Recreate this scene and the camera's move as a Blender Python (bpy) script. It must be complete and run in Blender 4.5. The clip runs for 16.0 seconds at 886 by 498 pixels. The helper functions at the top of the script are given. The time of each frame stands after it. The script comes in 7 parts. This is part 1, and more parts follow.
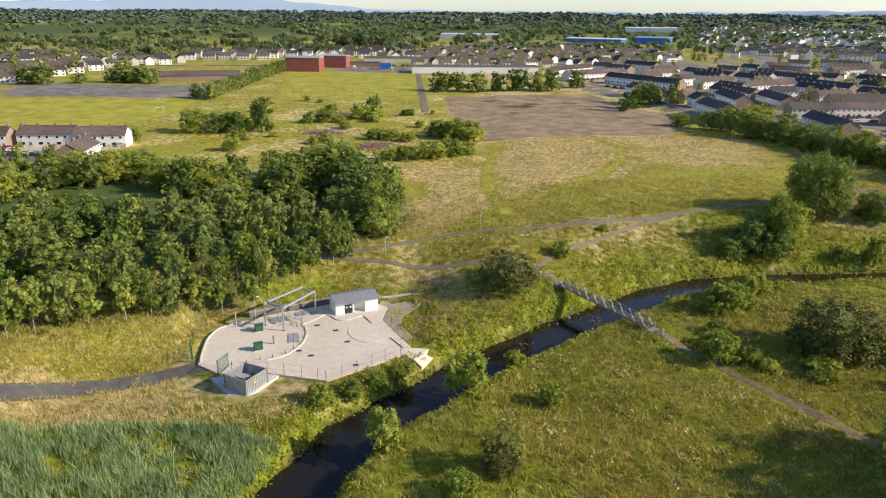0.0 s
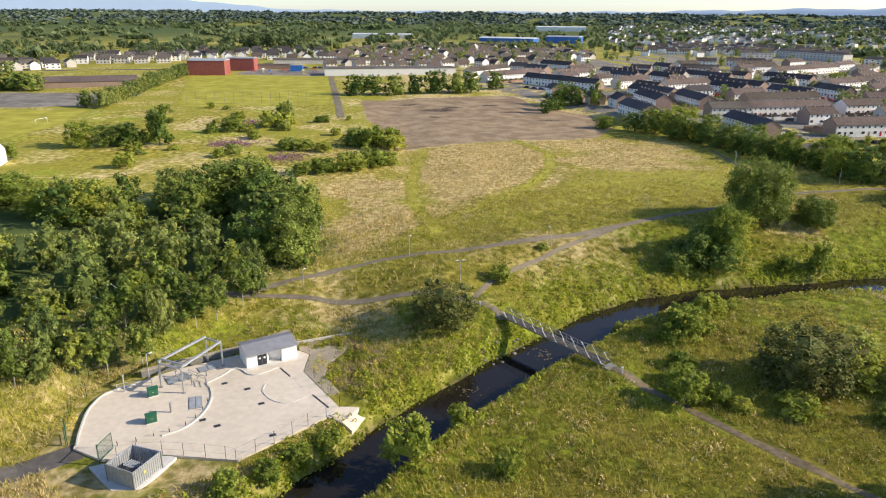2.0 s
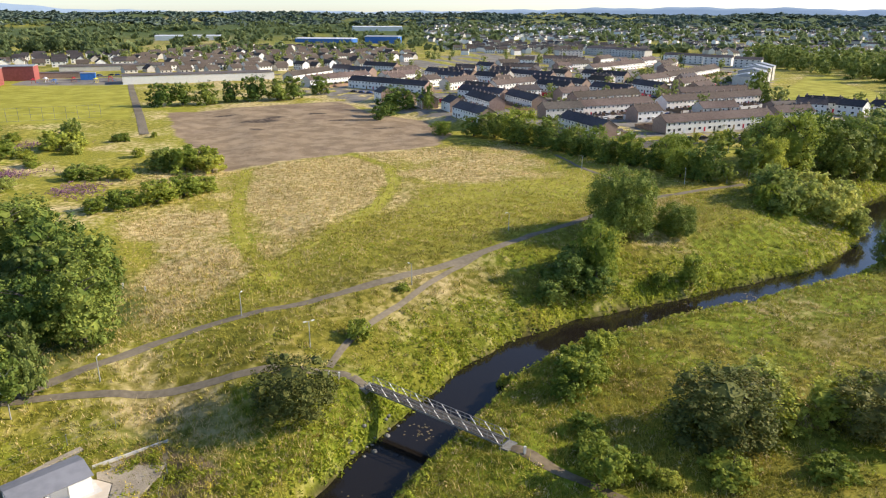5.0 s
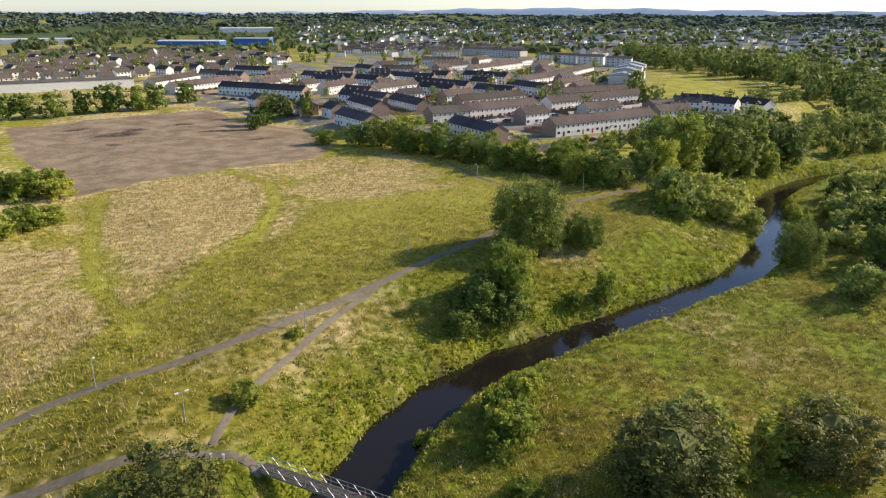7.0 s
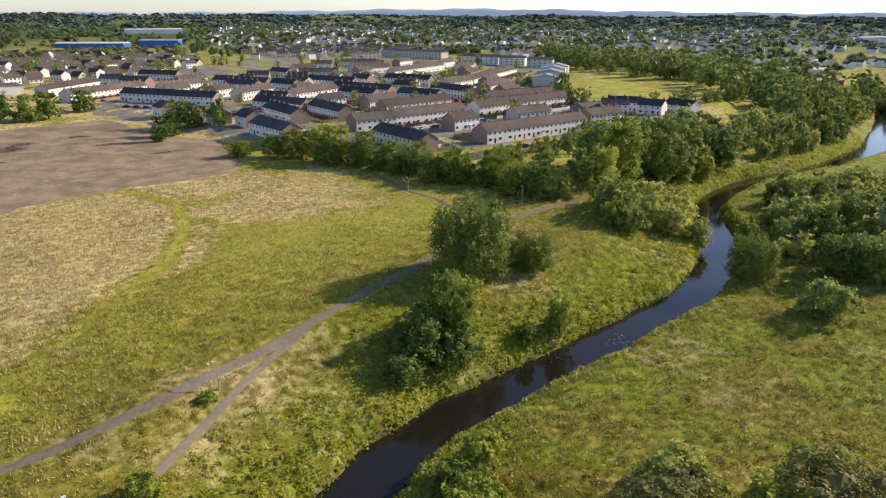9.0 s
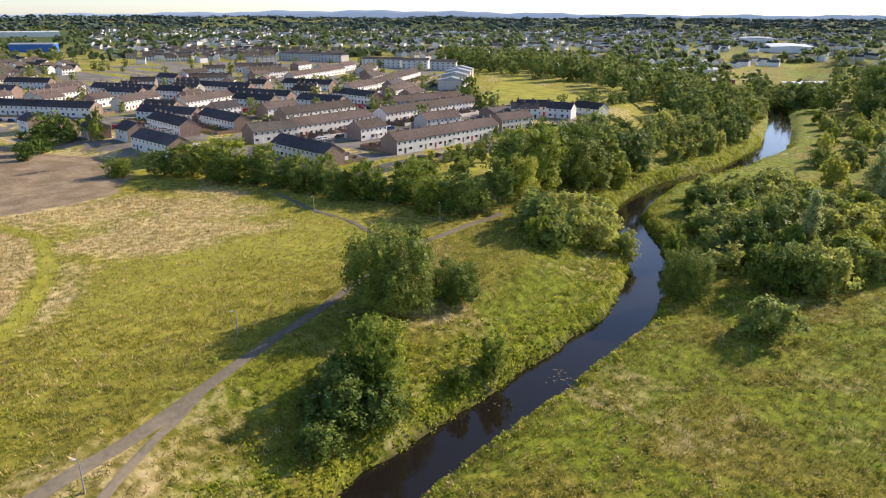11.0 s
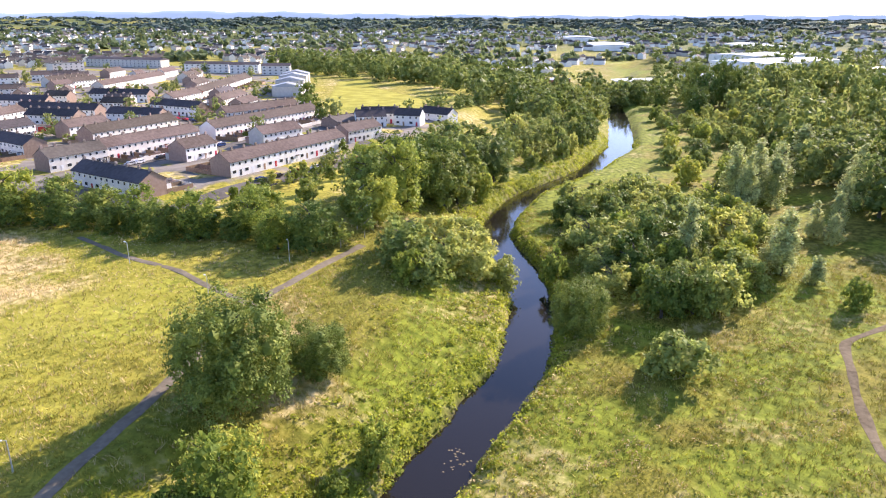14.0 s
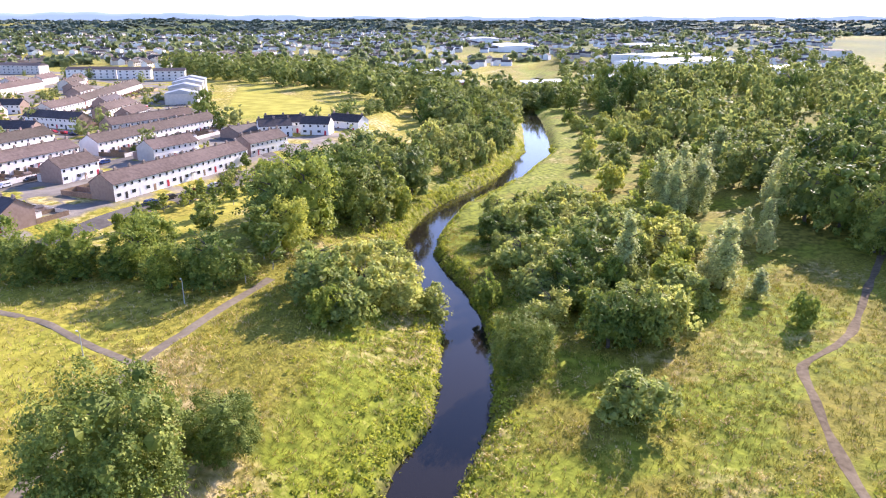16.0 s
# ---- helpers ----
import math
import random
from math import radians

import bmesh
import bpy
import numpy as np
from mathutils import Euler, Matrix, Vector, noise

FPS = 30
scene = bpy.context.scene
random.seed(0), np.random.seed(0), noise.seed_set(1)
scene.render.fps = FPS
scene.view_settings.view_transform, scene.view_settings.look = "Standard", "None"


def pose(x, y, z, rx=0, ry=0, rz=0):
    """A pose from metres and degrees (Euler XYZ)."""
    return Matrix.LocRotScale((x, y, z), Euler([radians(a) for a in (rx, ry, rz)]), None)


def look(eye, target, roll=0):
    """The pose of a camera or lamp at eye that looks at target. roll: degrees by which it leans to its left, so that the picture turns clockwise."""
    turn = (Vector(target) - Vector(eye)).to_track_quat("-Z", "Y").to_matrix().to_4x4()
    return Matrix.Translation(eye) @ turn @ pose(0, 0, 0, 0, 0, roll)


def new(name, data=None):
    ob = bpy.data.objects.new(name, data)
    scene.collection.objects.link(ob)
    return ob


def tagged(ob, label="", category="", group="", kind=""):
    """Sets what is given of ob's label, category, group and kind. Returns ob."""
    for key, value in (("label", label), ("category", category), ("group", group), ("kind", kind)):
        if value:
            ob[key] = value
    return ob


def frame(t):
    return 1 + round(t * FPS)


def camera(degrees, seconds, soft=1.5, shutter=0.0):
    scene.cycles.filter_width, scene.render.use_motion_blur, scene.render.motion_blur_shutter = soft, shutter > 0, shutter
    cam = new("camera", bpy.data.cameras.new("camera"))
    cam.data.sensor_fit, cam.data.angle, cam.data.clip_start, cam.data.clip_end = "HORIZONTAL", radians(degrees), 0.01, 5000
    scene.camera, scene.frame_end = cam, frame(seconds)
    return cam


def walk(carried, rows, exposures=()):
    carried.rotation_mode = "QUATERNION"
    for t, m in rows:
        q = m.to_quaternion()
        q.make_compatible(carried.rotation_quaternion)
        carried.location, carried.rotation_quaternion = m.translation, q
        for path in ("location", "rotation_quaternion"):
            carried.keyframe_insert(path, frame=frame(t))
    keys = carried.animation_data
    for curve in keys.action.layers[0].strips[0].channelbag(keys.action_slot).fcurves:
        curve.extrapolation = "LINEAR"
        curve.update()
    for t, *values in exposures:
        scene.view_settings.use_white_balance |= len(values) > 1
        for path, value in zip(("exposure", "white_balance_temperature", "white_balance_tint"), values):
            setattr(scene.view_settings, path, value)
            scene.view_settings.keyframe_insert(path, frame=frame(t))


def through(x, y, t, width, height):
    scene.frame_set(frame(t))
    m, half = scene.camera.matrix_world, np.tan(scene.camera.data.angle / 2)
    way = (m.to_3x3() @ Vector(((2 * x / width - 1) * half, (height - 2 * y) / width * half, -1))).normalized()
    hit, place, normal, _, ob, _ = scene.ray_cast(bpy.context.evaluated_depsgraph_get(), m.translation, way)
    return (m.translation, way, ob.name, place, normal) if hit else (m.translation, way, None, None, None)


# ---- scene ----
cam = camera(64.6, 16.0, soft=1.1)
SITE = 1.3                              # metres to one unit of the plan below
METRES, EYE, TILT, LEAN, TURN = 118.8 * SITE, 47.3 * SITE, 4.55, 0.0, 0.0
ROWS = [
    (0.0, 0.0, 0.0, 0.0, 0.2, -23.21, -0.46),
    (0.5, -0.0029, 0.032, -0.0025, -1.36, -23.2, -0.56),
    (1.0, -0.0053, 0.064, -0.005, -2.98, -23.18, -0.68),
    (1.5, -0.0069, 0.0961, -0.0073, -4.66, -23.18, -0.79),
    (2.0, -0.0076, 0.1285, -0.0097, -6.69, -23.16, -0.92),
    (2.5, -0.0076, 0.161, -0.0123, -8.85, -23.14, -1.07),
    (3.0, -0.0064, 0.1933, -0.0146, -11.26, -23.1, -1.23),
    (3.5, -0.0045, 0.2254, -0.0172, -13.69, -23.04, -1.4),
    (4.0, -0.0015, 0.2567, -0.0194, -16.09, -23.0, -1.56),
    (4.5, 0.0024, 0.2876, -0.022, -18.53, -22.93, -1.72),
    (5.0, 0.0077, 0.318, -0.0243, -21.03, -22.84, -1.87),
    (7.5, 0.0517, 0.4638, -0.0353, -32.79, -22.31, -2.64),
    (8.0, 0.0641, 0.4918, -0.0373, -34.32, -22.22, -2.76),
    (8.5, 0.078, 0.5188, -0.039, -35.74, -22.15, -2.86),
    (11.0, 0.1612, 0.6472, -0.0475, -45.25, -21.5, -3.44),
    (11.5, 0.1809, 0.6714, -0.049, -47.39, -21.35, -3.55),
    (12.0, 0.2011, 0.6951, -0.0508, -49.63, -21.2, -3.66),
    (12.5, 0.2224, 0.7182, -0.0523, -51.89, -21.06, -3.76),
    (13.0, 0.2444, 0.7406, -0.0537, -54.09, -20.92, -3.84),
    (13.5, 0.2667, 0.7621, -0.0552, -56.25, -20.78, -3.9),
    (14.0, 0.2903, 0.7831, -0.0569, -58.4, -20.61, -3.96),
    (14.5, 0.314, 0.8026, -0.0579, -60.52, -20.45, -4.03),
    (15.0, 0.339, 0.8213, -0.0594, -62.63, -20.27, -4.09),
    (15.5, 0.3648, 0.8395, -0.0612, -64.34, -20.1, -4.14),
    (16.0, 0.3908, 0.8565, -0.0622, -65.95, -19.97, -4.19),
]
EXPOSURES = [(0.0, 0.27, 6250, 14), (3.5, 0.54, 6200, 14), (5.0, 0.48, 6200, 14), (8.0, 0.24, 6300, 16), (11.0, 0.40, 6300, 18), (12.5, 0.78, 6250, 20), (14.5, 1.30, 5900, 30), (16.0, 1.36, 5800, 33)]
walk(cam, [(t, pose(0, 0, EYE, TILT, LEAN, TURN) @ pose(METRES * x, METRES * y, METRES * z, 90 + pitch, roll, yaw)) for t, x, y, z, yaw, pitch, roll in ROWS], EXPOSURES)

# ---- world, sun, exposure ----
SUN_AZ, SUN_EL = -10.0, 27.0          # degrees: azimuth from +x towards +y, and height
world = bpy.data.worlds.new("sky")
scene.world = world
world.use_nodes = True
wn = world.node_tree.nodes
wn.clear()
sky = wn.new("ShaderNodeTexSky")
sky.sky_type = "NISHITA"
sky.sun_disc = False
sky.sun_elevation = radians(SUN_EL)
sky.sun_rotation = radians(90 - SUN_AZ)
sky.air_density, sky.dust_density, sky.ozone_density = 0.8, 0.4, 2.0
wbg = wn.new("ShaderNodeBackground")
wbg.inputs["Strength"].default_value = 0.145
wout = wn.new("ShaderNodeOutputWorld")
world.node_tree.links.new(sky.outputs[0], wbg.inputs["Color"])
world.node_tree.links.new(wbg.outputs[0], wout.inputs["Surface"])

sun_data = bpy.data.lights.new("sun", "SUN")
sun_data.energy, sun_data.angle, sun_data.color = 5.0, radians(0.55), (1.0, 0.88, 0.66)
sun = new("sun", sun_data)
sun_way = Vector((math.cos(radians(SUN_EL)) * math.cos(radians(SUN_AZ)), math.cos(radians(SUN_EL)) * math.sin(radians(SUN_AZ)), math.sin(radians(SUN_EL))))
sun.matrix_world = look(Vector((0, 0, 200)) + sun_way * 400, (0, 0, 200))


# ---- materials ----
def material(name, dark, light, scale=1.0, rough=0.8, bump=0.0, bump_scale=None, metal=0.0, vary=0.0, island=0.0, translucent=0.0, spec=0.5, big=0.06):
    """Noise of two scales between two colours; scale is in waves per metre; vary: change from object to object."""
    m = bpy.data.materials.new(name)
    m.use_nodes = True
    nt = m.node_tree
    nodes, link = nt.nodes, nt.links.new
    bsdf = nodes["Principled BSDF"]
    bsdf.inputs["Roughness"].default_value = rough
    bsdf.inputs["Metallic"].default_value = metal
    bsdf.inputs["Specular IOR Level"].default_value = spec
    geo = nodes.new("ShaderNodeNewGeometry")
    fine = nodes.new("ShaderNodeTexNoise")
    fine.inputs["Scale"].default_value, fine.inputs["Detail"].default_value = scale, 5
    wide = nodes.new("ShaderNodeTexNoise")
    wide.inputs["Scale"].default_value, wide.inputs["Detail"].default_value = scale * big, 3
    link(geo.outputs["Position"], fine.inputs["Vector"])
    link(geo.outputs["Position"], wide.inputs["Vector"])
    both = nodes.new("ShaderNodeMath")
    both.operation = "ADD"
    link(fine.outputs["Fac"], both.inputs[0])
    link(wide.outputs["Fac"], both.inputs[1])
    span = nodes.new("ShaderNodeMapRange")
    span.inputs["From Min"].default_value, span.inputs["From Max"].default_value = 0.72, 1.28
    link(both.outputs[0], span.inputs["Value"])
    mix = nodes.new("ShaderNodeMix")
    mix.data_type = "RGBA"
    mix.inputs["A"].default_value, mix.inputs["B"].default_value = (*dark, 1), (*light, 1)
    link(span.outputs["Result"], mix.inputs["Factor"])
    colour = mix.outputs["Result"]
    for amount, node, out in ((vary, "ShaderNodeObjectInfo", "Random"), (island, "ShaderNodeNewGeometry", "Random Per Island")):
        if amount:
            info = nodes.new(node)
            rng = nodes.new("ShaderNodeMapRange")
            rng.inputs["To Min"].default_value, rng.inputs["To Max"].default_value = 1 - amount, 1 + amount
            link(info.outputs[out], rng.inputs["Value"])
            hsv = nodes.new("ShaderNodeHueSaturation")
            link(rng.outputs["Result"], hsv.inputs["Value"])
            hue = nodes.new("ShaderNodeMapRange")
            hue.inputs["To Min"].default_value, hue.inputs["To Max"].default_value = 0.5 + amount * 0.07, 0.5 - amount * 0.07
            link(info.outputs[out], hue.inputs["Value"])
            link(hue.outputs["Result"], hsv.inputs["Hue"])
            link(colour, hsv.inputs["Color"])
            colour = hsv.outputs["Color"]
    link(colour, bsdf.inputs["Base Color"])
    if bump:
        relief = nodes.new("ShaderNodeTexNoise")
        relief.inputs["Scale"].default_value, relief.inputs["Detail"].default_value = bump_scale or scale, 6
        link(geo.outputs["Position"], relief.inputs["Vector"])
        bm_node = nodes.new("ShaderNodeBump")
        bm_node.inputs["Strength"].default_value, bm_node.inputs["Distance"].default_value = 1.0, bump
        link(relief.outputs["Fac"], bm_node.inputs["Height"])
        link(bm_node.outputs["Normal"], bsdf.inputs["Normal"])
    if translucent:
        tr = nodes.new("ShaderNodeBsdfTranslucent")
        glow = nodes.new("ShaderNodeHueSaturation")
        glow.inputs["Hue"].default_value, glow.inputs["Value"].default_value = 0.495, 1.25
        link(colour, glow.inputs["Color"])
        link(glow.outputs["Color"], tr.inputs["Color"])
        ms = nodes.new("ShaderNodeMixShader")
        ms.inputs["Fac"].default_value = translucent
        link(bsdf.outputs[0], ms.inputs[1])
        link(tr.outputs[0], ms.inputs[2])
        link(ms.outputs[0], nodes["Material Output"].inputs["Surface"])
    return m


def foliage(name, dark, light, vary=0.3, island=0.28, through=0.4):
    return material(name, dark, light, scale=0.5, rough=0.6, vary=vary, island=island, translucent=through, spec=0.1, big=0.3)


LEAF_OAK = foliage("leaf_dark_green", (0.10, 0.145, 0.025), (0.215, 0.27, 0.054), through=0.18)
LEAF_MID = foliage("leaf_green", (0.205, 0.25, 0.034), (0.37, 0.415, 0.075))
LEAF_BIRCH = foliage("leaf_birch", (0.175, 0.225, 0.04), (0.325, 0.375, 0.082))
LEAF_WILLOW = foliage("leaf_willow", (0.25, 0.29, 0.062), (0.42, 0.46, 0.125))
LEAF_POPLAR = foliage("leaf_poplar", (0.34, 0.375, 0.135), (0.53, 0.56, 0.23), 0.15)
LEAF_BROWN = foliage("leaf_brownish", (0.105, 0.11, 0.026), (0.22, 0.222, 0.058), through=0.15)
LEAF_FAR = foliage("leaf_far", (0.17, 0.21, 0.06), (0.28, 0.325, 0.11), 0.2)
LEAF_WOODS = foliage("leaf_woods", (0.165, 0.205, 0.048), (0.30, 0.345, 0.098), 0.25)
LEAF_HEDGE = foliage("leaf_hedge", (0.10, 0.14, 0.055), (0.19, 0.235, 0.10), 0.2, 0.15)
# Haze over the distant woods is mixed into this greyer, bluer green.
LEAF_DISTANT_HAZED = material("leaf_distant_hazed", (0.10, 0.135, 0.10), (0.175, 0.215, 0.165), 0.02, 0.9, island=0.2, spec=0.05, big=0.2)
BARK = material("bark", (0.05, 0.04, 0.03), (0.13, 0.11, 0.085), 3, 0.9, 0.02, vary=0.15)
BARK_BIRCH = material("birch_bark", (0.18, 0.17, 0.15), (0.55, 0.53, 0.48), 4, 0.8, 0.01, vary=0.15)
GRASS_TALL = material("tall_grass", (0.22, 0.215, 0.028), (0.45, 0.405, 0.066), 0.4, 0.7, island=0.25, translucent=0.15, spec=0.2, big=0.15)
GRASS_DRY = material("dry_grass", (0.48, 0.37, 0.145), (0.72, 0.57, 0.27), 0.4, 0.8, island=0.25, translucent=0.12, spec=0.2, big=0.15)
HERB = material("bank_herbs", (0.205, 0.245, 0.02), (0.425, 0.46, 0.05), 0.5, 0.6, island=0.25, translucent=0.45, spec=0.25, big=0.2)
REED = material("reeds", (0.19, 0.27, 0.10), (0.38, 0.46, 0.20), 0.5, 0.6, island=0.4, translucent=0.25, spec=0.3, big=0.2)
FLOWER = material("yellow_flowers", (0.55, 0.42, 0.02), (0.75, 0.6, 0.05), 2, 0.7, island=0.2)
HEATHER = material("pink_willowherb", (0.20, 0.10, 0.15), (0.34, 0.18, 0.25), 1.5, 0.8, island=0.3, translucent=0.2)
TARMAC = material("path_tarmac", (0.155, 0.128, 0.09), (0.25, 0.21, 0.15), 1.2, 0.95, 0.004, 20, spec=0.1)
DIRT = material("dirt_path", (0.10, 0.076, 0.046), (0.24, 0.19, 0.122), 1.0, 0.98, 0.02, 5, spec=0.08)
ASPHALT = material("road_asphalt", (0.095, 0.086, 0.076), (0.16, 0.146, 0.13), 0.8, 0.95, 0.004, 20, spec=0.15)
CONCRETE = material("concrete", (0.57, 0.485, 0.375), (0.70, 0.605, 0.48), 0.9, 0.85, 0.004, 15)
CONCRETE_OLD = material("kerb_concrete", (0.52, 0.50, 0.45), (0.66, 0.63, 0.58), 1.5, 0.85, 0.004, 15)
GRAVEL = material("gravel", (0.26, 0.215, 0.15), (0.46, 0.39, 0.29), 4, 0.95, 0.04, 9)
STEEL = material("galvanised_steel", (0.42, 0.43, 0.44), (0.60, 0.61, 0.62), 3, 0.5, metal=0.6)
STEEL_DULL = material("dull_steel", (0.20, 0.20, 0.20), (0.34, 0.34, 0.33), 3, 0.6, metal=0.5)
GREEN_PAINT = material("green_paint", (0.015, 0.09, 0.045), (0.025, 0.13, 0.065), 2, 0.5)
DARK = material("dark_paint", (0.018, 0.018, 0.02), (0.035, 0.035, 0.038), 2, 0.5)
RENDER_WHITE = material("white_render", (0.78, 0.75, 0.70), (0.88, 0.86, 0.81), 0.8, 0.9, 0.004, 20, vary=0.06)
RENDER_CREAM = material("cream_render", (0.50, 0.46, 0.40), (0.64, 0.60, 0.53), 0.7, 0.9, 0.004, 20, vary=0.08)
RENDER_GREY = material("grey_pebbledash", (0.68, 0.635, 0.57), (0.82, 0.78, 0.71), 0.8, 0.95, 0.006, 18, vary=0.08)
BRICK_BROWN = material("brown_brick", (0.26, 0.175, 0.13), (0.37, 0.265, 0.205), 1.2, 0.9, 0.004, 18, vary=0.1)
BRICK_RED = material("red_brick", (0.24, 0.066, 0.05), (0.34, 0.10, 0.078), 0.6, 0.9, 0.004, 18, vary=0.06)
ROOF_SLATE = material("slate_roof", (0.054, 0.046, 0.046), (0.10, 0.086, 0.086), 0.9, 0.85, 0.02, 4, vary=0.25, spec=0.25)
ROOF_BROWN = material("brown_tile_roof", (0.088, 0.066, 0.054), (0.16, 0.125, 0.104), 0.9, 0.95, 0.02, 4, vary=0.3, spec=0.2)
ROOF_GREY = material("grey_tile_roof", (0.09, 0.075, 0.065), (0.16, 0.135, 0.115), 0.9, 0.9, 0.02, 4, vary=0.2, spec=0.25)
CHIMNEY_POT = material("chimney_render", (0.22, 0.165, 0.13), (0.36, 0.28, 0.22), 1.5, 0.9, vary=0.2)
ROOF_METAL = material("grey_metal_roof", (0.30, 0.31, 0.32), (0.42, 0.43, 0.44), 0.6, 0.5, metal=0.2, vary=0.1)
ROOF_WHITE = material("pale_metal_roof", (0.58, 0.59, 0.60), (0.74, 0.75, 0.76), 0.4, 0.5, vary=0.06)
WHITE_PAINT = material("white_paint", (0.72, 0.72, 0.70), (0.82, 0.82, 0.80), 1.5, 0.45)
BLUE_CLAD = material("blue_cladding", (0.02, 0.13, 0.42), (0.04, 0.18, 0.52), 0.6, 0.5, vary=0.1)
RED_PAINT = material("red_paint", (0.38, 0.015, 0.025), (0.52, 0.03, 0.04), 1.0, 0.5, vary=0.12)
YELLOW_PAINT = material("yellow_paint", (0.6, 0.5, 0.06), (0.75, 0.64, 0.12), 1.0, 0.6)
WOOD_FENCE = material("timber_fence", (0.20, 0.13, 0.075), (0.34, 0.24, 0.15), 2.0, 0.85, 0.01, 12, vary=0.2)
STONE = material("stones", (0.16, 0.15, 0.13), (0.32, 0.30, 0.26), 2.0, 0.9, 0.03, 6, vary=0.2)
RUBBER = material("tyre_rubber", (0.015, 0.015, 0.015), (0.03, 0.03, 0.03), 5, 0.8)


def glass_dark(name):
    m = material(name, (0.02, 0.023, 0.028), (0.05, 0.055, 0.065), 0.6, 0.08, vary=0.3)
    return m


PANE = glass_dark("window_pane")


def water_material():
    m = bpy.data.materials.new("river_water")
    m.use_nodes = True
    nt = m.node_tree
    b = nt.nodes["Principled BSDF"]
    b.inputs["Base Color"].default_value = (0.016, 0.013, 0.010, 1)
    b.inputs["Roughness"].default_value = 0.07
    b.inputs["IOR"].default_value = 1.333
    geo = nt.nodes.new("ShaderNodeNewGeometry")
    n = nt.nodes.new("ShaderNodeTexNoise")
    n.inputs["Scale"].default_value, n.inputs["Detail"].default_value = 1.3, 4
    nt.links.new(geo.outputs["Position"], n.inputs["Vector"])
    bu = nt.nodes.new("ShaderNodeBump")
    bu.inputs["Strength"].default_value, bu.inputs["Distance"].default_value = 0.35, 0.03
    nt.links.new(n.outputs["Fac"], bu.inputs["Height"])
    nt.links.new(bu.outputs["Normal"], b.inputs["Normal"])
    return m


WATER = water_material()


# ---- plan of the land ----
RIVER = [(-46, -260), (-34, -60), (-28, 20), (-22, 48), (-16, 63), (-11.5, 74), (-4, 82), (3.5, 90.5), (12, 98), (20.5, 105.5), (30, 113), (40, 120.5), (50, 125.5),
         (62, 128), (75, 129), (90, 130), (105, 131.5), (121, 133), (135, 138), (146, 143), (158, 151), (171, 162), (179, 168), (190, 172), (204, 175.5),
         (221, 178), (240, 176), (262, 175), (285, 177.5), (312, 180), (340, 189), (370, 199), (400, 210), (430, 222), (480, 240), (560, 252), (700, 300)]
WATER_Z = -2.0


def along(points, x, y):
    """Distance to a polyline, positive on its left, and the distance along it."""
    x, y = np.asarray(x, float), np.asarray(y, float)
    best, side, run, total = np.full(x.shape, 1e9), np.ones(x.shape), np.zeros(x.shape), 0.0
    for (ax, ay), (bx, by) in zip(points, points[1:]):
        ux, uy = bx - ax, by - ay
        length = math.hypot(ux, uy)
        k = np.clip(((x - ax) * ux + (y - ay) * uy) / length ** 2, 0, 1)
        d = np.hypot(x - ax - k * ux, y - ay - k * uy)
        near = d < best
        best = np.where(near, d, best)
        side = np.where(near, np.sign(ux * (y - ay) - uy * (x - ax)), side)
        run = np.where(near, total + k * length, run)
        total += length
    return best * np.where(side == 0, 1, side), run


def ss(a, b, v):
    k = np.clip((v - a) / (b - a), 0, 1)
    return k * k * (3 - 2 * k)


def waves(x, y, size, seed=0.0):
    """Smooth wandering values of about -1 to 1, with that size in metres."""
    u, v = x / size, y / size
    return (np.sin(u * 2.1 + seed + 1.7 * np.sin(v * 1.3 + seed * 2)) + np.sin(v * 2.7 - seed + 1.9 * np.sin(u * 1.1 + seed)) + np.sin((u + v) * 1.9 + 2.3 * seed + 1.2 * np.sin((u - v) * 2.3))) / 3


def inside(poly, x, y):
    x, y = np.asarray(x, float), np.asarray(y, float)
    hit = np.zeros(x.shape, bool)
    for (ax, ay), (bx, by) in zip(poly, poly[1:] + poly[:1]):
        if ay != by:
            hit ^= ((ay > y) != (by > y)) & (x < (bx - ax) * (y - ay) / (by - ay) + ax)
    return hit


def soft_inside(poly, x, y, edge):
    d, _ = along(poly + poly[:1], x, y)
    return np.where(inside(poly, x, y), ss(-edge, edge, np.abs(d)), ss(edge, -edge, np.abs(d)))


TERRACE_LAND = [(99, 300), (108, 266), (123, 252), (127, 231), (150, 227), (212, 231), (262, 234), (302, 240), (350, 262), (420, 312), (520, 420), (500, 720), (300, 780), (90, 620), (64, 470), (80, 400), (92, 345)]


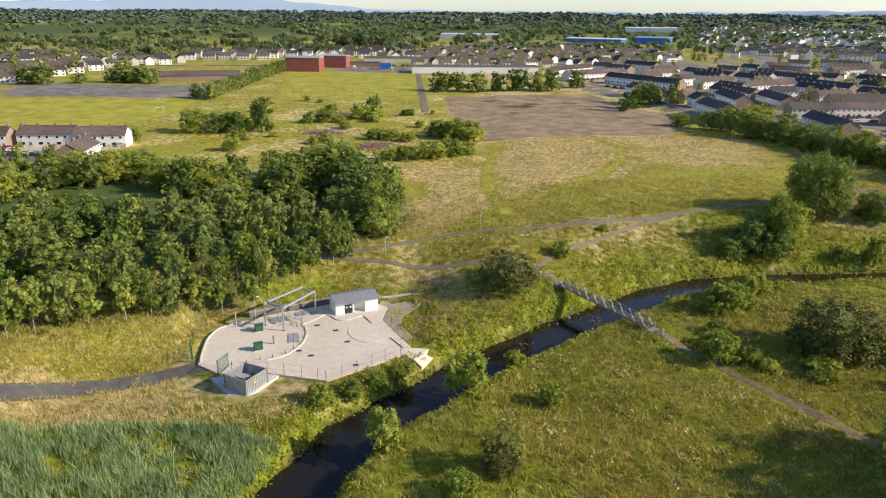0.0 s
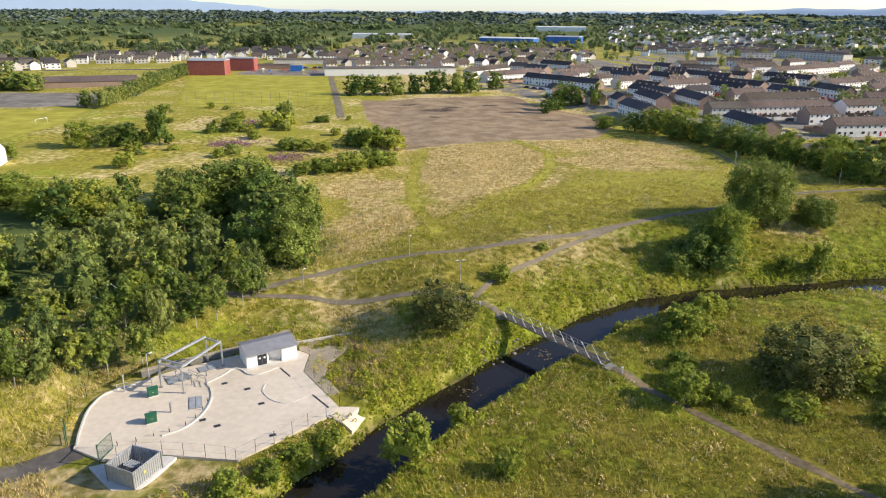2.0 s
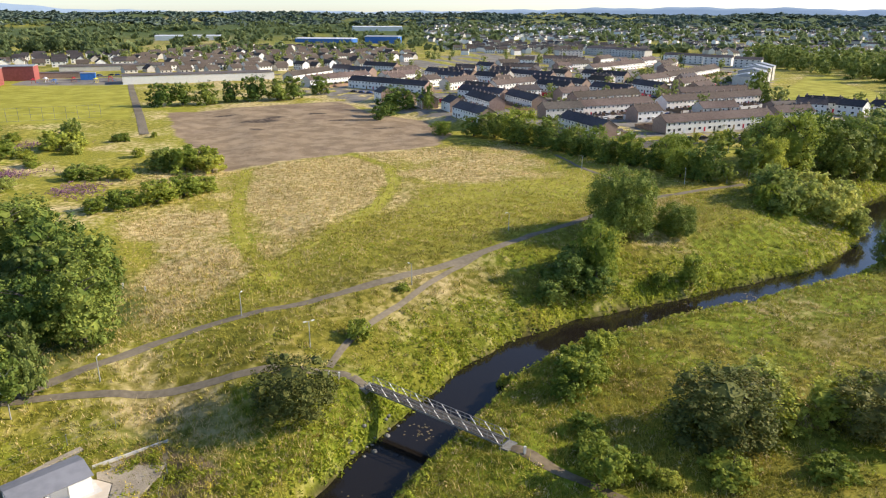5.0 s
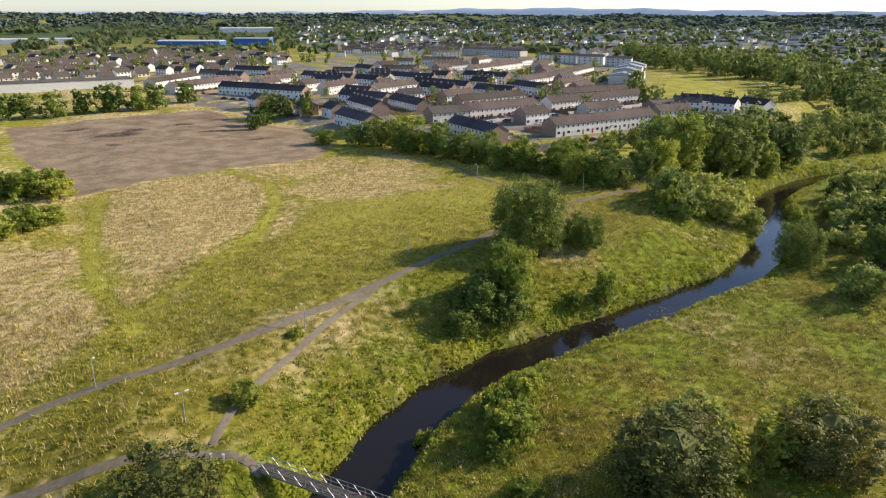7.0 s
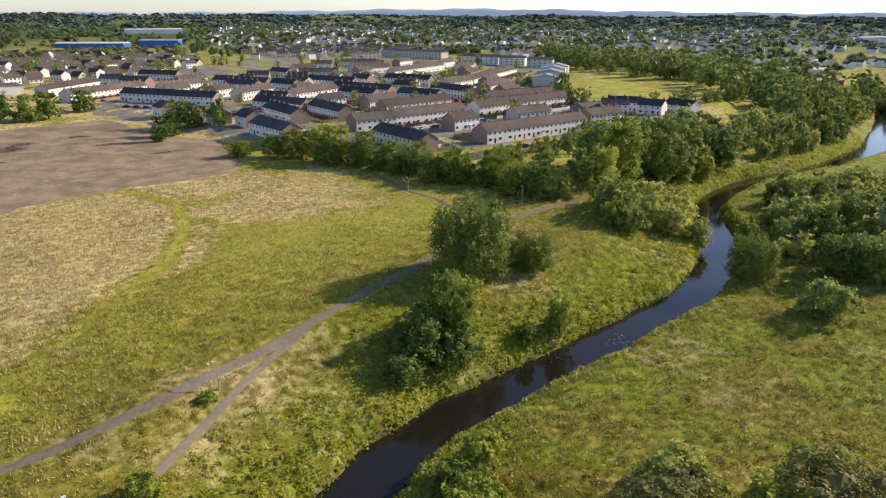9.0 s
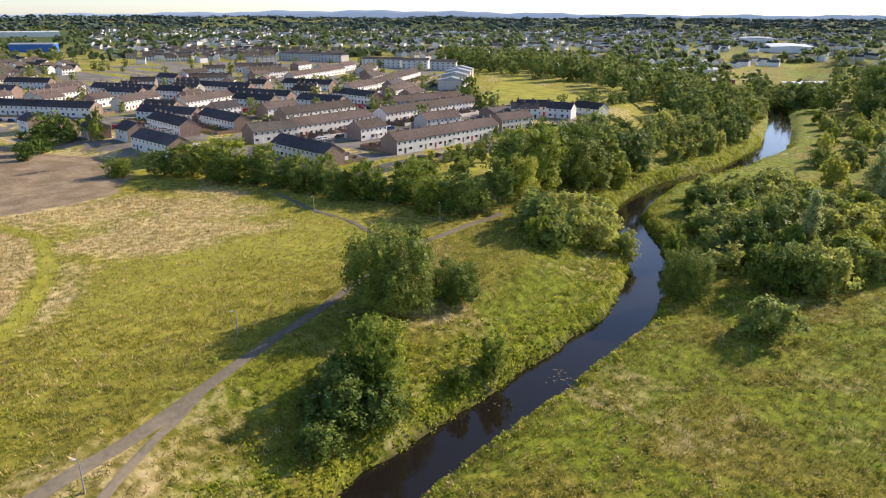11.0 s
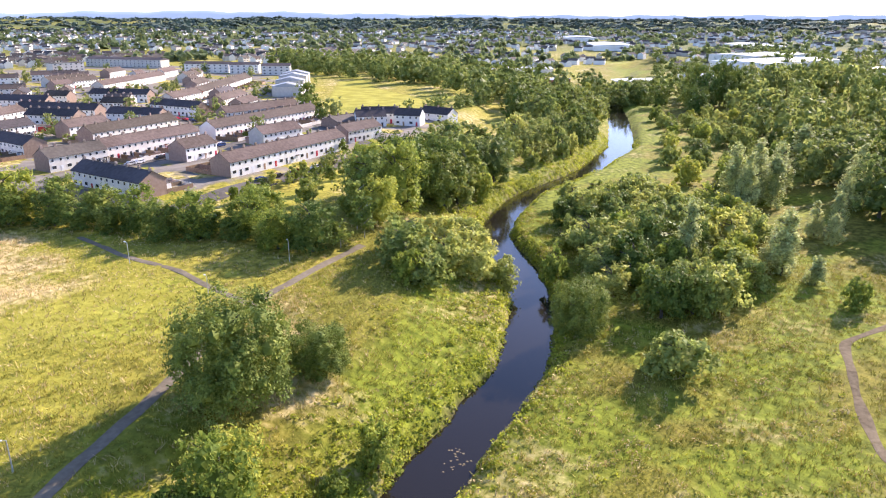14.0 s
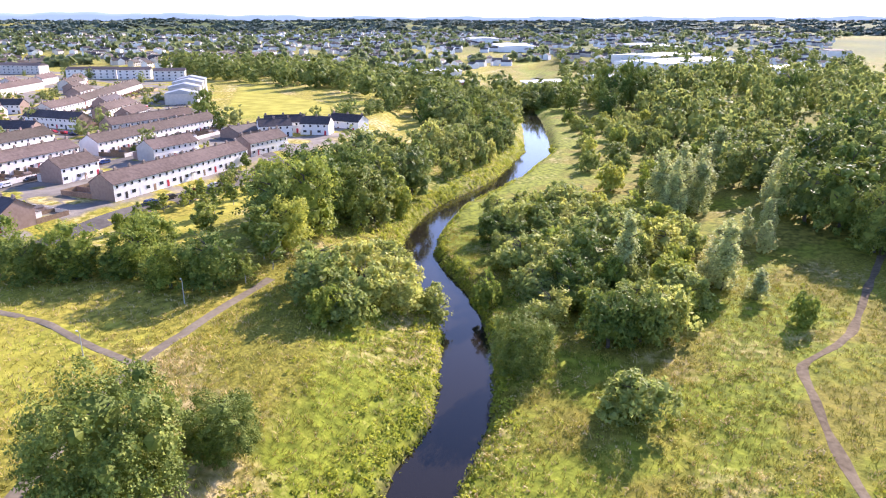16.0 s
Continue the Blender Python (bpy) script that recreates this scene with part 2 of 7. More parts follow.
def height(x, y):
    """The height of the land."""
    x, y = np.asarray(x, float), np.asarray(y, float)
    d, run = along(RIVER, x, y)
    west = ss(12, -8, x)
    wood = ss(-8, -22, x)
    crest = 5.0 + 0.6 * ss(15, 30, x) - 1.0 * ss(150, 200, x) - 1.6 * west
    start = 4 + 20 * west + 8 * wood
    north = crest * ss(0, 1, (d - start) / (22 - 6 * west)) + 2.0 * west * ss(55, 100, d)
    north = north + 3.2 * ss(60, 330, d)
    for mx, my, up, wide in ((19.6, 117.6, 1.0, 2.4), (33.4, 97.2, 0.8, 2.2)):
        north = north + up * np.exp(-((x - mx) ** 2 + (y - my) ** 2) / (2 * wide ** 2))
    south = 7.0 * ss(190, 260, x) * ss(45, 130, -d)
    land = 0.4 + north + south + 0.22 * waves(x, y, 9, 1) + 0.12 * waves(x, y, 3.1, 2)
    land = land + np.maximum(8.8 - land, 0) * soft_inside(TERRACE_LAND, x, y, 6)
    flatten = ss(3, 1.0, np.maximum(np.abs(x + 21) - 17, np.abs(y - 95) - 13))
    land = land * (1 - flatten)
    a = (np.abs(d + 0.6) + 0.5 * waves(x, y, 5, 3)) / (1 + 0.35 * ss(250, 310, x))
    land = -3.0 + (land + 3.0) * ss(2.6, 6.6, a)
    r = np.hypot(x - 60, y - 150)
    far = ss(800, 3300, r)
    hills = 31 + 7 * waves(x, y, 380, 5) + 4 * waves(x, y, 160, 6)
    return land + far * hills


def ground(x, y):
    return float(height(np.array([x]), np.array([y]))[0])


# ---- building helpers ----
def mesh_object(name, verts, faces, materials, parent=None, label="", index=None, smooth=False):
    me = bpy.data.meshes.new(name)
    me.from_pydata([tuple(map(float, v)) for v in verts], [], [tuple(map(int, f)) for f in faces])
    for m in materials if isinstance(materials, (list, tuple)) else [materials]:
        me.materials.append(m)
    if index is not None:
        me.polygons.foreach_set("material_index", np.asarray(index, dtype=np.int32))
    if smooth:
        me.polygons.foreach_set("use_smooth", np.ones(len(me.polygons), dtype=bool))
    me.update()
    ob = new(name, me)
    if parent:
        ob.parent = parent
    if label:
        tagged(ob, label)
    return ob


def quick_mesh(name, verts, sides, materials, smooth=False, index=None):
    """A mesh from an array of corners in which each run of `sides` corners is a face."""
    me = bpy.data.meshes.new(name)
    n = len(verts)
    me.vertices.add(n)
    me.vertices.foreach_set("co", np.ascontiguousarray(verts, dtype=np.float32).ravel())
    me.loops.add(n)
    me.loops.foreach_set("vertex_index", np.arange(n, dtype=np.int32))
    me.polygons.add(n // sides)
    me.polygons.foreach_set("loop_start", np.arange(0, n, sides, dtype=np.int32))
    me.polygons.foreach_set("loop_total", np.full(n // sides, sides, dtype=np.int32))
    for m in materials if isinstance(materials, (list, tuple)) else [materials]:
        me.materials.append(m)
    if index is not None:
        me.polygons.foreach_set("material_index", np.asarray(index, dtype=np.int32))
    me.update(calc_edges=True)
    me.validate()
    return me


class Build:
    """Collects boxes, bars, prisms and sheets into one mesh."""

    def __init__(self):
        self.v, self.f, self.m = [], [], []

    def add(self, verts, faces, mat=0):
        o = len(self.v)
        self.v += [tuple(v) for v in verts]
        self.f += [tuple(i + o for i in f) for f in faces]
        self.m += [mat] * len(faces)
        return self

    def box(self, x0, y0, z0, x1, y1, z1, mat=0):
        v = [(x, y, z) for z in (z0, z1) for x, y in ((x0, y0), (x1, y0), (x1, y1), (x0, y1))]
        return self.add(v, [(3, 2, 1, 0), (4, 5, 6, 7), (0, 1, 5, 4), (1, 2, 6, 5), (2, 3, 7, 6), (3, 0, 4, 7)], mat)

    def bar(self, a, b, w, h=None, mat=0):
        """A square bar from a to b."""
        a, b = Vector(a), Vector(b)
        u = (b - a).normalized()
        s = u.cross(Vector((0, 0, 1)))
        s = s.normalized() if s.length > 1e-4 else Vector((1, 0, 0))
        t = s.cross(u)
        s, t = s * w / 2, t * (h or w) / 2
        v = [p + i * s + j * t for p in (a, b) for i, j in ((-1, -1), (1, -1), (1, 1), (-1, 1))]
        return self.add(v, [(0, 1, 2, 3), (7, 6, 5, 4), (0, 4, 5, 1), (1, 5, 6, 2), (2, 6, 7, 3), (3, 7, 4, 0)], mat)

    def rod(self, a, b, r0, r1=None, n=8, mat=0):
        a, b = Vector(a), Vector(b)
        u = (b - a).normalized()
        s = u.orthogonal().normalized()
        t = u.cross(s)
        r1 = r0 if r1 is None else r1
        v = [p + (s * math.cos(k * math.tau / n) + t * math.sin(k * math.tau / n)) * r for p, r in ((a, r0), (b, r1)) for k in range(n)]
        f = [(k, (k + 1) % n, n + (k + 1) % n, n + k) for k in range(n)] + [tuple(reversed(range(n))), tuple(range(n, 2 * n))]
        return self.add(v, f, mat)

    def prism(self, poly, z0, z1, mat=0):
        n = len(poly)
        v = [(x, y, z0) for x, y in poly] + [(x, y, z1) for x, y in poly]
        f = [tuple(reversed(range(n))), tuple(range(n, 2 * n))] + [(k, (k + 1) % n, n + (k + 1) % n, n + k) for k in range(n)]
        return self.add(v, f, mat)

    def object(self, name, materials, parent=None, label="", smooth=False):
        return mesh_object(name, self.v, self.f, materials, parent, label, self.m, smooth)


def thing(name, x, y, z, turn=0.0, label="", category="", group="", kind="", real=False):
    """An empty at a place of the plan; with real, its parts are in metres and not in units of the plan."""
    ob = new(name)
    ob.empty_display_size = 0.5
    ob.matrix_basis = pose(x, y, z, 0, 0, turn) @ Matrix.Scale(1 / SITE if real else 1.0, 4)
    return tagged(ob, label, category, group, kind)


def shared(name, me, parent, m):
    ob = new(name, me)
    ob.parent = parent
    ob.matrix_basis = m
    return ob


# ---- ground ----
def axis(parts, growth, far0, far1):
    """Lines of a grid: even steps in the middle, and wider and wider outwards."""
    out = []
    for a, b, step in parts:
        out += list(np.arange(a, b, step))
    out.append(parts[-1][1])
    step = parts[0][2]
    while out[0] > far0:
        step *= growth
        out.insert(0, out[0] - step)
    step = parts[-1][2]
    while out[-1] < far1:
        step *= growth
        out.append(out[-1] + step)
    return np.array(out)


WASTE = [(13, 237), (45, 247), (80, 250), (94, 270), (95, 300), (80, 326), (76, 366), (0, 352), (2, 300)]
PITCH = [(-78, 332), (-14, 340), (-18, 520), (-108, 498)]
WEST_FIELD = [(-215, 325), (-112, 322), (-108, 285), (-118, 250), (-240, 236)]
PARK_GREEN = [(285, 312), (340, 352), (396, 394), (412, 386), (372, 346), (341, 294), (309, 272)]
VERGE = [(140, 205), (205, 218), (206, 226), (142, 214)]
TOWN = [(60, 420), (84, 345), (100, 292), (120, 262), (128, 228), (215, 230), (285, 236), (282, 262), (262, 300), (300, 330), (380, 400), (440, 480), (450, 690), (300, 720), (100, 560)]
PAVED = [[(-232, 392), (-105, 378), (-116, 332), (-206, 328)], [(-150, 203), (-106, 190), (-106, 212), (-150, 206)], [(-80, 481), (-20, 478), (-22, 530), (-75, 525)]]
WOOD = [(-64, 90), (-52, 93), (-43, 100), (-35, 109), (-27, 119), (-18, 129), (-9, 138), (-5, 148), (-14, 178), (-24, 186), (-42, 182), (-58, 172), (-76, 180), (-100, 190), (-128, 178), (-132, 100), (-92, 84)]
TRACK_LOOP = [(14, 150), (11.5, 168), (12, 193), (19, 235)]
TRACK_RING = [(10, 150), (21, 163), (32, 173), (43, 187), (53, 207), (57, 226), (52, 246), (40, 247)]
REED_BED = [(-75, 68), (-51, 71), (-39, 72), (-24, 72), (-18.5, 69), (-21, 62), (-23, 54), (-70, 50)]
LOOP_DRY = [(19, 170), (31, 178), (41, 190), (50, 208), (54, 226), (50, 243), (22, 236), (15, 195)]


def cover(x, y):
    """How dry, lush, bare and mown the land is, each from 0 to 1."""
    d, _ = along(RIVER, x, y)
    rough = waves(x, y, 16, 8) * 0.6 + waves(x, y, 6, 9) * 0.4
    dry = 0.26 + 0.45 * rough
    dry = dry - 0.30 * ss(0, -8, d)
    dry = dry + 0.65 * soft_inside(LOOP_DRY, x, y, 3)
    dry = dry + 0.5 * ss(52, 75, d) * ss(-10, 30, x) * ss(130, 95, x) * (0.6 + 0.6 * rough)
    dry = dry + 0.42 * soft_inside([(60, 204), (98, 206), (110, 222), (104, 246), (84, 250), (62, 246)], x, y, 4) * (0.7 + 0.5 * rough)
    dry = dry + 0.5 * soft_inside([(-6, 142), (11, 143), (9, 170), (10, 196), (-10, 200)], x, y, 4) * (0.6 + 0.9 * rough)
    dry = dry - 0.55 * soft_inside([(20, 146), (50, 153), (82, 164), (103, 176), (104, 200), (62, 198), (44, 178), (28, 162)], x, y, 5)
    dry = dry + 0.14 * soft_inside([(-72, 206), (12, 200), (12, 300), (-76, 305)], x, y, 8) * (0.3 + 1.3 * rough)
    dry = dry + 0.55 * soft_inside([(-70, 62), (-30, 66), (-13, 80), (-20, 84), (-40, 84), (-72, 74)], x, y, 3)
    dry = dry + 0.12 * soft_inside([(-120, 80), (-37, 86), (-38, 98), (-120, 92)], x, y, 4)
    dry = dry + 0.2 * soft_inside([(60, 88), (100, 100), (108, 122), (70, 118)], x, y, 8)
    dry = dry - 0.7 * ss(24, 9, np.abs(along([(86, 270), (104, 248), (117, 222), (123, 190), (128, 172)], x, y)[0]))
    lush = ss(26, 6, np.abs(d)) * (0.55 + 0.4 * rough) + 0.45 * ss(0.1, 0.7, waves(x, y, 22, 12))
    strips = ss(-0.1, 0.35, waves(x + 0.6 * y, y * 0.5, 9, 60)) * ss(0, -6, d)
    lush, dry = lush + 0.55 * strips, dry - 0.2 * strips + 0.18 * ss(0, -6, d) * (1 - strips) * ss(40, 90, x)
    lush = lush + 0.85 * soft_inside([(100, 88), (124, 93), (150, 94), (172, 92), (172, 104), (150, 106), (120, 104), (100, 102)], x, y, 6)
    lush = lush + 0.7 * soft_inside([(96, 136), (122, 138), (139, 145), (130, 153), (112, 150), (98, 146)], x, y, 5)
    lush = lush + 0.55 * soft_inside([(-40, 101), (-24, 119), (-10, 121), (14, 117), (14, 106), (-4, 103), (-10, 112), (-24, 111), (-35, 103)], x, y, 4)
    mown = np.zeros(x.shape)
    for line, wide in ((TRACK_LOOP, 1.1), (TRACK_RING, 1.3)):
        t, _ = along(line, x, y)
        k = ss(wide + 1.0, wide - 0.6, np.abs(t))
        dry, lush, mown = dry * (1 - k), lush + 0.5 * k, np.maximum(mown, 0.85 * k)
    bed = soft_inside(REED_BED, x, y, 2)
    dry, lush = dry - bed, lush + 0.8 * bed
    for poly in (PITCH, WEST_FIELD, PARK_GREEN, VERGE):
        mown = np.maximum(mown, soft_inside(poly, x, y, 2))
    mown = np.maximum(mown, 0.62 * soft_inside([(20, 145), (50, 151), (82, 162), (104, 174), (105, 200), (64, 198), (46, 180), (28, 162)], x, y, 6) * (0.8 + 0.4 * rough))
    bare = soft_inside(WASTE, x, y, 4)
    bare = np.maximum(bare, 0.95 * soft_inside([(-10.5, 112.5), (-3.1, 113.4), (0.8, 108.8), (2.6, 103.5), (-1, 98.6), (-4.6, 97)], x, y, 1.2) * (0.85 + 0.5 * rough))
    paved = np.maximum.reduce([soft_inside(poly, x, y, 3) for poly in PAVED])
    paved = np.maximum(paved, 0.75 * soft_inside(TOWN, x, y, 6) * ss(-0.55, -0.1, waves(x, y, 7, 21) + 0.4 * waves(x, y, 2.5, 22)))
    # Tall grass, where the ground gets painted shade between the blades.
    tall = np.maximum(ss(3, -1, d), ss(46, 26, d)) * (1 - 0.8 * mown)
    mud = ss(4.6, 3.6, np.abs(d + 0.6))
    return [np.clip(c, 0, 1) for c in (dry * (1 - 0.9 * mown), lush, bare, mown, paved, tall, mud)]


def ground_material():
    m = bpy.data.materials.new("meadow")
    m.use_nodes = True
    nt = m.node_tree
    nodes, link = nt.nodes, nt.links.new
    b = nodes["Principled BSDF"]
    b.inputs["Roughness"].default_value = 0.95
    b.inputs["Specular IOR Level"].default_value = 0.15
    geo = nodes.new("ShaderNodeNewGeometry")

    def noise_node(scale, detail=5):
        n = nodes.new("ShaderNodeTexNoise")
        n.inputs["Scale"].default_value, n.inputs["Detail"].default_value = scale / SITE, detail
        link(geo.outputs["Position"], n.inputs["Vector"])
        return n.outputs["Fac"]

    def attribute(name):
        a = nodes.new("ShaderNodeAttribute")
        a.attribute_name = name
        return a.outputs["Fac"]

    def blend(fac, a, c):
        x = nodes.new("ShaderNodeMix")
        x.data_type = "RGBA"
        for socket, value in (("Factor", fac), ("A", a), ("B", c)):
            if isinstance(value, tuple):
                x.inputs[socket].default_value = (*value, 1)
            else:
                link(value, x.inputs[socket])
        return x.outputs["Result"]

    def edge(mask, noise_out, width=0.5):
        """The mask, frayed by a noise."""
        add = nodes.new("ShaderNodeMath")
        add.operation = "ADD"
        link(mask, add.inputs[0])
        link(noise_out, add.inputs[1])
        r = nodes.new("ShaderNodeMapRange")
        r.inputs["From Min"].default_value, r.inputs["From Max"].default_value = 1.0 - width / 2, 1.0 + width / 2
        link(add.outputs[0], r.inputs["Value"])
        return r.outputs["Result"]

    def spread(out, lo, hi):
        r = nodes.new("ShaderNodeMapRange")
        r.inputs["From Min"].default_value, r.inputs["From Max"].default_value = lo, hi
        link(out, r.inputs["Value"])
        return r.outputs["Result"]

    n_fine, n_tuft, n_mid, n_wide = noise_node(2.2, 6), noise_node(0.7, 4), noise_node(0.16, 4), noise_node(0.035, 3)
    grass = blend(spread(n_tuft, 0.36, 0.64), (0.165, 0.155, 0.019), (0.45, 0.38, 0.058))
    grass = blend(spread(n_wide, 0.42, 0.6), grass, blend(spread(n_fine, 0.34, 0.66), (0.155, 0.157, 0.018), (0.415, 0.375, 0.047)))
    dry = blend(spread(n_tuft, 0.37, 0.63), (0.36, 0.27, 0.105), (0.70, 0.555, 0.265))
    lush = blend(spread(n_tuft, 0.36, 0.64), (0.155, 0.195, 0.013), (0.375, 0.425, 0.034))
    bare = blend(spread(n_mid, 0.4, 0.62), (0.25, 0.18, 0.108), (0.37, 0.272, 0.168))
    bare = blend(spread(n_wide, 0.55, 0.66), bare, (0.21, 0.145, 0.095))
    bare = blend(edge(attribute("rubble"), n_mid, 0.3), bare, blend(spread(n_tuft, 0.4, 0.6), (0.06, 0.045, 0.035), (0.15, 0.11, 0.075)))
    bare = blend(spread(n_tuft, 0.62, 0.8), bare, (0.42, 0.34, 0.22))
    mown = blend(spread(n_mid, 0.35, 0.65), (0.29, 0.272, 0.03), (0.43, 0.39, 0.058))
    colour = blend(edge(attribute("lush"), n_mid, 0.5), grass, lush)
    colour = blend(edge(attribute("dry"), n_tuft, 0.45), colour, dry)
    colour = blend(edge(attribute("mown"), n_tuft, 0.5), colour, mown)
    colour = blend(edge(attribute("bare"), n_mid, 0.3), colour, bare)
    paved = blend(spread(n_mid, 0.38, 0.62), (0.165, 0.148, 0.125), (0.275, 0.245, 0.205))
    colour = blend(edge(attribute("paved"), n_mid, 0.3), colour, paved)
    # Shade between tall blades, put into the ground colour as a darker value.
    blade_shade = nodes.new("ShaderNodeHueSaturation")
    blade_shade.inputs["Value"].default_value = 0.68
    link(colour, blade_shade.inputs["Color"])
    colour = blend(attribute("tall"), colour, blade_shade.outputs["Color"])
    colour = blend(attribute("mud"), colour, blend(spread(n_tuft, 0.35, 0.65), (0.045, 0.032, 0.02), (0.10, 0.08, 0.045)))
    colour = blend(attribute("wood"), colour, blend(spread(n_mid, 0.35, 0.65), (0.055, 0.085, 0.02), (0.11, 0.14, 0.04)))
    link(colour, b.inputs["Base Color"])
    bump = nodes.new("ShaderNodeBump")
    bump.inputs["Strength"].default_value, bump.inputs["Distance"].default_value = 1.0, 0.24
    link(n_tuft, bump.inputs["Height"])
    bump2 = nodes.new("ShaderNodeBump")
    bump2.inputs["Strength"].default_value, bump2.inputs["Distance"].default_value = 1.0, 0.12
    link(n_fine, bump2.inputs["Height"])
    link(bump.outputs["Normal"], bump2.inputs["Normal"])
    link(bump2.outputs["Normal"], b.inputs["Normal"])
    return m


def make_ground():
    xs = axis([(-150, -45, 2.5), (-45, 205, 1.4), (205, 450, 3.6)], 1.16, -3300, 3450)
    ys = axis([(30, 55, 2.5), (55, 190, 1.4), (190, 400, 3.2)], 1.16, -3300, 3450)
    gx, gy = np.meshgrid(xs, ys)
    fx, fy = gx.ravel(), gy.ravel()
    co = np.stack([fx, fy, height(fx, fy)], 1)
    w, h = len(xs), len(ys)
    i, j = np.meshgrid(np.arange(w - 1), np.arange(h - 1))
    k = (j * w + i).ravel()
    quads = np.stack([k, k + 1, k + w + 1, k + w], 1)
    me = bpy.data.meshes.new("ground")
    me.vertices.add(len(co))
    me.vertices.foreach_set("co", co.astype(np.float32).ravel())
    me.loops.add(quads.size)
    me.loops.foreach_set("vertex_index", quads.astype(np.int32).ravel())
    me.polygons.add(len(quads))
    me.polygons.foreach_set("loop_start", np.arange(0, quads.size, 4, dtype=np.int32))
    me.polygons.foreach_set("loop_total", np.full(len(quads), 4, dtype=np.int32))
    me.polygons.foreach_set("use_smooth", np.ones(len(quads), dtype=bool))
    me.update(calc_edges=True)
    r = np.hypot(fx - 60, fy - 150)
    wood = np.maximum(ss(600, 1300, r) * ss(-0.85, -0.25, waves(fx, fy, 130, 14)), soft_inside(WOOD, fx, fy, 4))
    rubble = np.zeros(fx.shape)
    for px, py, rx, ry in ((33, 318, 9, 5), (40, 326, 5, 3), (22, 338, 6, 2.5), (58, 330, 5, 2), (64, 312, 7, 2), (50, 300, 4, 1.5), (30, 300, 4, 2), (75, 290, 8, 2)):
        rubble = np.maximum(rubble, np.exp(-((fx - px) / rx) ** 2 - ((fy - py) / ry) ** 2))
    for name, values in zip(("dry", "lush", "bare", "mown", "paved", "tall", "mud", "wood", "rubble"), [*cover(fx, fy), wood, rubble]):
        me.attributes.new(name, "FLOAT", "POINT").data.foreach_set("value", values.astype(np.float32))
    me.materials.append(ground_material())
    return tagged(new("ground", me), "green and straw-coloured rough meadow with mown pitches", "ground", kind="structure")


make_ground()


def backdrop():
    """The far hills, past the end of the land, with blue haze painted in."""
    m = bpy.data.materials.new("hazy_far_hills")
    m.use_nodes = True
    b = m.node_tree.nodes["Principled BSDF"]
    # Blue base colour and emission stand in for the haze over the hills.
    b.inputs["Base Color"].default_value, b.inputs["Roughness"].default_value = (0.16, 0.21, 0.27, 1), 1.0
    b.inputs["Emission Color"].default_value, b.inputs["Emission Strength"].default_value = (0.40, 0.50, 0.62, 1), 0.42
    verts, faces = [], []
    for k in range(361):
        az = -20 + k * 0.5
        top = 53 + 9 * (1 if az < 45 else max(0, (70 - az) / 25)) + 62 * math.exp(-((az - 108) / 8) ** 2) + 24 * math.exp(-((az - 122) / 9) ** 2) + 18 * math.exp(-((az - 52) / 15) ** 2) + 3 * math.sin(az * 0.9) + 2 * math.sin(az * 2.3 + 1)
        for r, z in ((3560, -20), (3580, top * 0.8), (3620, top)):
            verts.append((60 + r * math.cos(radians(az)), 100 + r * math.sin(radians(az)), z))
        if k:
            a, c = 3 * k - 3, 3 * k
            faces += [(a, c, c + 1, a + 1), (a + 1, c + 1, c + 2, a + 2)]
    tagged(mesh_object("backdrop", verts, faces, m, smooth=True), "far hills on the horizon, haze painted in pale blue", "hills", kind="structure")


backdrop()


def ribbon(name, points, width, material_used, lift=0.06, step=1.5, kind="structure", label="", category="path", flat=None, wobble=0.0, thick=0.25):
    """A strip with thickness that lies on the land along a polyline."""
    dense = []
    for (ax, ay), (bx, by) in zip(points, points[1:]):
        n = max(1, int(math.hypot(bx - ax, by - ay) / step))
        dense += [(ax + (bx - ax) * k / n, ay + (by - ay) * k / n) for k in range(n)]
    dense.append(points[-1])
    for _ in range(3):
        dense = [dense[0]] + [((a[0] + 2 * b[0] + c[0]) / 4, (a[1] + 2 * b[1] + c[1]) / 4) for a, b, c in zip(dense, dense[1:], dense[2:])] + [dense[-1]]
    lanes = 5
    line = np.array(dense)
    way = np.concatenate([line[1:2] - line[:1], line[2:] - line[:-2], line[-1:] - line[-2:-1]])
    way /= np.linalg.norm(way, axis=1, keepdims=True)
    i = np.arange(len(line))
    half = width / 2 * (1 + wobble * np.sin(i * 0.7) * np.sin(i * 0.23 + 1))
    across = np.concatenate([np.linspace(-1, 1, lanes), [-1, 1]])
    drop = np.array([-0.03] + [0] * (lanes - 2) + [-0.03] + [-thick - lift] * 2)
    px = line[:, :1] - way[:, 1:] * half[:, None] * across
    py = line[:, 1:] + way[:, :1] * half[:, None] * across
    pz = (height(px.ravel(), py.ravel()).reshape(px.shape) if flat is None else np.full(px.shape, flat)) + lift + drop
    verts = np.stack([px, py, pz], 2).reshape(-1, 3)
    faces = []
    for k in range(1, len(line)):
        a, b = (k - 1) * (lanes + 2), k * (lanes + 2)
        faces += [(a + l, b + l, b + l + 1, a + l + 1)[::-1] for l in range(lanes - 1)]
        faces += [(a + lanes, b + lanes, b, a)[::-1], (a + lanes - 1, b + lanes - 1, b + lanes + 1, a + lanes + 1)[::-1]]
    return tagged(mesh_object(name, verts, faces, material_used, smooth=False), label, category, kind=kind)


